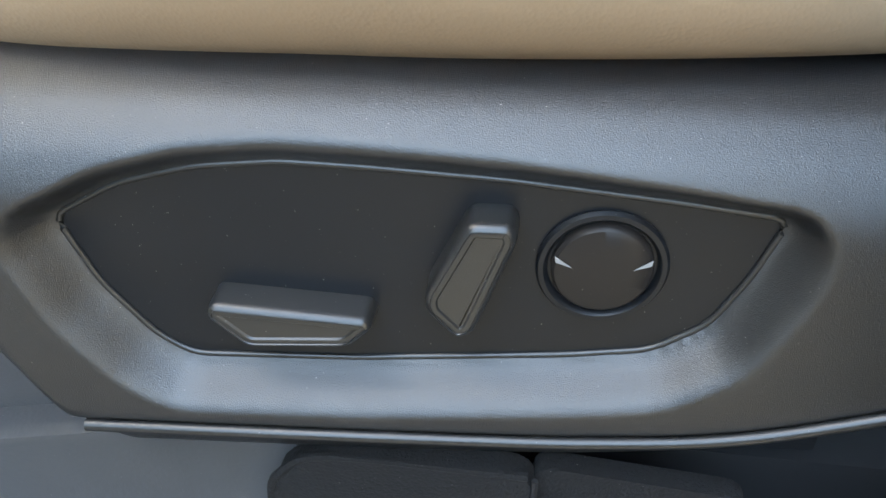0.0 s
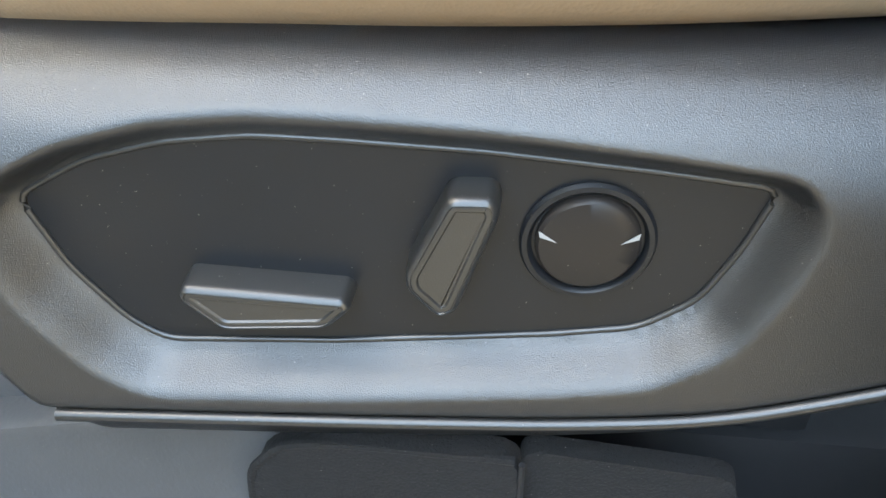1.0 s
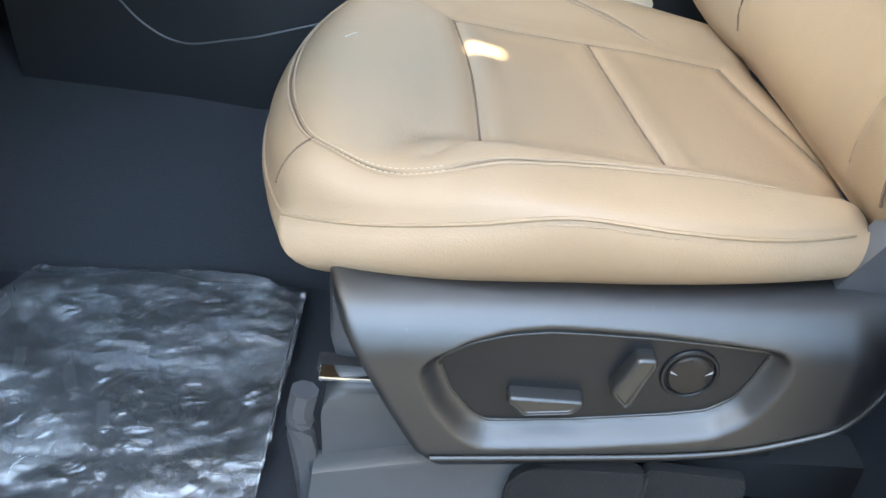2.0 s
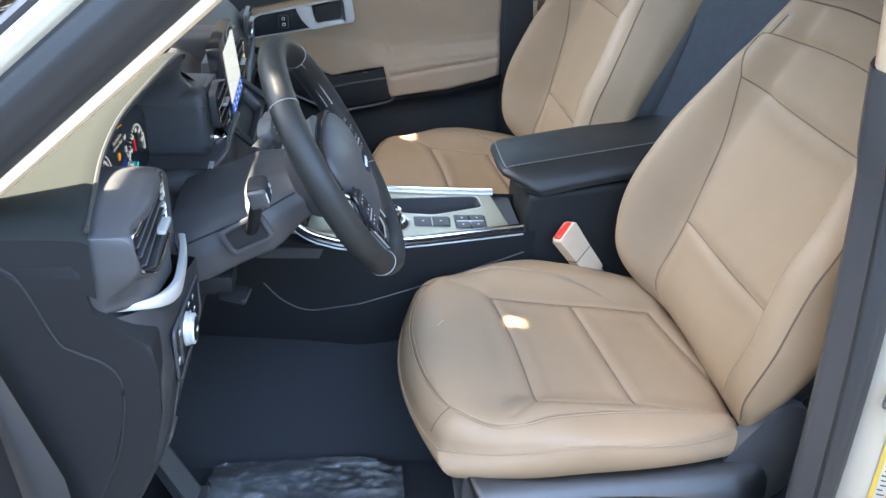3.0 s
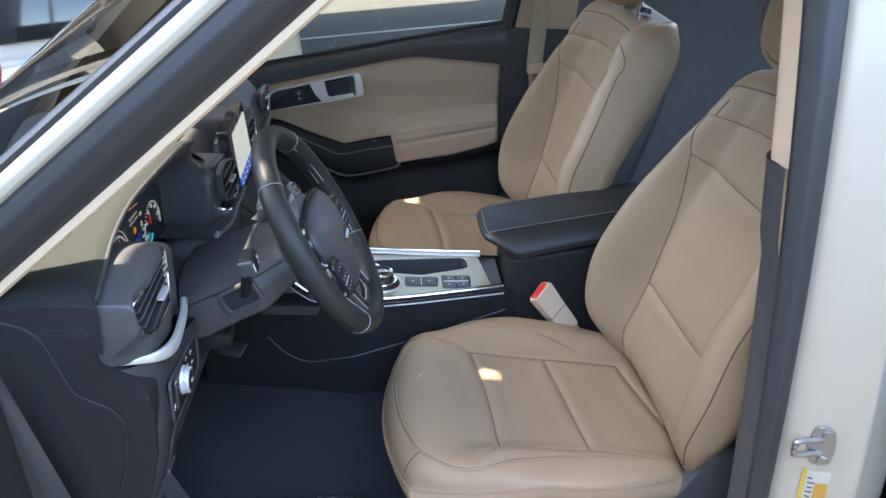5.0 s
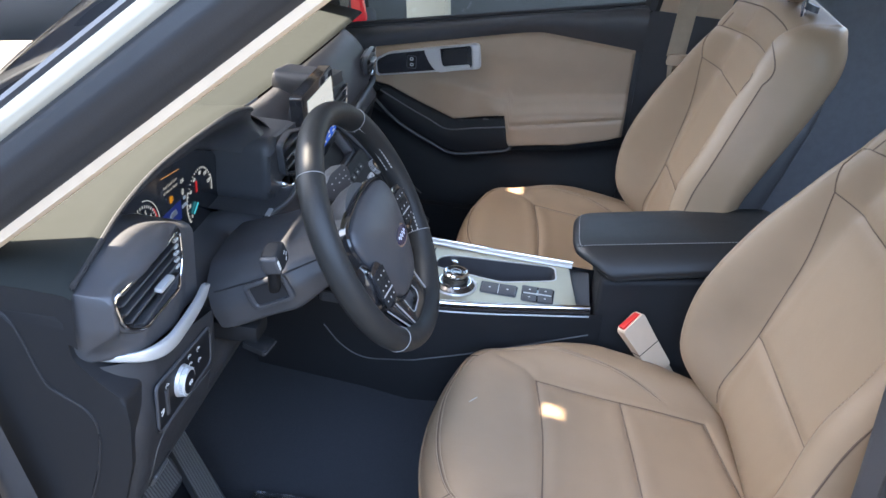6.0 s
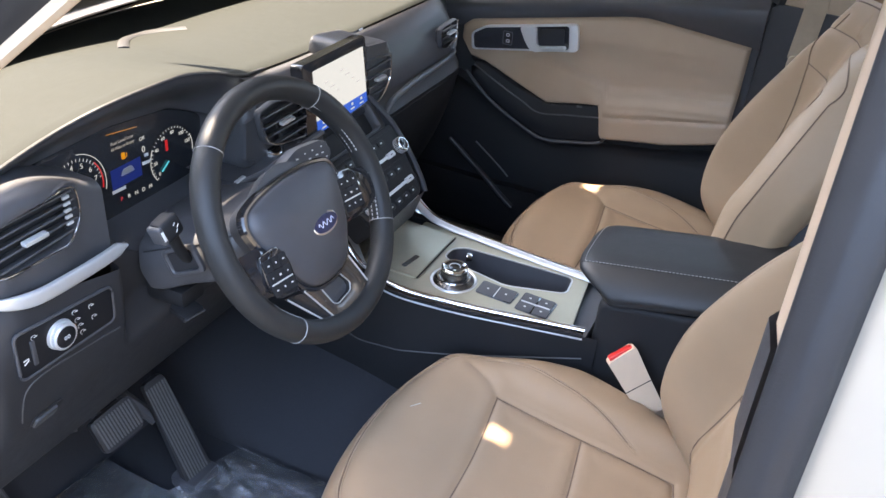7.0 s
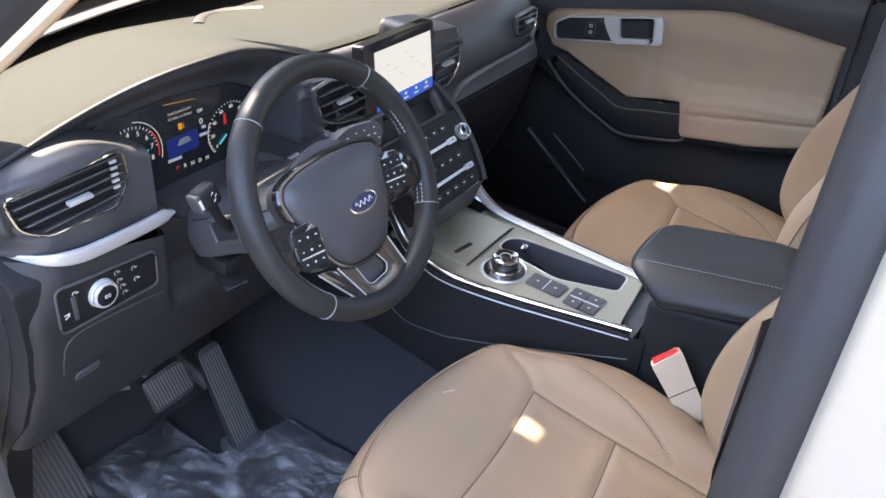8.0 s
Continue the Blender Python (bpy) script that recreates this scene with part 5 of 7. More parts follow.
part("button_face", lathe([(0, 0.0112), (0.0125, 0.0110), (0.0135, 0.0095)], 40, SBM), GLOSS, sb)


def cluster_shelf(a, b):
    """Slope from the foot of the instruments down to the top of the knee panel."""
    y = -0.175 + 0.275 * b
    z1 = 1.0600 - 0.050 * smoothstep(-0.150, -0.105, y) + 0.040 * smoothstep(0.060, 0.095, y)
    x1 = -0.222 - 0.016 * smoothstep(-0.165, -0.130, y) + 0.022 * smoothstep(0.060, 0.095, y)
    return (-0.308 + (x1 + 0.308) * a, y, 1.040 + (z1 - 1.040) * a + 0.006 * math.sin(math.pi * a))


part("cluster_shelf", grid(cluster_shelf, 12, 40), PLASTIC, dash, smooth=60)
# light switch panel
lamp_o = rounded([(-0.355, 0.982), (-0.203, 0.980), (-0.200, 1.034), (-0.353, 1.049)], 0.010, 4)
lp = part("light_switch_panel", plate(lamp_o, 0.0025, facing(REAR, -0.1915), 0.001), PANEL, dash, "dark light switch panel")
part("panel_rim", tube([(-0.1895, p[0], p[1]) for p in lamp_o], 0.0022, 6, True), PLASTIC, lp)
kn = Matrix.Translation((-0.189, -0.290, 1.013)) @ Matrix.Rotation(radians(90), 4, "Y")
part("light_knob", lathe([(0, 0.011), (0.0160, 0.011), (0.0172, 0.0098), (0.0178, 0.005), (0.0195, 0.004), (0.0205, 0), (0, 0)], 48, kn), SATIN, lp, "ribbed silver light knob")
for k in range(36):
    part("knob_rib", box((0.0012, 0.0016, 0.0056), kn @ Matrix.Rotation(2 * math.pi * k / 36, 4, "Z") @ Matrix.Translation((0.0178, 0, 0.0068)), 0), SATIN, lp)
part("knob_cap", lathe([(0, 0.0122), (0.0135, 0.0120), (0.0150, 0.0108)], 40, kn), PANEL, lp)
for dy in (-0.0035, 0.0035):
    part("symbol", tube([kn @ Vector((-0.0035 * math.sin(t) * 0.7, dy * 0.7 + 0.0016 * math.cos(t), 0.0124)) for t in (2 * math.pi * k / 12 for k in range(12))], 0.0005, 4, True), ICON, lp)
for y0, z0 in ((-0.264, 1.030), (-0.262, 1.017), (-0.259, 1.006), (-0.257, 0.995), (-0.238, 1.024), (-0.236, 1.006), (-0.327, 1.032)):
    part("symbol", tube([(-0.1887, y0 + 0.0036 * math.cos(t), z0 + 0.0032 * math.sin(t)) for t in (2 * math.pi * k / 12 for k in range(9))], 0.0004, 4), ICON, lp)
    part("symbol_stroke", box((0.0006, 0.0050, 0.0008), Matrix.Translation((-0.1888, y0 + 0.003, z0)), 0), ICON, lp)
part("knob_pointer", box((0.0012, 0.006, 0.0022), Matrix.Translation((-0.1885, -0.2685, 1.012)), 0), LIT_AMBER, lp, "small red-orange pointer")
part("dimmer", box((0.005, 0.006, 0.036), Matrix.Translation((-0.189, -0.331, 1.012)), 0.001), PLASTIC, lp)
part("dimmer_mark", box((0.0008, 0.008, 0.0016), Matrix.Translation((-0.1887, -0.343, 1.004)) @ Matrix.Rotation(radians(25), 4, "X"), 0), ICON, lp)
part("dimmer_mark", box((0.0008, 0.008, 0.0016), Matrix.Translation((-0.1887, -0.343, 1.008)), 0), ICON, lp)
RELM = basis((LOWER(0.887) + 0.0006, -0.313, 0.887), (0, 1, 0.02), (LOWER(0.90) - LOWER(0.87), 0, 0.03))
part("release_recess", plate(rounded([(-0.027, -0.010), (0.022, -0.010), (0.026, 0.004), (0.022, 0.011), (-0.024, 0.010)], 0.004), 0.0015, RELM, 0.0006), DARK, dash)
part("bonnet_release", plate(rounded([(-0.025, -0.009), (0.012, -0.009), (0.015, 0.006), (-0.021, 0.007)], 0.004), 0.005, RELM, 0.002), GREY_PLASTIC, dash, "grey bonnet release lever")

# ---- instrument cluster ----
clu = thing("instrument_cluster", (-0.31, -0.03, 1.03), "lit instrument cluster with two dials and a centre display", "instrument cluster")
part("lens", plate(rounded([(-0.195, 1.035), (0.125, 1.015), (0.135, 1.130), (0.06, 1.165), (-0.06, 1.178), (-0.195, 1.174)], 0.02), 0.012, facing(REAR, -0.318), 0.004), CLUSTER, clu)
part("housing", frame_plate(rounded([(-0.235, 1.02), (0.165, 1.00), (0.165, 1.150), (0.06, 1.188), (-0.06, 1.196), (-0.235, 1.188)], 0.02),
                            rounded([(-0.195, 1.035), (0.125, 1.015), (0.135, 1.130), (0.06, 1.165), (-0.06, 1.178), (-0.195, 1.174)], 0.02), 0.008, facing(REAR, -0.320)), PLASTIC, clu)
CL = facing(REAR, -0.3055)


def dial_point(c, r, deg):
    return (c[0] + r * math.cos(radians(deg)), c[1] + r * math.sin(radians(deg)))


def arc(c, r, a0, a1, w, material_, name="arc"):
    pts = [CL @ Vector((*dial_point(c, r, a0 + (a1 - a0) * k / 30), 0.0)) for k in range(31)]
    return part(name, tube(pts, w, 5), material_, clu)


TACH, SPEED = (-0.132, 1.106), (0.058, 1.088)
arc(TACH, 0.055, 80, -18, 0.0006, LIT_WHITE)
arc(TACH, 0.049, 40, -14, 0.0010, LIT_RED, "red_zone")
for k, d in enumerate("45678"):
    words(d, 0.0108, CL @ Matrix.Translation((*dial_point(TACH, 0.038, 92 - 27 * k), 0)), LIT_WHITE, clu, "numeral")
for k in range(14):
    a, b = (dial_point(TACH, r, 112 - 8 * k) for r in (0.045, 0.049))
    part("tick", tube([CL @ Vector((*a, 0)), CL @ Vector((*b, 0))], 0.0006, 4), LIT_WHITE, clu)
part("needle", tube([CL @ Vector((*dial_point(TACH, 0.012, -5), 0.001)), CL @ Vector((*dial_point(TACH, 0.030, 8), 0.001))], 0.001, 6), LIT_CYAN, clu)
arc(SPEED, 0.047, 150, 218, 0.0006, LIT_WHITE)
arc(SPEED, 0.047, 25, -10, 0.0006, LIT_WHITE)
for k, d in enumerate(("0", "20", "40", "60", "80", "100", "120")):
    words(d, 0.0080, CL @ Matrix.Translation((*dial_point(SPEED, 0.037, 215 - 33 * k), 0)), LIT_WHITE, clu, "numeral")
for k in range(25):
    a, b = (dial_point(SPEED, r, 218 - 8.4 * k) for r in (0.043, 0.046))
    part("tick", tube([CL @ Vector((*a, 0)), CL @ Vector((*b, 0))], 0.0006, 4), LIT_WHITE, clu)
part("needle", tube([CL @ Vector((*dial_point(SPEED, 0.032, 215), 0.001)), CL @ Vector((*dial_point(SPEED, 0.012, 215), 0.001))], 0.0012, 6), LIT_CYAN, clu)
part("trip_mark", box((0.0006, 0.018, 0.005), CL @ Matrix.Translation((0.048, 1.108, 0)) @ Matrix.Rotation(radians(-90), 4, "Y"), 0), LIT_RED, clu)
part("centre_display", plate([(-0.072, 1.078), (-0.004, 1.080), (-0.002, 1.164), (-0.070, 1.173)], 0.001, facing(CL, -0.002), 0), CLUSTER, clu)
part("blue_field", plate([(-0.068, 1.080), (-0.008, 1.081), (-0.008, 1.112), (-0.068, 1.112)], 0.0006, facing(CL, -0.0009), 0), LIT_BLUE_DIM, clu)
part("amber_line", tube([CL @ Vector((-0.066, 1.168, 0)), CL @ Vector((-0.008, 1.160, 0))], 0.0005, 5), LIT_AMBER, clu)
words("Fuel Level Low", 0.0072, CL @ Matrix.Translation((-0.0385, 1.1500, 0)) @ Matrix.Rotation(radians(-1.5), 4, "Z"), LIT_DIM, clu, "message")
words("42 Miles to Empty", 0.0062, CL @ Matrix.Translation((-0.0385, 1.1415, 0)) @ Matrix.Rotation(radians(-1.5), 4, "Z"), LIT_DIM, clu, "message")
part("pump_symbol", plate(rounded([(-0.044, 1.121), (-0.037, 1.1205), (-0.037, 1.131), (-0.044, 1.1315)], 0.002), 0.0006, CL, 0), LIT_AMBER, clu)
part("pump_hose", tube([CL @ Vector((-0.036, 1.122, 0)), CL @ Vector((-0.0335, 1.1225, 0)), CL @ Vector((-0.0335, 1.129, 0))], 0.0006, 5), LIT_AMBER, clu)
part("car_symbol", plate(rounded([(-0.05, 1.096), (-0.022, 1.096), (-0.027, 1.106), (-0.044, 1.106)], 0.003), 0.0006, CL, 0), GREY_THREAD, clu)
words("OK", 0.008, CL @ Matrix.Translation((0.000, 1.138, 0)), LIT_WHITE, clu)
words("0", 0.014, CL @ Matrix.Translation((0.000, 1.120, 0)), LIT_WHITE, clu)
for x0, z0, w in ((-0.070, 1.075, 0.026), (-0.006, 1.096, 0.018), (0.000, 1.108, 0.008)):
    part("text_bar", plate([(x0, z0), (x0 + w, z0 - 0.001), (x0 + w, z0 + 0.004), (x0, z0 + 0.005)], 0.0005, CL, 0), ICON, clu)
for k, d in enumerate("PRNDM"):
    words(d, 0.0090, CL @ Matrix.Translation((-0.054 + 0.0148 * k, 1.0605 - 0.0012 * k, 0)), LIT_RED if d == "P" else LIT_WHITE, clu, "gear_letter")
part("gauge_line", tube([CL @ Vector((-0.150, 1.055, 0)), CL @ Vector((-0.120, 1.052, 0)), CL @ Vector((-0.118, 1.055, 0))], 0.0008, 5), LIT_WHITE, clu)
part("gauge_line", tube([CL @ Vector((0.050, 1.038, 0)), CL @ Vector((0.085, 1.036, 0))], 0.0008, 5), LIT_WHITE, clu)

# ---- centre display ----
disp = thing("touch_screen", (-0.215, 0.38, 1.03), "upright touch screen with white map and blue bar", "touch screen")
SC = Matrix.Translation((-0.196, 0, 1.035)) @ Matrix.Rotation(radians(-6), 4, "Y") @ Matrix.Translation((0, 0.38, -1.035)) @ Matrix.Rotation(radians(2), 4, "Z") @ Matrix.Translation((0, -0.38, 0)) @ REAR @ Matrix.Translation((0, 1.110, 0)) @ Matrix.Diagonal((1, 0.87, 1, 1)) @ Matrix.Translation((0, -1.110, 0))
part("housing", plate(rounded([(0.268, 1.034), (0.494, 1.030), (0.490, 1.198), (0.272, 1.202)], 0.008), 0.022, facing(SC, -0.022), 0.004), GLOSS, disp)
part("screen_back", box((0.03, 0.12, 0.10), Matrix.Translation((-0.235, 0.38, 1.10)), 0.01), PLASTIC, disp)
part("map_area", plate([(0.302, 1.079), (0.480, 1.076), (0.478, 1.176), (0.304, 1.181)], 0.0012, SC, 0), SCREEN, disp, "lit white map")
part("icon_bar", plate([(0.302, 1.053), (0.481, 1.050), (0.480, 1.0755), (0.302, 1.0785)], 0.0012, SC, 0), SCREEN_BLUE, disp, "lit blue icon bar")
for k in range(5):
    part("bar_icon", plate(rect(0.007, 0.006, 0.002), 0.0006, SC @ Matrix.Translation((0.322 + 0.034 * k, 1.069, 0.0012)), 0), LIT_WHITE, disp)
    part("bar_text", plate(rect(0.014, 0.003, 0.001), 0.0006, SC @ Matrix.Translation((0.322 + 0.034 * k, 1.059, 0.0012)), 0), LIT_WHITE, disp)
for k in range(8):
    part("map_mark", plate(rect(0.008 + 0.004 * (k % 3), 0.002, 0.001), 0.0004, SC @ Matrix.Translation((0.325 + 0.018 * k, 1.110 + 0.05 * ((k * 5) % 7) / 7, 0.0012)), 0), MAP_MARK, disp)

# ---- centre stack ----
stack = thing("center_stack", (-0.15, MID, 0.86), "black control stack with silver strips and knob", "control panel")
SK = basis((-0.12, MID, 0.993), (0, 1, 0), (-0.69, 0, 0.725))
part("panel", plate(rounded([(-0.110, -0.100), (0.075, -0.096), (0.118, 0.045), (-0.120, 0.045)], 0.012), 0.05, facing(SK, -0.05), 0.005), END, stack)
part("shelf", frame_plate(rounded([(-0.120, 0.044), (0.120, 0.044), (0.124, 0.108), (-0.120, 0.108)], 0.012, 4), rounded([(-0.105, 0.052), (0.098, 0.052), (0.104, 0.100), (-0.105, 0.100)], 0.010, 4), 0.018, facing(SK, -0.030)), PLASTIC, stack, "black shelf frame below the screen")
part("shelf_well", plate(rounded([(-0.108, 0.050), (0.102, 0.050), (0.108, 0.102), (-0.108, 0.102)], 0.008), 0.006, SK @ Matrix.Translation((0, 0, -0.036)), 0.001), DARK, stack)
for sgn in (-1, 1):
    cheek = [SK @ Vector((sgn * w, v, d)) for w, v, d in ((0.120, 0.112, -0.010), (0.124, 0.060, -0.004), (0.122, 0.030, -0.001), (0.112, -0.030, -0.001), (0.098, -0.075, -0.002), (0.090, -0.100, -0.006))]
    part("cheek_edge", tube(spline(cheek, 30), 0.0060, 10), RUBBER, stack)
    part("cheek", grid(lambda a, b, sgn=sgn, c=spline(cheek, 30): c[round(29 * a)] + Vector((-0.10 * b, sgn * 0.012 * b, -0.035 * b)), 30, 6), PLASTIC, stack, smooth=60)
part("stack_foot", grid(lambda a, b: SK @ Vector((-0.100 + 0.185 * b, -0.098 - 0.030 * a, -0.002 - 0.060 * a)), 6, 8), PLASTIC, stack)
part("upper_rule", tube([SK @ Vector((-0.112, 0.036, 0.0006)), SK @ Vector((0.112, 0.036, 0.0006))], 0.0008, 5), DARK, stack)
part("middle_rule", tube([SK @ Vector((-0.112, -0.020, 0.0006)), SK @ Vector((0.098, -0.020, 0.0006))], 0.0010, 5), DARK, stack)
for y0, y1, z in ((-0.085, 0.068, -0.004), (-0.095, 0.073, -0.061)):
    part("silver_strip", plate(rounded([(y0, z - 0.0028), (y1, z - 0.0028), (y1, z + 0.0028), (y0, z + 0.0028)], 0.002), 0.004, SK, 0.0015), SATIN, stack)
    for yy in (y0 + 0.012, y1 - 0.012):
        part("strip_key", plate(rect(0.024, 0.0105, 0.003), 0.0055, SK @ Matrix.Translation((yy, z, 0)), 0.001), SATIN, stack)
        part("key_mark", plate(rect(0.007, 0.0016, 0.0006), 0.0004, SK @ Matrix.Translation((yy, z, 0.0055)), 0), PRINT, stack)
vk = SK @ Matrix.Translation((0.093, 0.0, 0))
part("volume_knob", lathe([(0, 0.016), (0.0125, 0.016), (0.0145, 0.014), (0.0155, 0), (0, 0)], 36, vk), CHROME, stack, "chrome volume knob")
for k in range(30):
    part("knob_rib", box((0.0010, 0.0014, 0.010), vk @ Matrix.Rotation(2 * math.pi * k / 30, 4, "Z") @ Matrix.Translation((0.0150, 0, 0.007)), 0), SATIN, stack)
part("knob_face", lathe([(0, 0.0168), (0.0105, 0.0166), (0.0118, 0.0158)], 36, vk), GLOSS, stack)
for k in range(6):
    for r in (0.024, -0.034, -0.082):
        part("key", plate(rect(0.021, 0.011, 0.003), 0.0016, SK @ Matrix.Translation((-0.082 + 0.027 * k, r, 0)), 0.0006), PANEL, stack)
        part("key_mark", plate(rect(0.006, 0.0025, 0.001), 0.0004, SK @ Matrix.Translation((-0.082 + 0.027 * k, r, 0.0016)), 0), ICON, stack)

# ---- steering column ----
col = thing("steering_column", (-0.22, 0, 0.95), "black steering column shroud with stalks", "steering column")


COLUMN = rounded([(-0.112, -0.052), (-0.119, -0.012), (-0.104, 0.020), (-0.066, 0.040), (0.0, 0.045), (0.066, 0.040), (0.104, 0.020), (0.119, -0.012), (0.112, -0.052), (0.0, -0.060)], 0.010, 3)


def shroud(a, b):
    """Column cover: a broad moulding with a flat underside that narrows behind the wheel."""
    c = Vector((-0.225, 0, 1.012)).lerp(Vector((-0.062, 0, 1.084)), a)
    p = COLUMN[round(b * len(COLUMN)) % len(COLUMN)]
    k = 1 - 0.06 * smoothstep(0.0, 0.5, a) - 0.26 * smoothstep(0.62, 1.0, a)
    q = c + Vector((0, p.x * k, 0)) + Vector((-0.38, 0, 0.92)) * p.y * k
    low = 0.972 + 0.030 * smoothstep(0.55, 1.0, a)
    q.z = low + 0.25 * (q.z - low) if q.z < low else q.z
    return q


sm = grid(shroud, 26, len(COLUMN), wrap_v=True)
sm.verts.ensure_lookup_table()
sm.faces.new([sm.verts[25 * len(COLUMN) + j] for j in range(len(COLUMN) - 1, -1, -1)])
part("shroud", sm, PLASTIC, col, "black column shroud", smooth=30)
side_k = min(range(len(COLUMN)), key=lambda k: (COLUMN[k].x + 0.118) ** 2 + (COLUMN[k].y - 0.012) ** 2)
part("shroud_gap", tube([shroud(0.06 + 0.90 * k / 24, side_k / len(COLUMN)) + Vector((0, -0.0004, 0)) for k in range(25)], 0.0013, 6), DARK, col)
HOLE = Matrix.Translation((-0.134, -0.1195, 1.049)) @ Matrix.Rotation(radians(-28), 4, "Y") @ SIDE
part("stalk_socket", frame_plate(rect(0.066, 0.042, 0.008, 4), rect(0.052, 0.029, 0.006, 4), 0.006, HOLE), PLASTIC, col)
part("socket_well", plate(rect(0.054, 0.031, 0.006, 4), 0.0022, HOLE, 0), DARK, col)
neck = spline([(-0.130, -0.112, 1.046), (-0.124, -0.130, 1.066), (-0.117, -0.150, 1.098), (-0.112, -0.162, 1.124)], 16)
ls = part("indicator_stalk", tube(neck, 0.0085, 12, flat=0.75), END, col, "black indicator stalk")
HEAD = Matrix.Translation((-0.108, -0.172, 1.135)) @ Matrix.Rotation(radians(14), 4, "X") @ Matrix.Rotation(radians(-12), 4, "Y")
head = pillow(0.013, 0.017, 0.0155, HEAD, 4.5, 16, 28)
part("stalk_head", head, END, ls)
part("stalk_end", box((0.023, 0.008, 0.026), HEAD @ Matrix.Translation((0.000, -0.0165, 0)), 0.004, 3), PLASTIC, ls, "grey end button of the stalk")
part("end_slot", box((0.002, 0.004, 0.014), HEAD @ Matrix.Translation((0.0112, -0.0165, 0)), 0.0008), ICON, ls)
for k in range(3):
    part("symbol", box((0.0006, 0.0050, 0.0010), HEAD @ Matrix.Translation((0.0132, 0.003 + 0.004 * (k % 2), -0.005 + 0.005 * k)) @ Matrix.Rotation(radians(35), 4, "X"), 0), ICON, ls)
WSM = basis((-0.108, 0.150, 1.100), (0.10, 1, -0.10), (-0.36, 0.10, 0.93))
rs = part("wiper_stalk", plate(rounded([(-0.062, -0.016), (0.030, -0.020), (0.044, -0.012), (0.046, 0.012), (0.034, 0.022), (-0.030, 0.021), (-0.066, 0.006)], 0.010, 4), 0.022, facing(WSM, -0.020), 0.006, 3), PLASTIC, col, "black wiper stalk with printed marks")
for k, (px, py) in enumerate(((-0.034, -0.004), (-0.034, 0.006), (-0.014, 0.010), (-0.006, 0.000), (0.004, 0.011), (0.012, 0.002), (0.026, 0.012), (0.026, 0.002), (0.034, -0.006))):
    part("symbol", plate(rect(0.006 if k % 2 else 0.0035, 0.0022, 0.0008), 0.0004, WSM @ Matrix.Translation((px, py, 0.002)), 0), ICON, rs)
part("stalk_root", tube([(-0.135, 0.070, 1.085), (-0.120, 0.100, 1.094)], 0.013, 10), PLASTIC, rs)
part("lever_bracket", box((0.07, 0.05, 0.030), Matrix.Translation((-0.195, -0.080, 0.958)), 0.008), END, col)
TLM = basis((-0.158, -0.100, 0.938), (0.20, 1, -0.05), (-0.95, 0.15, 0.10))
part("tilt_lever", plate(rounded([(-0.018, -0.018), (0.020, -0.015), (0.019, 0.022), (-0.016, 0.022)], 0.006), 0.008, TLM, 0.003), END, col, "black column tilt lever")
part("lever_edge", tube([TLM @ Vector(p) for p in ((-0.017, -0.0183, 0.005), (0.019, -0.0153, 0.005))], 0.0012, 6), GREY_PLASTIC, col)

# ---- steering wheel ----
WO, WU, WR = Vector((-0.015, -0.008, 1.113)), Vector((-0.485, 0, 0.875)), Vector((0, 1, 0))
WM = basis(WO, WR, WU)                 # local z points at the driver
wheel = thing("steering_wheel", tuple(WO), "black leather steering wheel with dark chrome lower spoke", "steering wheel")


def rim(a, b):
    t, s = 2 * math.pi * a, 2 * math.pi * b
    grip = 1 + 0.10 * math.exp(-((math.degrees(t) - 35) / 14) ** 2) + 0.10 * math.exp(-((math.degrees(t) - 145) / 14) ** 2)
    r = 0.1695 + 0.0170 * math.cos(s) * grip
    return WM @ Vector((r * math.cos(t), r * math.sin(t), 0.0190 * math.sin(s)))


rm = part("rim", grid(rim, 160, 24, True, True), BLACK_LEATHER, wheel, "black leather rim", smooth=60)
for deg in (49, 131, -31, 229):
    ring = [WM @ Vector(((0.1695 + 0.0174 * math.cos(s)) * math.cos(radians(deg)), (0.1695 + 0.0174 * math.cos(s)) * math.sin(radians(deg)), 0.0194 * math.sin(s))) for s in (2 * math.pi * k / 20 for k in range(20))]
    part("rim_seam", tube(ring, 0.0008, 5, True), GREY_THREAD, rm)
for a0, a1 in ((10, 49), (-31, -2), (131, 170), (182, 229)):
    pts = [WM @ Vector((0.1535 * math.cos(radians(a)), 0.1535 * math.sin(radians(a)), 0.006)) for a in (a0 + (a1 - a0) * k / 40 for k in range(41))]
    part("rim_stitching", dashes(pts, 0.0040, 0.0022, 0.0012), PALE_THREAD, rm)
    inner = [WM @ Vector((0.1528 * math.cos(radians(a)), 0.1528 * math.sin(radians(a)), -0.003)) for a in (a0 + (a1 - a0) * k / 40 for k in range(41))]
    part("rim_stitching", dashes(inner, 0.0040, 0.0022, 0.0009), PALE_THREAD, rm)


HUB = WM @ Matrix.Translation((-0.018, -0.008, 0))


HALF = [(0.0, 0.061), (0.058, 0.057), (0.090, 0.048), (0.099, 0.030), (0.092, 0.000), (0.076, -0.038), (0.050, -0.078), (0.030, -0.090), (0.0, -0.093)]
HUB_LINE = rounded([*HALF, *[(-x, y) for x, y in HALF[-2:0:-1]]], 0.014, 3)


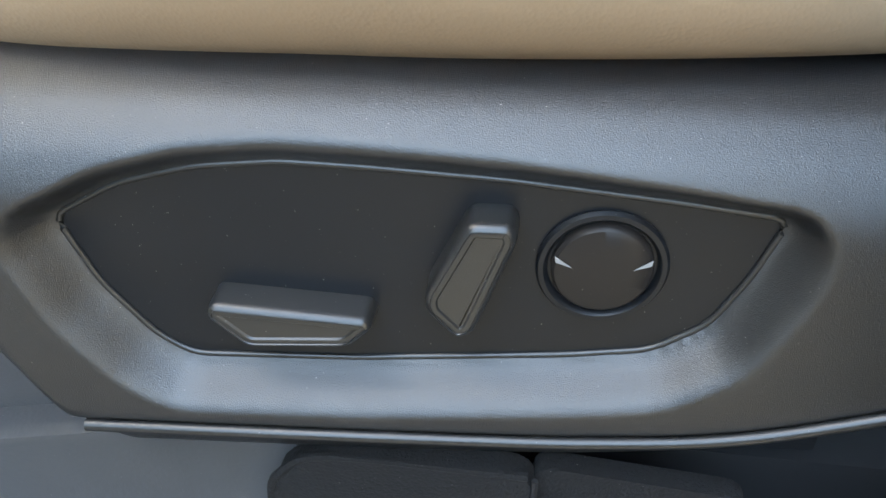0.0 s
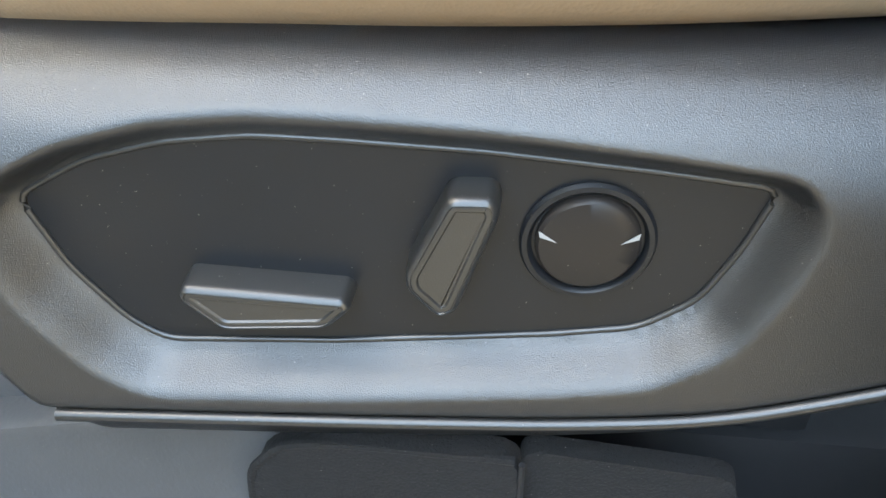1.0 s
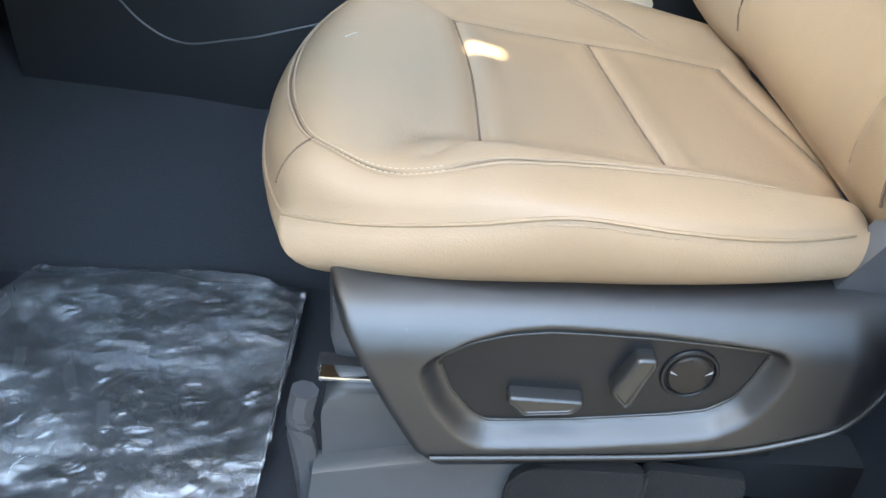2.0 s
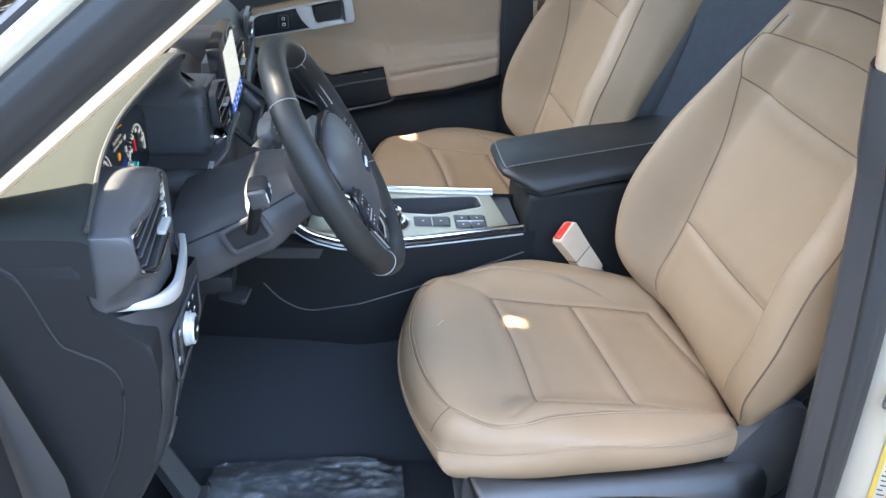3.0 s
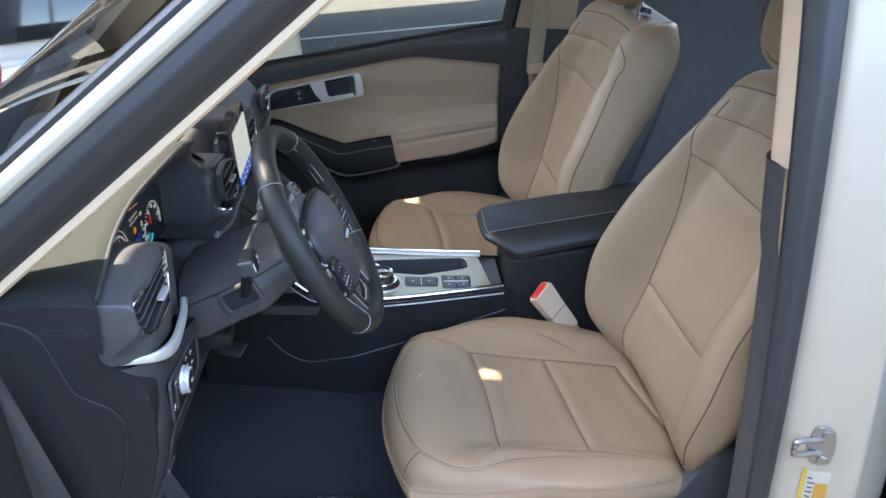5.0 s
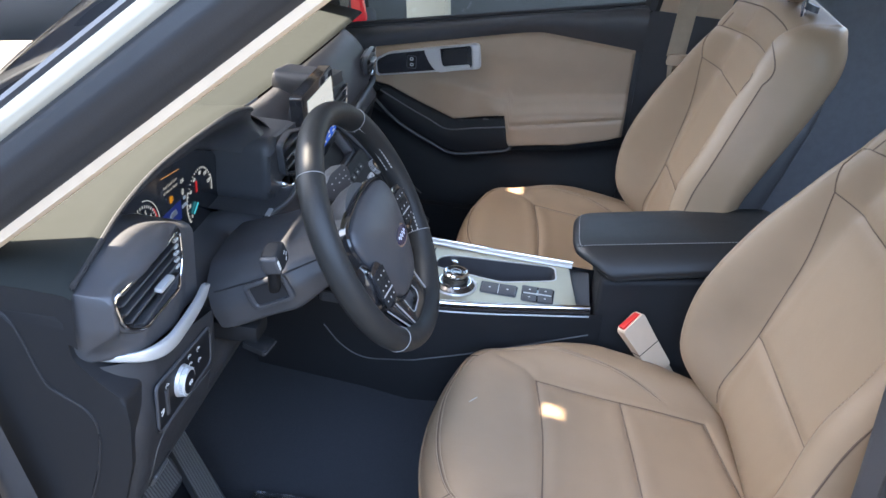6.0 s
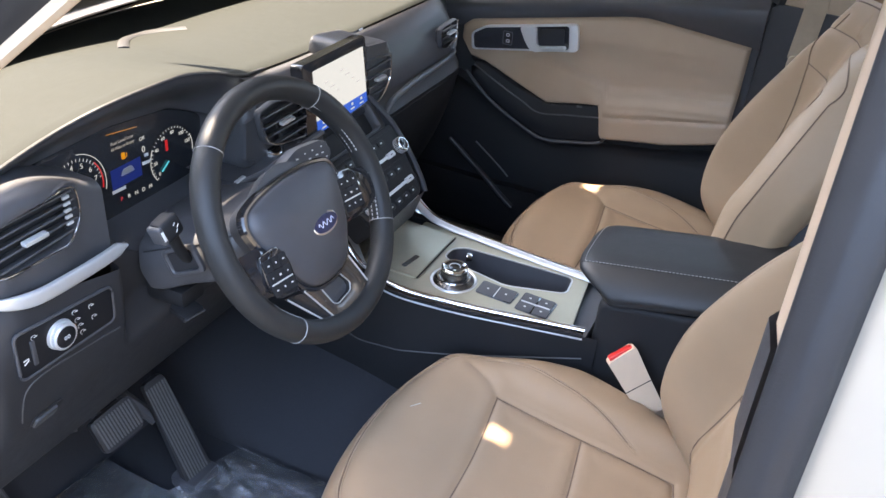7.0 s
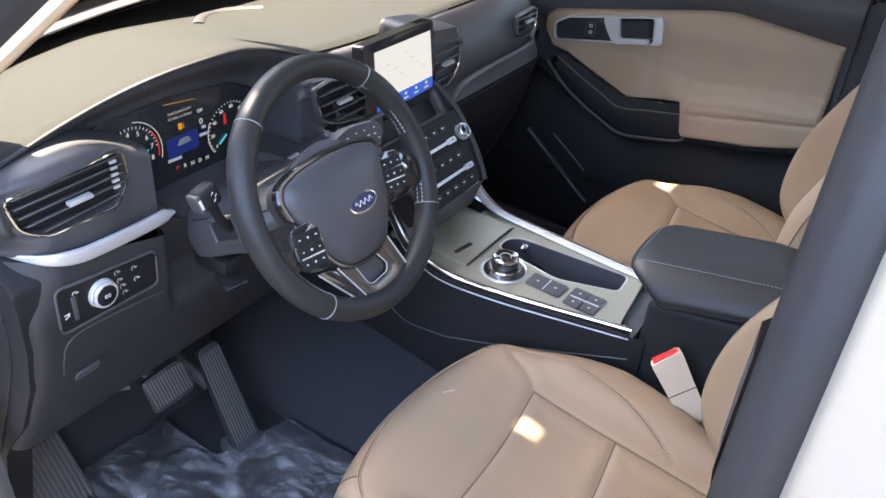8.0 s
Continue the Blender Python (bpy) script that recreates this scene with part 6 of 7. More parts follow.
def cover(a, b):
    """Domed airbag cover, shield-shaped, with a crisp rolled edge."""
    p = HUB_LINE[round(b * len(HUB_LINE)) % len(HUB_LINE)]
    k = 1 - (1 - a) ** 1.6
    return HUB @ Vector((p.x * k, p.y * k - 0.004 * (1 - k), 0.010 + 0.016 * (1 - k ** 2.4) + 0.008 * math.sqrt(max(0.0, 1 - k ** 8))))


NL = len(HUB_LINE)
part("airbag_cover", grid(cover, 28, NL, wrap_v=True), PLASTIC, wheel, "black padded airbag cover", smooth=60)
part("hub_shell", grid(lambda a, b: Vector(cover(1, b)) + WM.to_3x3() @ Vector((0, 0, -0.035 * a)), 4, NL, wrap_v=True), PLASTIC, wheel)
part("cover_surround", frame_plate([p * 1.085 + Vector((0, 0.001)) for p in HUB_LINE], [p * 1.004 for p in HUB_LINE], 0.012, facing(HUB, -0.002)), GLOSS, wheel, "glossy black surround of the cover")
part("hub_back", lathe([(0, -0.06), (0.05, -0.06), (0.075, -0.02), (0.08, 0.0), (0, 0.0)], 36, HUB), PLASTIC, wheel)
ell = lambda w, h, n=40: [Vector((w * math.cos(2 * math.pi * k / n), h * math.sin(2 * math.pi * k / n))) for k in range(n)]
EM = HUB @ Matrix.Translation((0.010, -0.016, 0.0305))
bd = part("badge", plate(ell(0.0285, 0.0140), 0.003, EM, 0.001), CHROME, wheel, "oval blue badge with chrome edge")
part("badge_field", plate(ell(0.0255, 0.0112), 0.0008, EM @ Matrix.Translation((0, 0, 0.003)), 0), BADGE_BLUE, bd)
part("badge_scroll", tube([EM @ Vector((-0.017 + 0.034 * k / 30, 0.0035 * math.sin(k * 0.75), 0.004)) for k in range(31)], 0.0006, 5), SATIN, bd)
for sgn in (-1, 1):
    def spoke(a, b, sgn=sgn):
        x = 0.070 + (0.094 + 0.014 * sgn) * a
        z = 0.006 + 0.012 * math.sin(math.pi * a)
        return HUB @ Vector((sgn * x, -0.020 + sgn * 0.012 * (1 - a) + (0.038 - 0.010 * a) * (1 - 2 * b), z - 0.008 * abs(2 * b - 1) ** 3))
    sp = part("spoke", grid(spoke, 10, 12), GLOSS, wheel, "black side spoke with buttons")
    BM = HUB @ Matrix.Translation((sgn * 0.097, -0.020 + sgn * 0.015, 0.0215)) @ Matrix.Rotation(radians(-6), 4, "Z")
    part("button_pod", plate(rounded([(-0.024, -0.034), (0.014, -0.030), (0.026, -0.006), (0.022, 0.030), (-0.014, 0.034), (-0.026, 0.010)] if sgn > 0 else
                                     [(-0.014, -0.030), (0.024, -0.034), (0.026, 0.010), (0.014, 0.034), (-0.022, 0.030), (-0.026, -0.006)], 0.008), 0.004, facing(BM, -0.004), 0.0015), GLOSS, sp)
    for r in range(3):
        for c in range(3):
            k = part("button", plate(rect(0.0139, 0.0158, 0.0015), 0.0022, BM @ Matrix.Translation((-0.0145 + 0.0145 * c, -0.018 + 0.0165 * r, 0)), 0.0005), END, sp)
            part("symbol", plate(rect(0.0036 - 0.0012 * ((r + c) % 2), 0.0018 + 0.0010 * (c % 2), 0.0006), 0.0004, BM @ Matrix.Translation((-0.0145 + 0.0145 * c, -0.018 + 0.0165 * r, 0.0023)), 0), ICON, k)
    part("button_divider", tube([BM @ Vector((-0.02, -0.0095, 0.002)), BM @ Vector((0.02, -0.0095, 0.002))], 0.0012, 6), SATIN, sp)
low_o = rounded([(-0.070, -0.088), (0.033, -0.078), (0.056, -0.152), (0.046, -0.166), (-0.022, -0.168), (-0.034, -0.160)], 0.006, 4)
low_i = rounded([(-0.042, -0.100), (0.000, -0.095), (0.018, -0.126), (0.012, -0.136), (-0.022, -0.139), (-0.030, -0.134)], 0.004, 4)
part("lower_spoke", frame_plate(low_o, low_i, 0.010, facing(WM, -0.005)), BLACK_CHROME, wheel, "dark chrome lower spoke")
part("lower_spoke_inlay", plate(low_i, 0.006, facing(WM, -0.010), 0.002), PLASTIC, wheel)
part("inlay_edge", tube([WM @ Vector((p[0], p[1], 0.0035)) for p in low_i], 0.0009, 5, True), SATIN, wheel)
for edge in (((0.034, -0.080), (0.057, -0.152), (0.047, -0.1655), (-0.022, -0.1675)), ((-0.071, -0.092), (-0.035, -0.160)), ((-0.105, -0.086), (-0.057, -0.148))):
    part("spoke_edge", tube([WM @ Vector((*p, 0.0035)) for p in edge], 0.0013, 6), SATIN, wheel)
part("left_blade", plate(rounded([(-0.104, -0.084), (-0.074, -0.092), (-0.037, -0.160), (-0.056, -0.150)], 0.004), 0.006, facing(WM, -0.004), 0.002), GLOSS, wheel, "glossy black lower blade")

# ---- centre console ----
con = thing("center_console", (0.20, MID, 0.43), "black centre console with champagne metal top plate", "console")


def console_side(a, b, sgn=-1):
    x = -0.30 + 0.66 * a
    rail = piecewise(x, [(-0.30, 0.268), (-0.08, 0.250), (0.02, 0.2375), (0.12, 0.249), (0.24, 0.272), (0.36, 0.296)]) if sgn < 0 else piecewise(x, [(-0.30, 0.500), (-0.02, 0.490), (0.36, 0.462)])
    return (x, rail - sgn * (0.040 * (b ** 2) - 0.006 * math.sin(math.pi * b)), 0.832 - 0.405 * b)


for sgn in (-1, 1):
    part("side_panel", grid(lambda a, b: console_side(a, b, sgn), 20, 16), END, con, smooth=60)
line = spline([(-0.160, 0.232, 0.760), (-0.125, 0.228, 0.722), (-0.080, 0.226, 0.702), (-0.02, 0.228, 0.712), (0.115, 0.232, 0.745), (0.34, 0.244, 0.800)], 50)
part("side_seam", tube([Vector(console_side((p.x + 0.30) / 0.66, (0.844 - p.z) / 0.405)) + Vector((0, -0.0004, 0)) for p in line], 0.0014, 6), GREY_PLASTIC, con)
top_poly = rounded([(-0.060, 0.251), (0.02, 0.248), (0.12, 0.259), (0.24, 0.282), (0.312, 0.296), (0.292, 0.458), (-0.060, 0.482)], 0.006, 4)
TOPM = Matrix.Translation((0, 0, 0.826))
cup = rounded([(0.030, 0.384), (0.032, 0.419), (0.053, 0.436), (0.264, 0.446), (0.269, 0.392), (0.165, 0.358), (0.061, 0.376)], 0.014, 5)
wide = [p + (p - Vector((0.15, 0.405))).normalized() * 0.003 for p in cup]
part("base", holed_plate(rounded([(-0.17, 0.250), (0.02, 0.243), (0.12, 0.254), (0.24, 0.277), (0.338, 0.297), (0.335, 0.466), (-0.17, 0.490)], 0.008), wide, 0.02, Matrix.Translation((0, 0, 0.804))), PLASTIC, con)
part("top_plate", holed_plate(top_poly, cup, 0.010, TOPM), BRUSHED, con, "champagne metal top plate")
part("front_lid", plate(rounded([(-0.150, 0.285), (0.018, 0.290), (0.018, 0.455), (-0.150, 0.460)], 0.008), 0.006, Matrix.Translation((0, 0, 0.8345)), 0.002), BRUSHED, con)
part("lid_gap", box((0.002, 0.165, 0.0012), Matrix.Translation((0.020, 0.372, 0.8385)), 0), DARK, con)
part("lid_slot", plate(rect(0.010, 0.046, 0.003), 0.0012, Matrix.Translation((-0.014, 0.330, 0.8405)) @ Matrix.Rotation(radians(-8), 4, "Z"), 0), CHROME, con)
part("cup_holder", frame_plate(wide, cup, 0.002, Matrix.Translation((0, 0, 0.8350))), SATIN, con)
well = part("cup_well", grid(lambda a, b: Vector((*(cup[round(b * len(cup)) % len(cup)] * (1 - 0.06 * a) + Vector((0.15, 0.405)) * 0.06 * a), 0.834 - 0.064 * a)), 8, len(cup), wrap_v=True), PLASTIC, con, "dark cup holder well", smooth=50)
part("well_floor", plate(cup, 0.004, Matrix.Translation((0, 0, 0.768)), 0), DARK, well)
for x in (0.085, 0.205):
    part("cup_ring", tube([(x + 0.033 * math.cos(t), 0.408 + 0.026 * math.sin(t), 0.790) for t in (2 * math.pi * k / 40 for k in range(40))], 0.0025, 6, True), GLOSS, well)
part("holder_finger", box((0.012, 0.022, 0.010), Matrix.Translation((0.064, 0.425, 0.826)) @ Matrix.Rotation(radians(20), 4, "Z"), 0.003), CHROME, well)
near_rail = spline([(-0.135, 0.266, 0.915), (-0.085, 0.254, 0.866), (-0.035, 0.247, 0.847), (0.02, 0.2445, 0.8405), (0.12, 0.256, 0.840), (0.24, 0.279, 0.841), (0.335, 0.298, 0.842)], 60)
part("chrome_rail", tube(near_rail, 0.0052, 10, flat=0.9), CHROME, con, "chrome side rail")
part("rail_lip", tube([p + Vector((0, -0.0065, -0.0075)) for p in near_rail], 0.0050, 8), GLOSS, con)
part("rail_edge", tube([p + Vector((0, -0.0085, -0.014)) for p in near_rail], 0.0018, 8), SATIN, con)
far_rail = spline([(-0.170, 0.520, 0.935), (-0.115, 0.505, 0.885), (-0.070, 0.492, 0.855), (-0.02, 0.483, 0.842), (0.08, 0.475, 0.839), (0.20, 0.466, 0.838), (0.300, 0.460, 0.838)], 60)
part("chrome_rail", tube(far_rail, 0.0115, 12, flat=0.45, up=(0, 0, 1)), SATIN, con, "broad satin silver side rail")
part("rail_ridge", tube([p + Vector((0, 0.004, 0.0045)) for p in far_rail], 0.0022, 8), CHROME, con)
part("rail_lip", tube([p + Vector((0, 0.009, -0.009)) for p in far_rail], 0.006, 8), GLOSS, con)
for sgn, rail in ((-1, near_rail), (1, far_rail)):
    part("front_wing", grid(lambda a, b, rail=rail, sgn=sgn: rail[round(20 * (1 - a))] + Vector((0, -sgn * 0.055 * b * a, -0.002 - 0.010 * b - 0.012 * a * b)), 21, 8), SATIN, con, "satin silver wing at the front of the console")
SH = Matrix.Translation((0.078, 0.324, 0.8365))
kb = part("gear_knob", lathe([(0.0205, 0.024), (0.0232, 0.022), (0.0238, 0.010), (0.0275, 0.0095), (0.0285, 0.008), (0.034, 0.005), (0.0385, 0.0), (0, 0)], 48, SH), BLACK_CHROME, con, "round gear selector with chrome rings")
part("knob_ring", lathe([(0.0185, 0.0295), (0.0215, 0.0300), (0.0240, 0.0280), (0.0242, 0.0245), (0.0225, 0.0235)], 48, SH), CHROME, kb)
part("knob_top", lathe([(0, 0.0282), (0.0170, 0.0282), (0.0190, 0.0290)], 48, SH), GLOSS, kb)
part("knob_marks", tube([SH @ Vector((0.010 * math.cos(t), 0.010 * math.sin(t), 0.0286)) for t in (2 * math.pi * k / 24 for k in range(18))], 0.0006, 5), ICON, kb)
for k in range(40):
    part("knob_rib", box((0.0014, 0.0018, 0.0115), SH @ Matrix.Rotation(2 * math.pi * k / 40, 4, "Z") @ Matrix.Translation((0.0236, 0, 0.0165)), 0), BLACK_CHROME, kb)
part("skirt_ring", tube([SH @ Vector((0.0295 * math.cos(2 * math.pi * k / 48), 0.0295 * math.sin(2 * math.pi * k / 48), 0.0082)) for k in range(48)], 0.0014, 6, True), CHROME, kb)
part("knob_well", lathe([(0.0375, 0.0005), (0.041, 0.0020), (0.0435, -0.001)], 48, SH), SATIN, con)
for x0, x1, y0, y1, n in ((0.127, 0.196, 0.306, 0.346, 2), (0.206, 0.266, 0.296, 0.352, 4)):
    field = part("button_field", plate(rounded([(x0, y0 + 0.004), (x1, y0), (x1 + 0.002, y1), (x0, y1 + 0.004)], 0.005), 0.002, Matrix.Translation((0, 0, 0.8352)), 0.001), GLOSS, con)
    part("field_edge", tube([(p.x, p.y, 0.8368) for p in rounded([(x0, y0 + 0.004), (x1, y0), (x1 + 0.002, y1), (x0, y1 + 0.004)], 0.005)], 0.0008, 6, True), SATIN_DARK, field)
    for k in range(n):
        i, j = k % 2, k // 2
        w, h = (x1 - x0) / 2, (y1 - y0) / (n // 2)
        b = part("button", plate(rect(w - 0.003, h - 0.003, 0.003), 0.002, Matrix.Translation((x0 + w * (i + 0.5), y0 + 0.002 + h * (j + 0.5), 0.8370)), 0.0008), PLASTIC, field)
        part("symbol", plate(rect(0.004, 0.003, 0.001), 0.0003, Matrix.Translation((x0 + w * (i + 0.5), y0 + 0.002 + h * (j + 0.5), 0.8391)), 0), ICON, b)
part("divider", box((0.0016, 0.034, 0.002), Matrix.Translation((0.1615, 0.328, 0.8378)), 0.0004), SATIN, con)
part("divider", box((0.054, 0.0030, 0.003), Matrix.Translation((0.236, 0.3255, 0.8384)), 0.0006), SATIN, con)
bin_mesh = box((0.34, 0.205, 0.46), Matrix.Translation((0.515, 0.395, 0.662)), 0.014, 3)
for v in bin_mesh.verts:
    v.co.y += 0.018 * smoothstep(0.60, 0.90, v.co.z) - 0.02 * smoothstep(0.70, 0.45, v.co.z) * (1 if v.co.y < 0.4 else -1)
    v.co.z += (0.006 + 0.150 * (v.co.x - 0.345)) * smoothstep(0.70, 0.88, v.co.z)
part("bin", bin_mesh, END, con, "black storage bin")


LID_SECTION = [(-0.070, 0.004), (-0.040, 0.0075), (0.0, 0.0085), (0.040, 0.0075), (0.070, 0.004), (0.094, -0.006), (0.111, -0.020), (0.117, -0.034), (0.108, -0.043),
               (0.0, -0.044), (-0.103, -0.043), (-0.115, -0.034), (-0.109, -0.020), (-0.092, -0.006)]
LID_LOOP = spline([(*LID_SECTION[k % 14], 0) for k in range(15)], 85)[:84]


def lid_point(a, k):
    """Padded armrest lid: flat top, broad sloping flanks, an undercut nose; it rises to the rear."""
    p = LID_LOOP[k % 84]
    low = max(0.0, -p.y) / 0.044
    nose = roll_off(a * 0.38, 0.030)
    x = 0.288 + 0.036 * low + 0.040 * (abs(p.x) / 0.117) ** 4 * (1 - a) ** 4 + (0.372 - 0.036 * low) * a
    z = 0.938 + 0.058 * a - 0.010 * nose * (1 - low)
    tail = 1 - 0.25 * roll_off((1 - a) * 0.38, 0.05)
    return Vector((x, 0.416 + 0.014 * a + p.x * (1 - 0.10 * nose) * tail, z + p.y * (1 - 0.25 * nose)))


LID_STEPS = [0, 0.004, 0.012, 0.025, 0.045, 0.07, 0.10, 0.15, 0.22, 0.32, 0.44, 0.56, 0.68, 0.80, 0.88, 0.94, 0.975, 1.0]
lm = grid(lambda a, b: lid_point(LID_STEPS[round(a * 17)], round(b * 84)), 18, 84, wrap_v=True)
lm.verts.ensure_lookup_table()
lm.faces.new([lm.verts[j] for j in range(84)])
lm.faces.new([lm.verts[17 * 84 + j] for j in range(83, -1, -1)])
ar = part("armrest_lid", lm, ARM_LEATHER, con, "black padded armrest lid", smooth=50)
near_edge = [lid_point(0.03 + 0.95 * k / 60, 0) + Vector((0, 0, 0.0008)) for k in range(61)]
front_edge = [lid_point(0.03, k) + Vector((-0.0004, 0, 0.0008)) for k in range(24, -1, -1)]
part("stitching", dashes(front_edge + near_edge[1:], 0.004, 0.002, 0.0007), GREY_THREAD, ar)
part("lid_crease", tube([lid_point(0.015 + 0.96 * k / 60, 1) + Vector((0, -0.0035, -0.0006)) for k in range(61)], 0.0008, 5), DARK, ar)

# ---- belt buckle ----
bk = thing("seat_belt_buckle", (0.50, 0.262, 0.70), "beige belt buckle with red release button", "belt buckle")
ax = Vector((-0.10, 0, 0.135)).normalized()
BKM = basis((0.505, 0.262, 0.715), ax, (0.72, 0.60, 0.53))
part("stalk", box((0.16, 0.042, 0.012), BKM @ Matrix.Translation((0.06, 0, 0)), 0.004), BELT, bk)
part("housing", plate(rounded([(0.050, -0.021), (0.115, -0.023), (0.164, -0.026), (0.168, 0.026), (0.115, 0.023), (0.050, 0.021)], 0.006), 0.027, BKM @ Matrix.Translation((0, 0, -0.013)), 0.005, 3), BEIGE, bk)
part("housing_joint", box((0.0016, 0.0470, 0.0275), BKM @ Matrix.Translation((0.105, 0, 0.0005)), 0), DARK, bk)
part("release_button", box((0.010, 0.042, 0.017), BKM @ Matrix.Translation((0.1645, 0, 0.0005)), 0.003), RED, bk, "red release button")

# ---- pedals, mat and film ----
brake = thing("brake_pedal", (-0.34, -0.11, 0.60), "ribbed black rubber brake pedal on a steel arm", "pedal")
BPM = basis((-0.337, -0.112, 0.642), (0.1, 1, 0.1), (-0.45, 0.05, 0.89)) @ Matrix.Diagonal((0.84, 0.90, 1, 1))
part("pad", plate(rounded([(-0.052, -0.036), (0.046, -0.036), (0.052, 0.010), (0.046, 0.036), (-0.050, 0.034)], 0.012), 0.012, BPM, 0.004), RUBBER, brake)
for k in range(13):
    part("rib", box((0.0032, 0.056, 0.003), BPM @ Matrix.Translation((-0.042 + 0.007 * k, 0, 0.013)), 0.001), PEDAL, brake)
part("arm", tube(spline([(-0.345, -0.125, 0.640), (-0.40, -0.13, 0.72), (-0.45, -0.13, 0.88)], 12), 0.011, 8, flat=0.4), PLASTIC, brake)
part("bracket", tube([(-0.372, -0.160, 0.652), (-0.384, -0.185, 0.656)], 0.0042, 8), SATIN_DARK, brake)
acc = thing("accelerator_pedal", (-0.30, 0.0, 0.43), "tall ribbed black accelerator pedal on the floor", "pedal")
APM = basis((-0.325, 0.002, 0.540), (0.10, 1, 0.06), (-0.40, -0.12, 0.91))
part("pad", plate(rounded([(-0.030, -0.115), (0.032, -0.115), (0.024, 0.112), (-0.020, 0.112)], 0.010), 0.014, APM, 0.004), RUBBER, acc)
for k in range(8):
    part("rib", box((0.003, 0.20, 0.003), APM @ Matrix.Translation((-0.021 + 0.0062 * k, 0, 0.015)), 0.001), PEDAL, acc)
part("hinge", box((0.06, 0.07, 0.03), Matrix.Translation((-0.285, 0.005, 0.438)), 0.008), PLASTIC, acc)
part("arm", tube([(-0.35, -0.01, 0.56), (-0.42, -0.02, 0.60), (-0.50, -0.02, 0.66)], 0.012, 8), PLASTIC, acc)
rest = thing("footrest", (-0.45, -0.30, 0.43), "ribbed black plastic footrest beside the pedals", "footrest")
FRM = basis((-0.455, -0.300, 0.50), (0, 1, 0), (-0.55, 0, 0.83))
part("pad", plate(rounded([(-0.05, -0.12), (0.05, -0.12), (0.045, 0.10), (-0.045, 0.10)], 0.01), 0.02, FRM, 0.004), PLASTIC, rest)
for k in range(10):
    part("rib", box((0.0035, 0.19, 0.004), FRM @ Matrix.Translation((-0.04 + 0.009 * k, -0.01, 0.021)), 0.001), PEDAL, rest)

MATP = rounded([(0.085, 0.060), (0.090, -0.335), (-0.36, -0.335), (-0.47, -0.20), (-0.46, -0.10), (-0.335, -0.080), (-0.262, -0.055), (-0.245, 0.045), (-0.275, 0.075), (-0.10, 0.110)], 0.02, 4)
mat = thing("floor_mat", (-0.15, -0.12, 0.43), "black floor mat under crumpled clear plastic film", "floor mat")
part("pile", plate(MATP, 0.010, Matrix.Translation((0, 0, 0.429)), 0.003), MAT_RUBBER, mat)


def film(a, b):
    x, y = -0.455 + 0.55 * a, -0.335 + 0.435 * b
    lim = 0.105 - 0.04 * smoothstep(0.0, 0.09, x) - (0.16 * smoothstep(-0.24, -0.30, x))
    y = min(y, lim)
    n = noise.noise(Vector((x * 9, y * 14, 0.3))) * 0.007 + abs(noise.noise(Vector((x * 24, y * 40, 2.1)))) * 0.0075 + abs(noise.noise(Vector((x * 60, y * 75, 5.1)))) * 0.003
    return (x, y, 0.4425 + max(0.0, 0.004 + n) + 0.010 * smoothstep(0.075, 0.095, x) * (0.5 + noise.noise(Vector((0, y * 60, 1)))))


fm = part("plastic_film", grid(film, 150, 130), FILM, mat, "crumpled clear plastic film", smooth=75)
fm.visible_shadow = False
for k in range(26):
    x, y = -0.42 + 0.065 * (k % 8) + 0.012 * (k // 8), -0.29 + 0.10 * (k // 8) + 0.012 * ((k * 3) % 5)
    if x < 0.05 and y < 0.06 and not (x < -0.24 and y > -0.07):
        part("print_bar", plate(rect(0.042, 0.012, 0.002), 0.0006, Matrix.Translation((x, y, 0.4400)) @ Matrix.Rotation(radians(-80 + 7 * (k % 3)), 4, "Z"), 0), PRINT, mat)

# ---- under the driver's seat ----
trk = thing("seat_track_cover", (0.30, -0.28, 0.43), "scuffed grey plastic cover over the seat track", "track cover")
part("cover", plate(rounded([(0.160, 0.425), (0.335, 0.425), (0.335, 0.600), (0.170, 0.600), (0.158, 0.580)], 0.012), 0.05, facing(SIDE, 0.205), 0.006, 3), GREY_PLASTIC, trk)


def skirt(a, b):
    x = 0.152 + 0.185 * a
    top = 0.528 + 0.235 * (x - 0.167)
    t = max(0.0, (b - 0.12) / 0.88)
    return (x - 0.012 * t, -0.250 - 0.024 * math.sin(min(1.0, b / 0.12) * math.pi / 2) - 0.030 * t ** 1.5, top - 0.004 * min(1.0, b / 0.12) ** 3 - (top - 0.43) * t)


part("skirt", grid(skirt, 30, 40), GREY_PLASTIC, trk, smooth=35)
part("front_post", tube(spline([(0.145, -0.250, 0.596), (0.140, -0.252, 0.56), (0.146, -0.255, 0.50), (0.150, -0.258, 0.44)], 16), 0.012, 8), PLASTIC, trk)
part("clip", box((0.050, 0.016, 0.006), Matrix.Translation((0.180, -0.236, 0.603)), 0.002), CHROME, trk, "bright metal clip")
part("clip_slot", box((0.060, 0.020, 0.006), Matrix.Translation((0.182, -0.222, 0.602)), 0.002), DARK, trk)
flap = thing("carpet_flap", (0.37, -0.30, 0.43), "loose black carpet flap below the seat", "carpet")
FLAP = rounded([(0.312, 0.425), (0.430, 0.425), (0.430, 0.560), (0.345, 0.560), (0.318, 0.545)], 0.016)
FLM = basis((0, -0.276, 0), (1, 0, 0), (0, 0, 1))
part("cloth", plate(FLAP, 0.012, FLM, 0.004), FELT, flap)
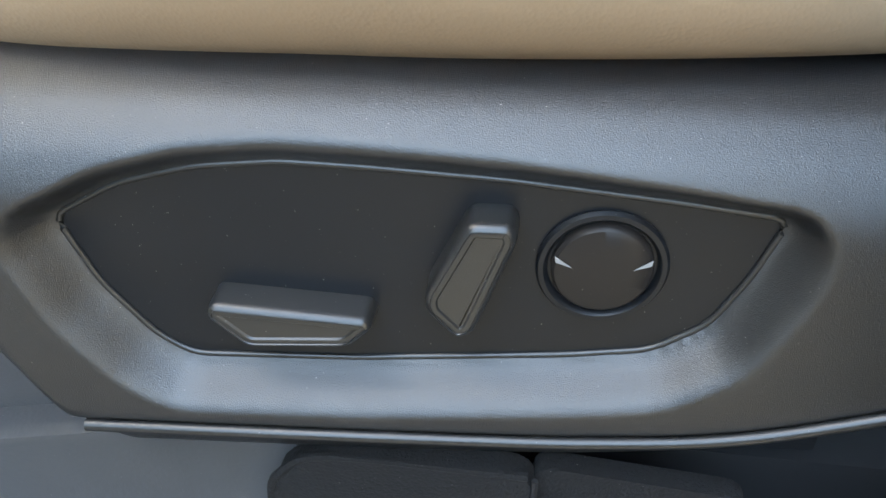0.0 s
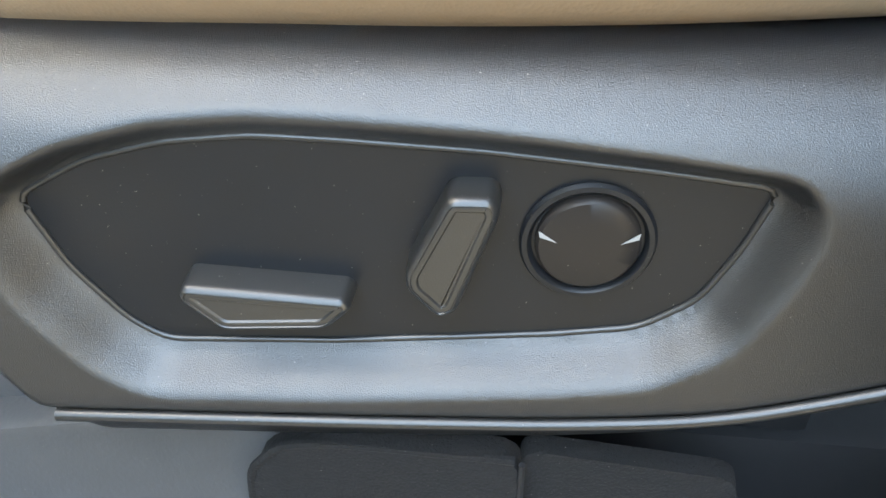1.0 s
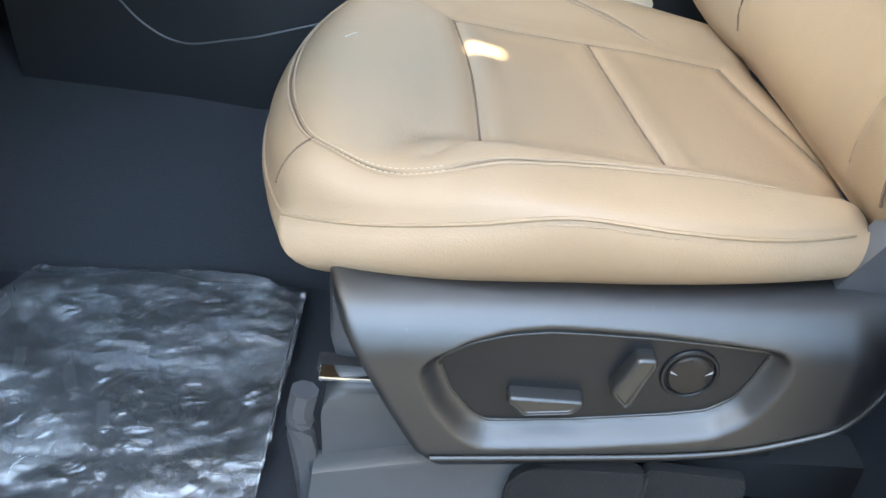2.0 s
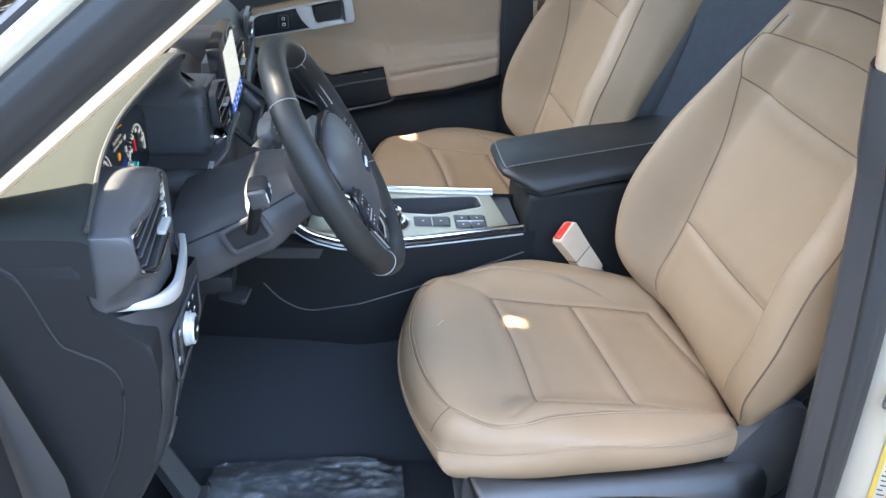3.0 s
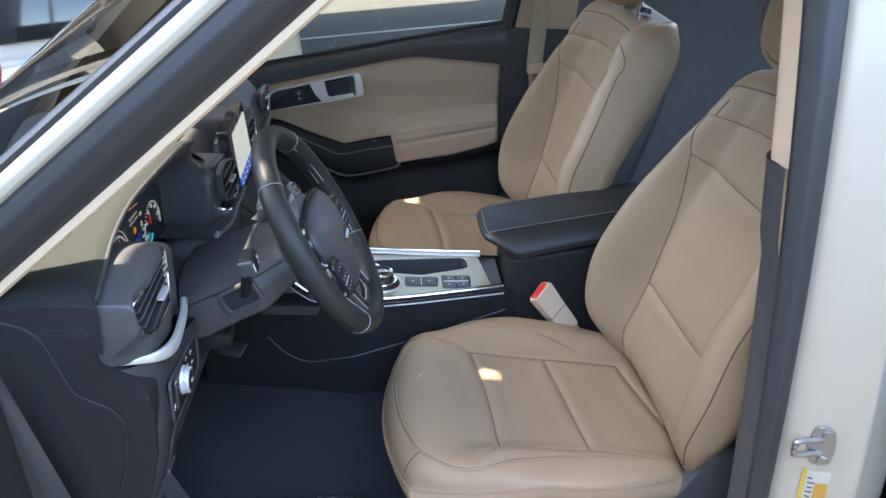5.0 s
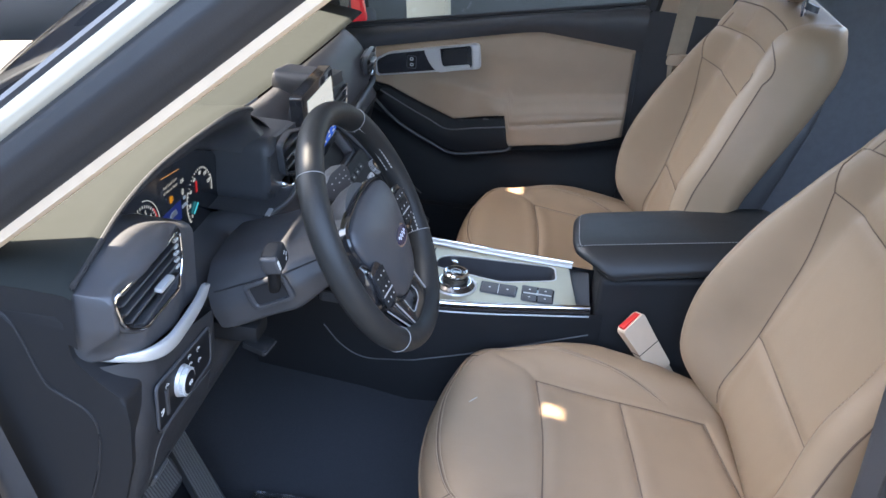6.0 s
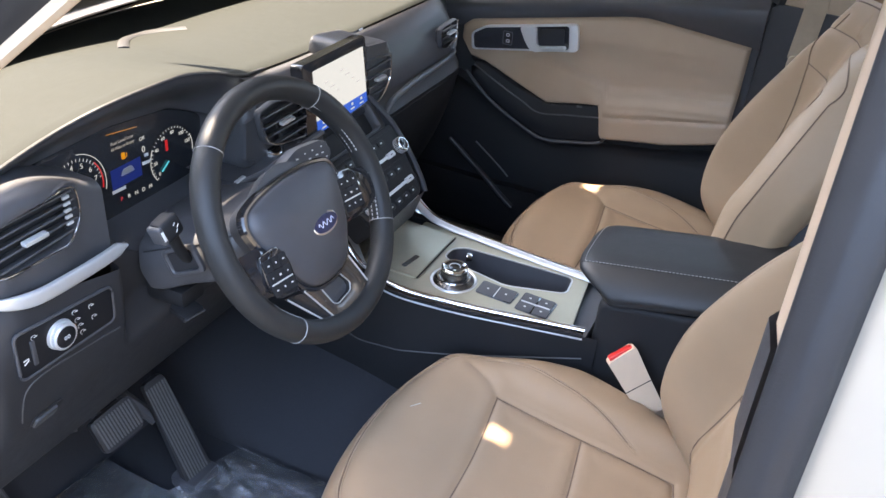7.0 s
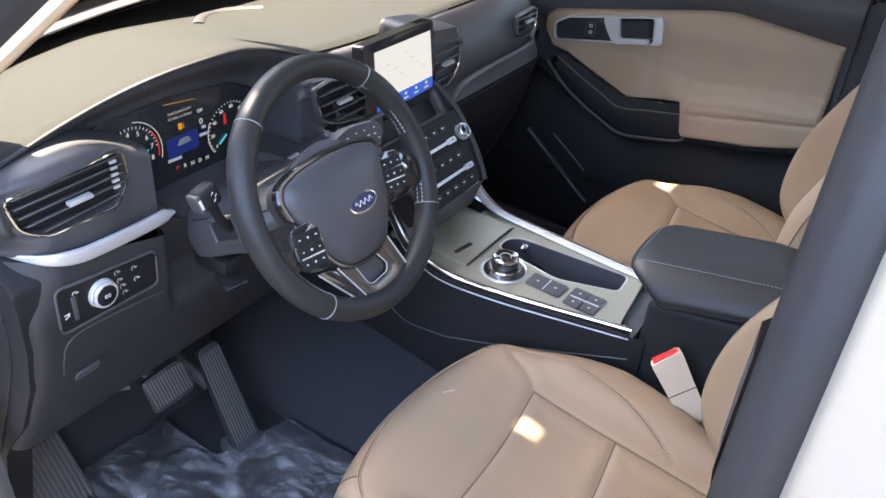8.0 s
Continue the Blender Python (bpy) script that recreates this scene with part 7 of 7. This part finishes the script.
part("rear_cloth", plate(rounded([(0.428, 0.425), (0.520, 0.425), (0.515, 0.552), (0.428, 0.559)], 0.010), 0.010, FLM @ Matrix.Translation((0, 0, -0.004)), 0.004), FELT, flap)
part("edge_binding", tube([FLM @ Vector((p.x, p.y, 0.0105)) for p in spline([(0.3145, 0.43, 0), (0.3150, 0.520, 0), (0.3215, 0.544, 0), (0.346, 0.5575, 0), (0.426, 0.5575, 0)], 40)], 0.0020, 6), FELT, flap)
part("seam", tube([FLM @ Vector((0.429, z, 0.0115)) for z in (0.43, 0.50, 0.557)], 0.0014, 6), DARK, flap)

# ---- striker and labels on the centre pillar ----
SQ = b_white(0.955, 0.262)
nrm = (Vector(b_white(0.955, 0.24)) - Vector(b_white(0.955, 0.17))).cross(Vector(b_white(0.99, 0.205)) - SQ).normalized()
if nrm.y > 0:
    nrm = -nrm
SM = basis(SQ, Vector((0, 0, 1)).cross(nrm), (0, 0, 1))
stk = thing("door_striker", tuple(SQ), "zinc door striker bolted to the white pillar", "door striker")
part("plate", plate(rounded([(-0.014, -0.030), (0.014, -0.030), (0.018, 0.0), (0.013, 0.032), (-0.013, 0.032), (-0.018, 0.0)], 0.012), 0.004, SM, 0.0015), ZINC, stk)
OUT = Vector((-0.041, -0.007, 0.004))
part("loop", tube(spline([SM @ Vector((0, 0.011, 0.002)), SM @ Vector((0, 0.011, 0.002)) + 0.9 * OUT, SM @ Vector((0, 0.006, 0.002)) + OUT, SM @ Vector((0, -0.006, 0.002)) + OUT, SM @ Vector((0, -0.011, 0.002)) + 0.9 * OUT, SM @ Vector((0, -0.011, 0.002))], 40), 0.0042, 10), ZINC, stk)
for zz in (-0.021, 0.021):
    part("bolt", lathe([(0, 0.0075), (0.006, 0.007), (0.0075, 0.004), (0.0075, 0)], 16, SM @ Matrix.Translation((0.004, zz, 0))), ZINC, stk)


def pillar_label(name, zc, b0, w, h, material_, label):
    a = b_white(zc, b0)
    e = thing(name, tuple(a), label, "label")
    ob = part("sheet", grid(lambda p, q: Vector(b_white(zc - h / 2 + h * p, b0 + w * (q - 0.5))) + nrm * 0.0015, 8, 8), material_, e)
    return e, ob


lab, _ = pillar_label("rating_label", 0.850, 0.268, 0.115, 0.13, LABEL_WHITE, "white printed label with yellow panels on the pillar")
for z0, b0, w, h, mt in ((0.878, 0.293, 0.056, 0.036, LABEL_ORANGE), (0.850, 0.216, 0.020, 0.135, LABEL_YELLOW), (0.822, 0.296, 0.052, 0.044, LABEL_ORANGE)):
    part("yellow_panel", grid(lambda p, q: Vector(b_white(z0 - h / 2 + h * p, b0 + w * (q - 0.5))) + nrm * 0.0022, 5, 5), mt, lab)
for k in range(14):
    z0, b0 = 0.902 - 0.0075 * k, 0.231 + 0.003 * (k % 3)
    part("print_bar", grid(lambda p, q: Vector(b_white(z0 + 0.0022 * p, b0 + (0.022 + 0.008 * (k % 2)) * q)) + nrm * 0.0024, 3, 3), PRINT, lab)
hinge = thing("rear_door_hinge", tuple(b_white(1.20, 0.9)), "pale painted door hinge with round bolts", "door hinge")
hp_ = Vector(b_white(1.20, 0.82))
HM = basis(hp_ + Vector((0.012, -0.012, 0)), (1, -0.25, 0), (0, 0, 1))
part("leaf", plate(rounded([(-0.03, -0.04), (0.04, -0.04), (0.04, 0.05), (-0.02, 0.05)], 0.01), 0.010, HM, 0.003), GREY_PAINT, hinge)
for px, pz in ((-0.008, 0.028), (-0.010, -0.018), (0.022, -0.010)):
    part("bolt", lathe([(0, 0.008), (0.008, 0.007), (0.010, 0.002), (0.010, 0)], 20, HM @ Matrix.Translation((px, pz, 0.010))), GREY_PAINT, hinge)

# ---- the open doors on the driver's side ----
def open_door(name, hinge, swing, length, label):
    """A door swung out about its front edge: white skin outside, dark trim with a tan insert inside."""
    d = thing(name, (hinge[0], hinge[1], 0.45), label, "car door")
    m = Matrix.Translation((hinge[0], hinge[1], 0)) @ Matrix.Rotation(radians(-swing), 4, "Z") @ SIDE
    low = [(0.0, 0.47), (length * 0.55, 0.46), (length, 0.52), (length, 1.16), (0.0, 1.13)]
    part("skin", plate(rounded(low, 0.03), 0.022, facing(m, 0.030), 0.010, 3), WHITE, d, "white painted door skin")
    part("trim_panel", plate(rounded([(0.04, 0.51), (length - 0.05, 0.55), (length - 0.05, 1.12), (0.04, 1.10)], 0.04), 0.050, facing(m, -0.022), 0.010, 3), PLASTIC, d, "black inner door trim")
    part("vinyl_insert", plate(rounded([(0.14, 0.86), (length - 0.12, 0.90), (length - 0.12, 1.08), (0.12, 1.04)], 0.03), 0.012, facing(m, -0.032), 0.004), TAN_DOOR, d, "tan vinyl insert")
    part("seal", tube([m @ Vector((x, z, 0.000)) for x, z in ((0.012, 0.50), (0.008, 0.80), (0.010, 1.12))], 0.010, 8), RUBBER, d, "black rubber edge seal")
    part("window_frame", tube([m @ Vector((x, z, 0.02)) for x, z in ((0.02, 1.13), (0.10, 1.56), (0.30, 1.64), (length * 0.80, 1.62), (length, 1.16))], 0.020, 8), RUBBER, d)
    g_ = part("window_glass", plate([(0.03, 1.14), (length - 0.01, 1.15), (length * 0.80, 1.60), (0.30, 1.62), (0.11, 1.54)], 0.004, facing(m, 0.018), 0), GLASS, d, "clear side window")
    g_.visible_shadow = False
    for z in (0.66, 1.02):
        part("hinge_arm", box((0.10, 0.016, 0.05), m @ Matrix.Translation((-0.03, z, -0.005)) @ SIDE.inverted(), 0.005), WHITE, d)
    return d


open_door("rear_side_door", (0.835, -0.440), 72, 0.86, "open rear door swung out beside the white pillar")
open_door("driver_door", (-0.470, -0.470), 112, 1.02, "open driver's door swung out from its hinges")
strap = Vector(b_white(1.035, 0.86))
boot = thing("check_strap", tuple(strap), "black rubber check strap boot on the white door jamb", "check strap")
part("boot", pillow(0.020, 0.016, 0.042, Matrix.Translation(strap + Vector((0.006, -0.010, 0))), 3.6, 14, 24), RUBBER, boot)
part("arm", box((0.012, 0.10, 0.022), Matrix.Translation(strap + Vector((0.016, -0.055, 0.0))), 0.003), ZINC, boot)

# ---- the yard ----
car = thing("parked_suv", (-2.8, 7.2, -0.6), "silver-white parked car with red tail lamps", "car", in_car=False)
def yard_car(parent, ox, oy, rot, paint, oz=0.0):
    m = Matrix.Translation((ox, oy, oz)) @ Matrix.Rotation(radians(rot), 4, "Z")
    body_ = box((4.4, 1.84, 0.72), None, 0.16, 5)
    for v in body_.verts:
        v.co.y *= 1 - 0.06 * smoothstep(0.0, 0.36, abs(v.co.z)) - 0.05 * smoothstep(1.6, 2.2, abs(v.co.x))
    body_.transform(m @ Matrix.Translation((0, 0, 0.70)))
    part("hull", body_, paint, parent, smooth=60)
    cab = box((3.1, 1.62, 0.62), None, 0.10, 4)
    for v in cab.verts:
        k = (v.co.z + 0.31) / 0.62
        v.co.y *= 1 - 0.16 * k
        v.co.x = v.co.x * (1 - 0.10 * k) - 0.10 * k + (0.30 * (1 - k) if v.co.x > 0 else 0)
    cab.transform(m @ Matrix.Translation((-0.55, 0, 1.33)))
    part("cabin", cab, paint, parent, smooth=60)
    for sy in (-1, 1):
        pane_ = plate(rounded([(-1.95, 1.12), (0.95, 1.12), (0.45, 1.52), (-1.75, 1.54)], 0.06), 0.02, m @ basis((0, sy * 0.775, 0), (1, 0, 0), (0, -sy * 0.20, 1)) if sy < 0 else m @ basis((0, sy * 0.995, 0), (1, 0, 0), (0, -sy * 0.20, 1)), 0)
        part("side_window", pane_, DARK_GLASS, parent, "dark tinted side window")
        part("window_strip", tube([m @ Vector((-1.9, sy * 0.79, 1.115)), m @ Vector((0.9, sy * 0.79, 1.115))], 0.012, 6), CHROME, parent)
    part("rear_window", box((0.03, 1.22, 0.36), m @ Matrix.Translation((-2.085, 0, 1.36)) @ Matrix.Rotation(radians(12), 4, "Y"), 0.012), DARK_GLASS, parent, "dark tinted rear window")
    part("rear_emblem_bar", box((0.03, 0.70, 0.05), m @ Matrix.Translation((-2.21, 0, 0.98)), 0.01), CHROME, parent)
    for sx in (-1.4, 1.4):
        for sy in (-0.88, 0.88):
            wm = m @ Matrix.Translation((sx, sy, 0.36)) @ Matrix.Rotation(radians(90), 4, "X")
            w = part("wheel", lathe([(0, 0.09), (0.2, 0.09), (0.22, 0.10), (0.34, 0.11), (0.36, 0.08), (0.36, -0.08), (0.34, -0.11), (0.22, -0.10), (0, -0.09)], 36, wm), TYRE, parent)
            part("rim", lathe([(0, 0.112), (0.06, 0.112), (0.08, 0.095), (0.2, 0.10), (0.215, 0.115)], 24, wm), ZINC, w)
            part("rim", lathe([(0, -0.112), (0.06, -0.112), (0.08, -0.095), (0.2, -0.10), (0.215, -0.115)], 24, wm), ZINC, w)
    for sy in (-1, 1):
        lens = part("tail_lamp", box((0.30, 0.27, 0.32), m @ Matrix.Translation((-2.065, sy * 0.755, 0.92)) @ Matrix.Rotation(radians(sy * 8), 4, "X"), 0.05, 4), LAMP_RED, parent, "red tail lamp")
        part("reverse_lens", box((0.03, 0.09, 0.09), m @ Matrix.Translation((-2.208, sy * 0.69, 0.99)), 0.012), LABEL_WHITE, lens, "clear reversing lens")
        part("dark_divider", box((0.02, 0.02, 0.22), m @ Matrix.Translation((-2.209, sy * 0.775, 0.90)), 0.006), DARK, lens)
    part("bumper", box((0.16, 1.6, 0.22), m @ Matrix.Translation((-2.26, 0, 0.52)), 0.06), paint, parent)
yard_car(car, -2.72, 7.28, 105, GREY_PAINT, -0.61)
truck = thing("parked_truck", (-5.9, 7.2, -0.6), "dark blue truck with a steel wheel at the yard's side", "truck", in_car=False)
TM = Matrix.Translation((-5.71, 6.94, -0.60)) @ Matrix.Rotation(radians(20), 4, "Z")
part("cargo_body", box((5.0, 2.2, 2.2), TM @ Matrix.Translation((-1.2, 1.2, 1.9)), 0.05), NAVY, truck)
part("chassis", box((5.0, 1.4, 0.25), TM @ Matrix.Translation((-1.2, 1.2, 0.70)), 0.03), TYRE, truck)
for wx in (-2.6, 1.45):
    wm = TM @ Matrix.Translation((wx, 0.05, 0.40)) @ Matrix.Rotation(radians(90), 4, "X") @ Matrix.Scale(0.87, 4)
    w = part("wheel", lathe([(0, 0.05), (0.26, 0.05), (0.28, 0.11), (0.43, 0.12), (0.46, 0.08), (0.46, -0.10), (0, -0.10)], 40, wm), TYRE, truck)
    part("rim", lathe([(0, 0.10), (0.10, 0.10), (0.13, 0.06), (0.24, 0.055), (0.28, 0.115)], 36, wm), GREY_PAINT, w, "pale steel rim")
    for k in range(8):
        part("rim_hole", lathe([(0, 0.008), (0.022, 0.006), (0.024, 0)], 14, wm @ Matrix.Translation((0.185 * math.cos(k * math.pi / 4), 0.185 * math.sin(k * math.pi / 4), 0.056))), TYRE, w)
post = thing("pale_column", (-0.66, 4.6, -0.3), "pale painted roof column beyond the far window", "column", in_car=False)
part("shaft", box((0.26, 0.26, 4.6), Matrix.Translation((-0.66, 4.6, 2.0)), 0.02), WHITE, post)
part("base_plate", box((0.40, 0.40, 0.05), Matrix.Translation((-0.66, 4.6, -0.27)), 0.01), ZINC, post)
stripe = thing("parking_stripe", (0, 12.6, -1.0), "white painted stripe on grey asphalt", "stripe", in_car=False)
part("paint", box((26, 0.14, 0.012), Matrix.Translation((0, 12.6, -1.062)) @ Matrix.Rotation(radians(2), 4, "Z") @ Matrix.Rotation(radians(-5.6), 4, "X"), 0), LABEL_WHITE, stripe)
hall = thing("timber_hall", (-8, 22, -1.6), "long dark brown boarded wall beyond the yard", "wall", in_car=False)
part("backing", box((40, 0.1, 9.0), Matrix.Translation((-10, 22.3, 2.9)), 0.02), CONCRETE, hall)
for k in range(20):
    part("board", box((40, 0.05, 0.43), Matrix.Translation((-10, 22.2, -1.35 + 0.445 * k)), 0.01), BOARD, hall)
# Unseen walls added to close off light; the tall block shades the ground.
wallt = thing("yard_wall", (0, -5.4, 0), "unseen plain walls and a shade block added round the yard", "wall", in_car=False)
part("side_panel", box((24, 0.3, 2.4), Matrix.Translation((2, -5.4, 1.2)), 0.02), SIDE_WALL, wallt)
part("corner_block", box((3.0, 7.8, 10.5), Matrix.Translation((-5.0, -6.0, 5.25)), 0.04), CONCRETE, wallt)
part("front_panel", box((0.3, 34, 7.0), Matrix.Translation((-18, 5, 2.0)), 0.02), CONCRETE, wallt)
part("back_panel", box((0.3, 18, 6.0), Matrix.Translation((10, 4, 1.5)), 0.02), CONCRETE, wallt)


def holed_sheet(x0, x1, y0, y1, z, thick, holes):
    """A roof sheet with rectangular gaps (x0, x1, y0, y1)."""
    xs = sorted({x0, x1, *[h[0] for h in holes], *[h[1] for h in holes]})
    ys = sorted({y0, y1, *[h[2] for h in holes], *[h[3] for h in holes]})
    bm = bmesh.new()
    for a, b in zip(xs, xs[1:]):
        for c, d in zip(ys, ys[1:]):
            if not any(h[0] <= (a + b) / 2 <= h[1] and h[2] <= (c + d) / 2 <= h[3] for h in holes):
                join(bm, box((b - a, d - c, thick), Matrix.Translation(((a + b) / 2, (c + d) / 2, z)), 0))
    return bm


CANOPY_Z = 4.3


def up_to_canopy(p):
    q = CAR @ Vector(p)
    return q + SUN_DIR * ((CANOPY_Z - q.z) / SUN_DIR.z)


# Unseen roof gaps, added so that sun patches land on both seats.
h1, h2 = up_to_canopy((0.284, 0.060, 0.775)), up_to_canopy((0.150, 0.96, 0.785))
edge = up_to_canopy((-0.226, 0.0, 1.255)).x
canopy = thing("canopy", (0, 3, 0), "brown carport roof with gaps and sheets added to shape the sunlight", "canopy", in_car=False)
# Another added gap, for the sun patch on the wheel rim.
h3 = up_to_canopy(WM @ Vector((-0.100, 0.142, 0.015)))
part("roof_sheet", holed_sheet(edge, 6.0, -0.6, 17.0, CANOPY_Z, 0.03, [(edge, 6.0, 5.2, 8.2), (h3.x - 0.018, h3.x + 0.001, h3.y - 0.014, h3.y + 0.014), (h1.x - 0.020, h1.x + 0.022, h1.y - 0.014, h1.y + 0.014), (h2.x - 0.022, h2.x + 0.025, h2.y - 0.05, h2.y + 0.04)]), CANOPY, canopy)
# Extra unseen sheets, added to shade the left pod and the passenger's side.
for x_tip, y0, y1 in ((-0.268, -1.0, -0.190), (-0.385, 0.125, 3.9)):
    tip, ya = up_to_canopy((x_tip, 0.0, 1.255)).x, max(-0.6, up_to_canopy((0, y0, 1.255)).y)
    yb = up_to_canopy((0, y1, 1.255)).y
    part("roof_sheet", box((edge - tip, yb - ya, 0.03), Matrix.Translation(((edge + tip) / 2, (ya + yb) / 2, CANOPY_Z)), 0), CANOPY, canopy)
# Unseen sheet added to darken the sky ahead on the far side.
part("front_sheet", box((edge + 12.0, 13.2, 0.03), Matrix.Translation(((edge - 12.0) / 2 - 0.01, 10.4, CANOPY_Z)), 0), CANOPY, canopy)
for k in range(15):
    part("purlin", box((6.0 - edge, 0.05, 0.07), Matrix.Translation(((6.0 + edge) / 2, -0.55 + 1.20 * k, CANOPY_Z - 0.055)), 0.004), ZINC if k % 2 else CANOPY, canopy)
for px, py in ((edge - 0.4, -0.75), (5.8, -0.75), (edge + 0.2, 16.8), (5.8, 16.8)):
    part("post", box((0.12, 0.12, CANOPY_Z + 0.8), Matrix.Translation((px, py, CANOPY_Z / 2 - 0.4)), 0.01), ZINC, canopy)
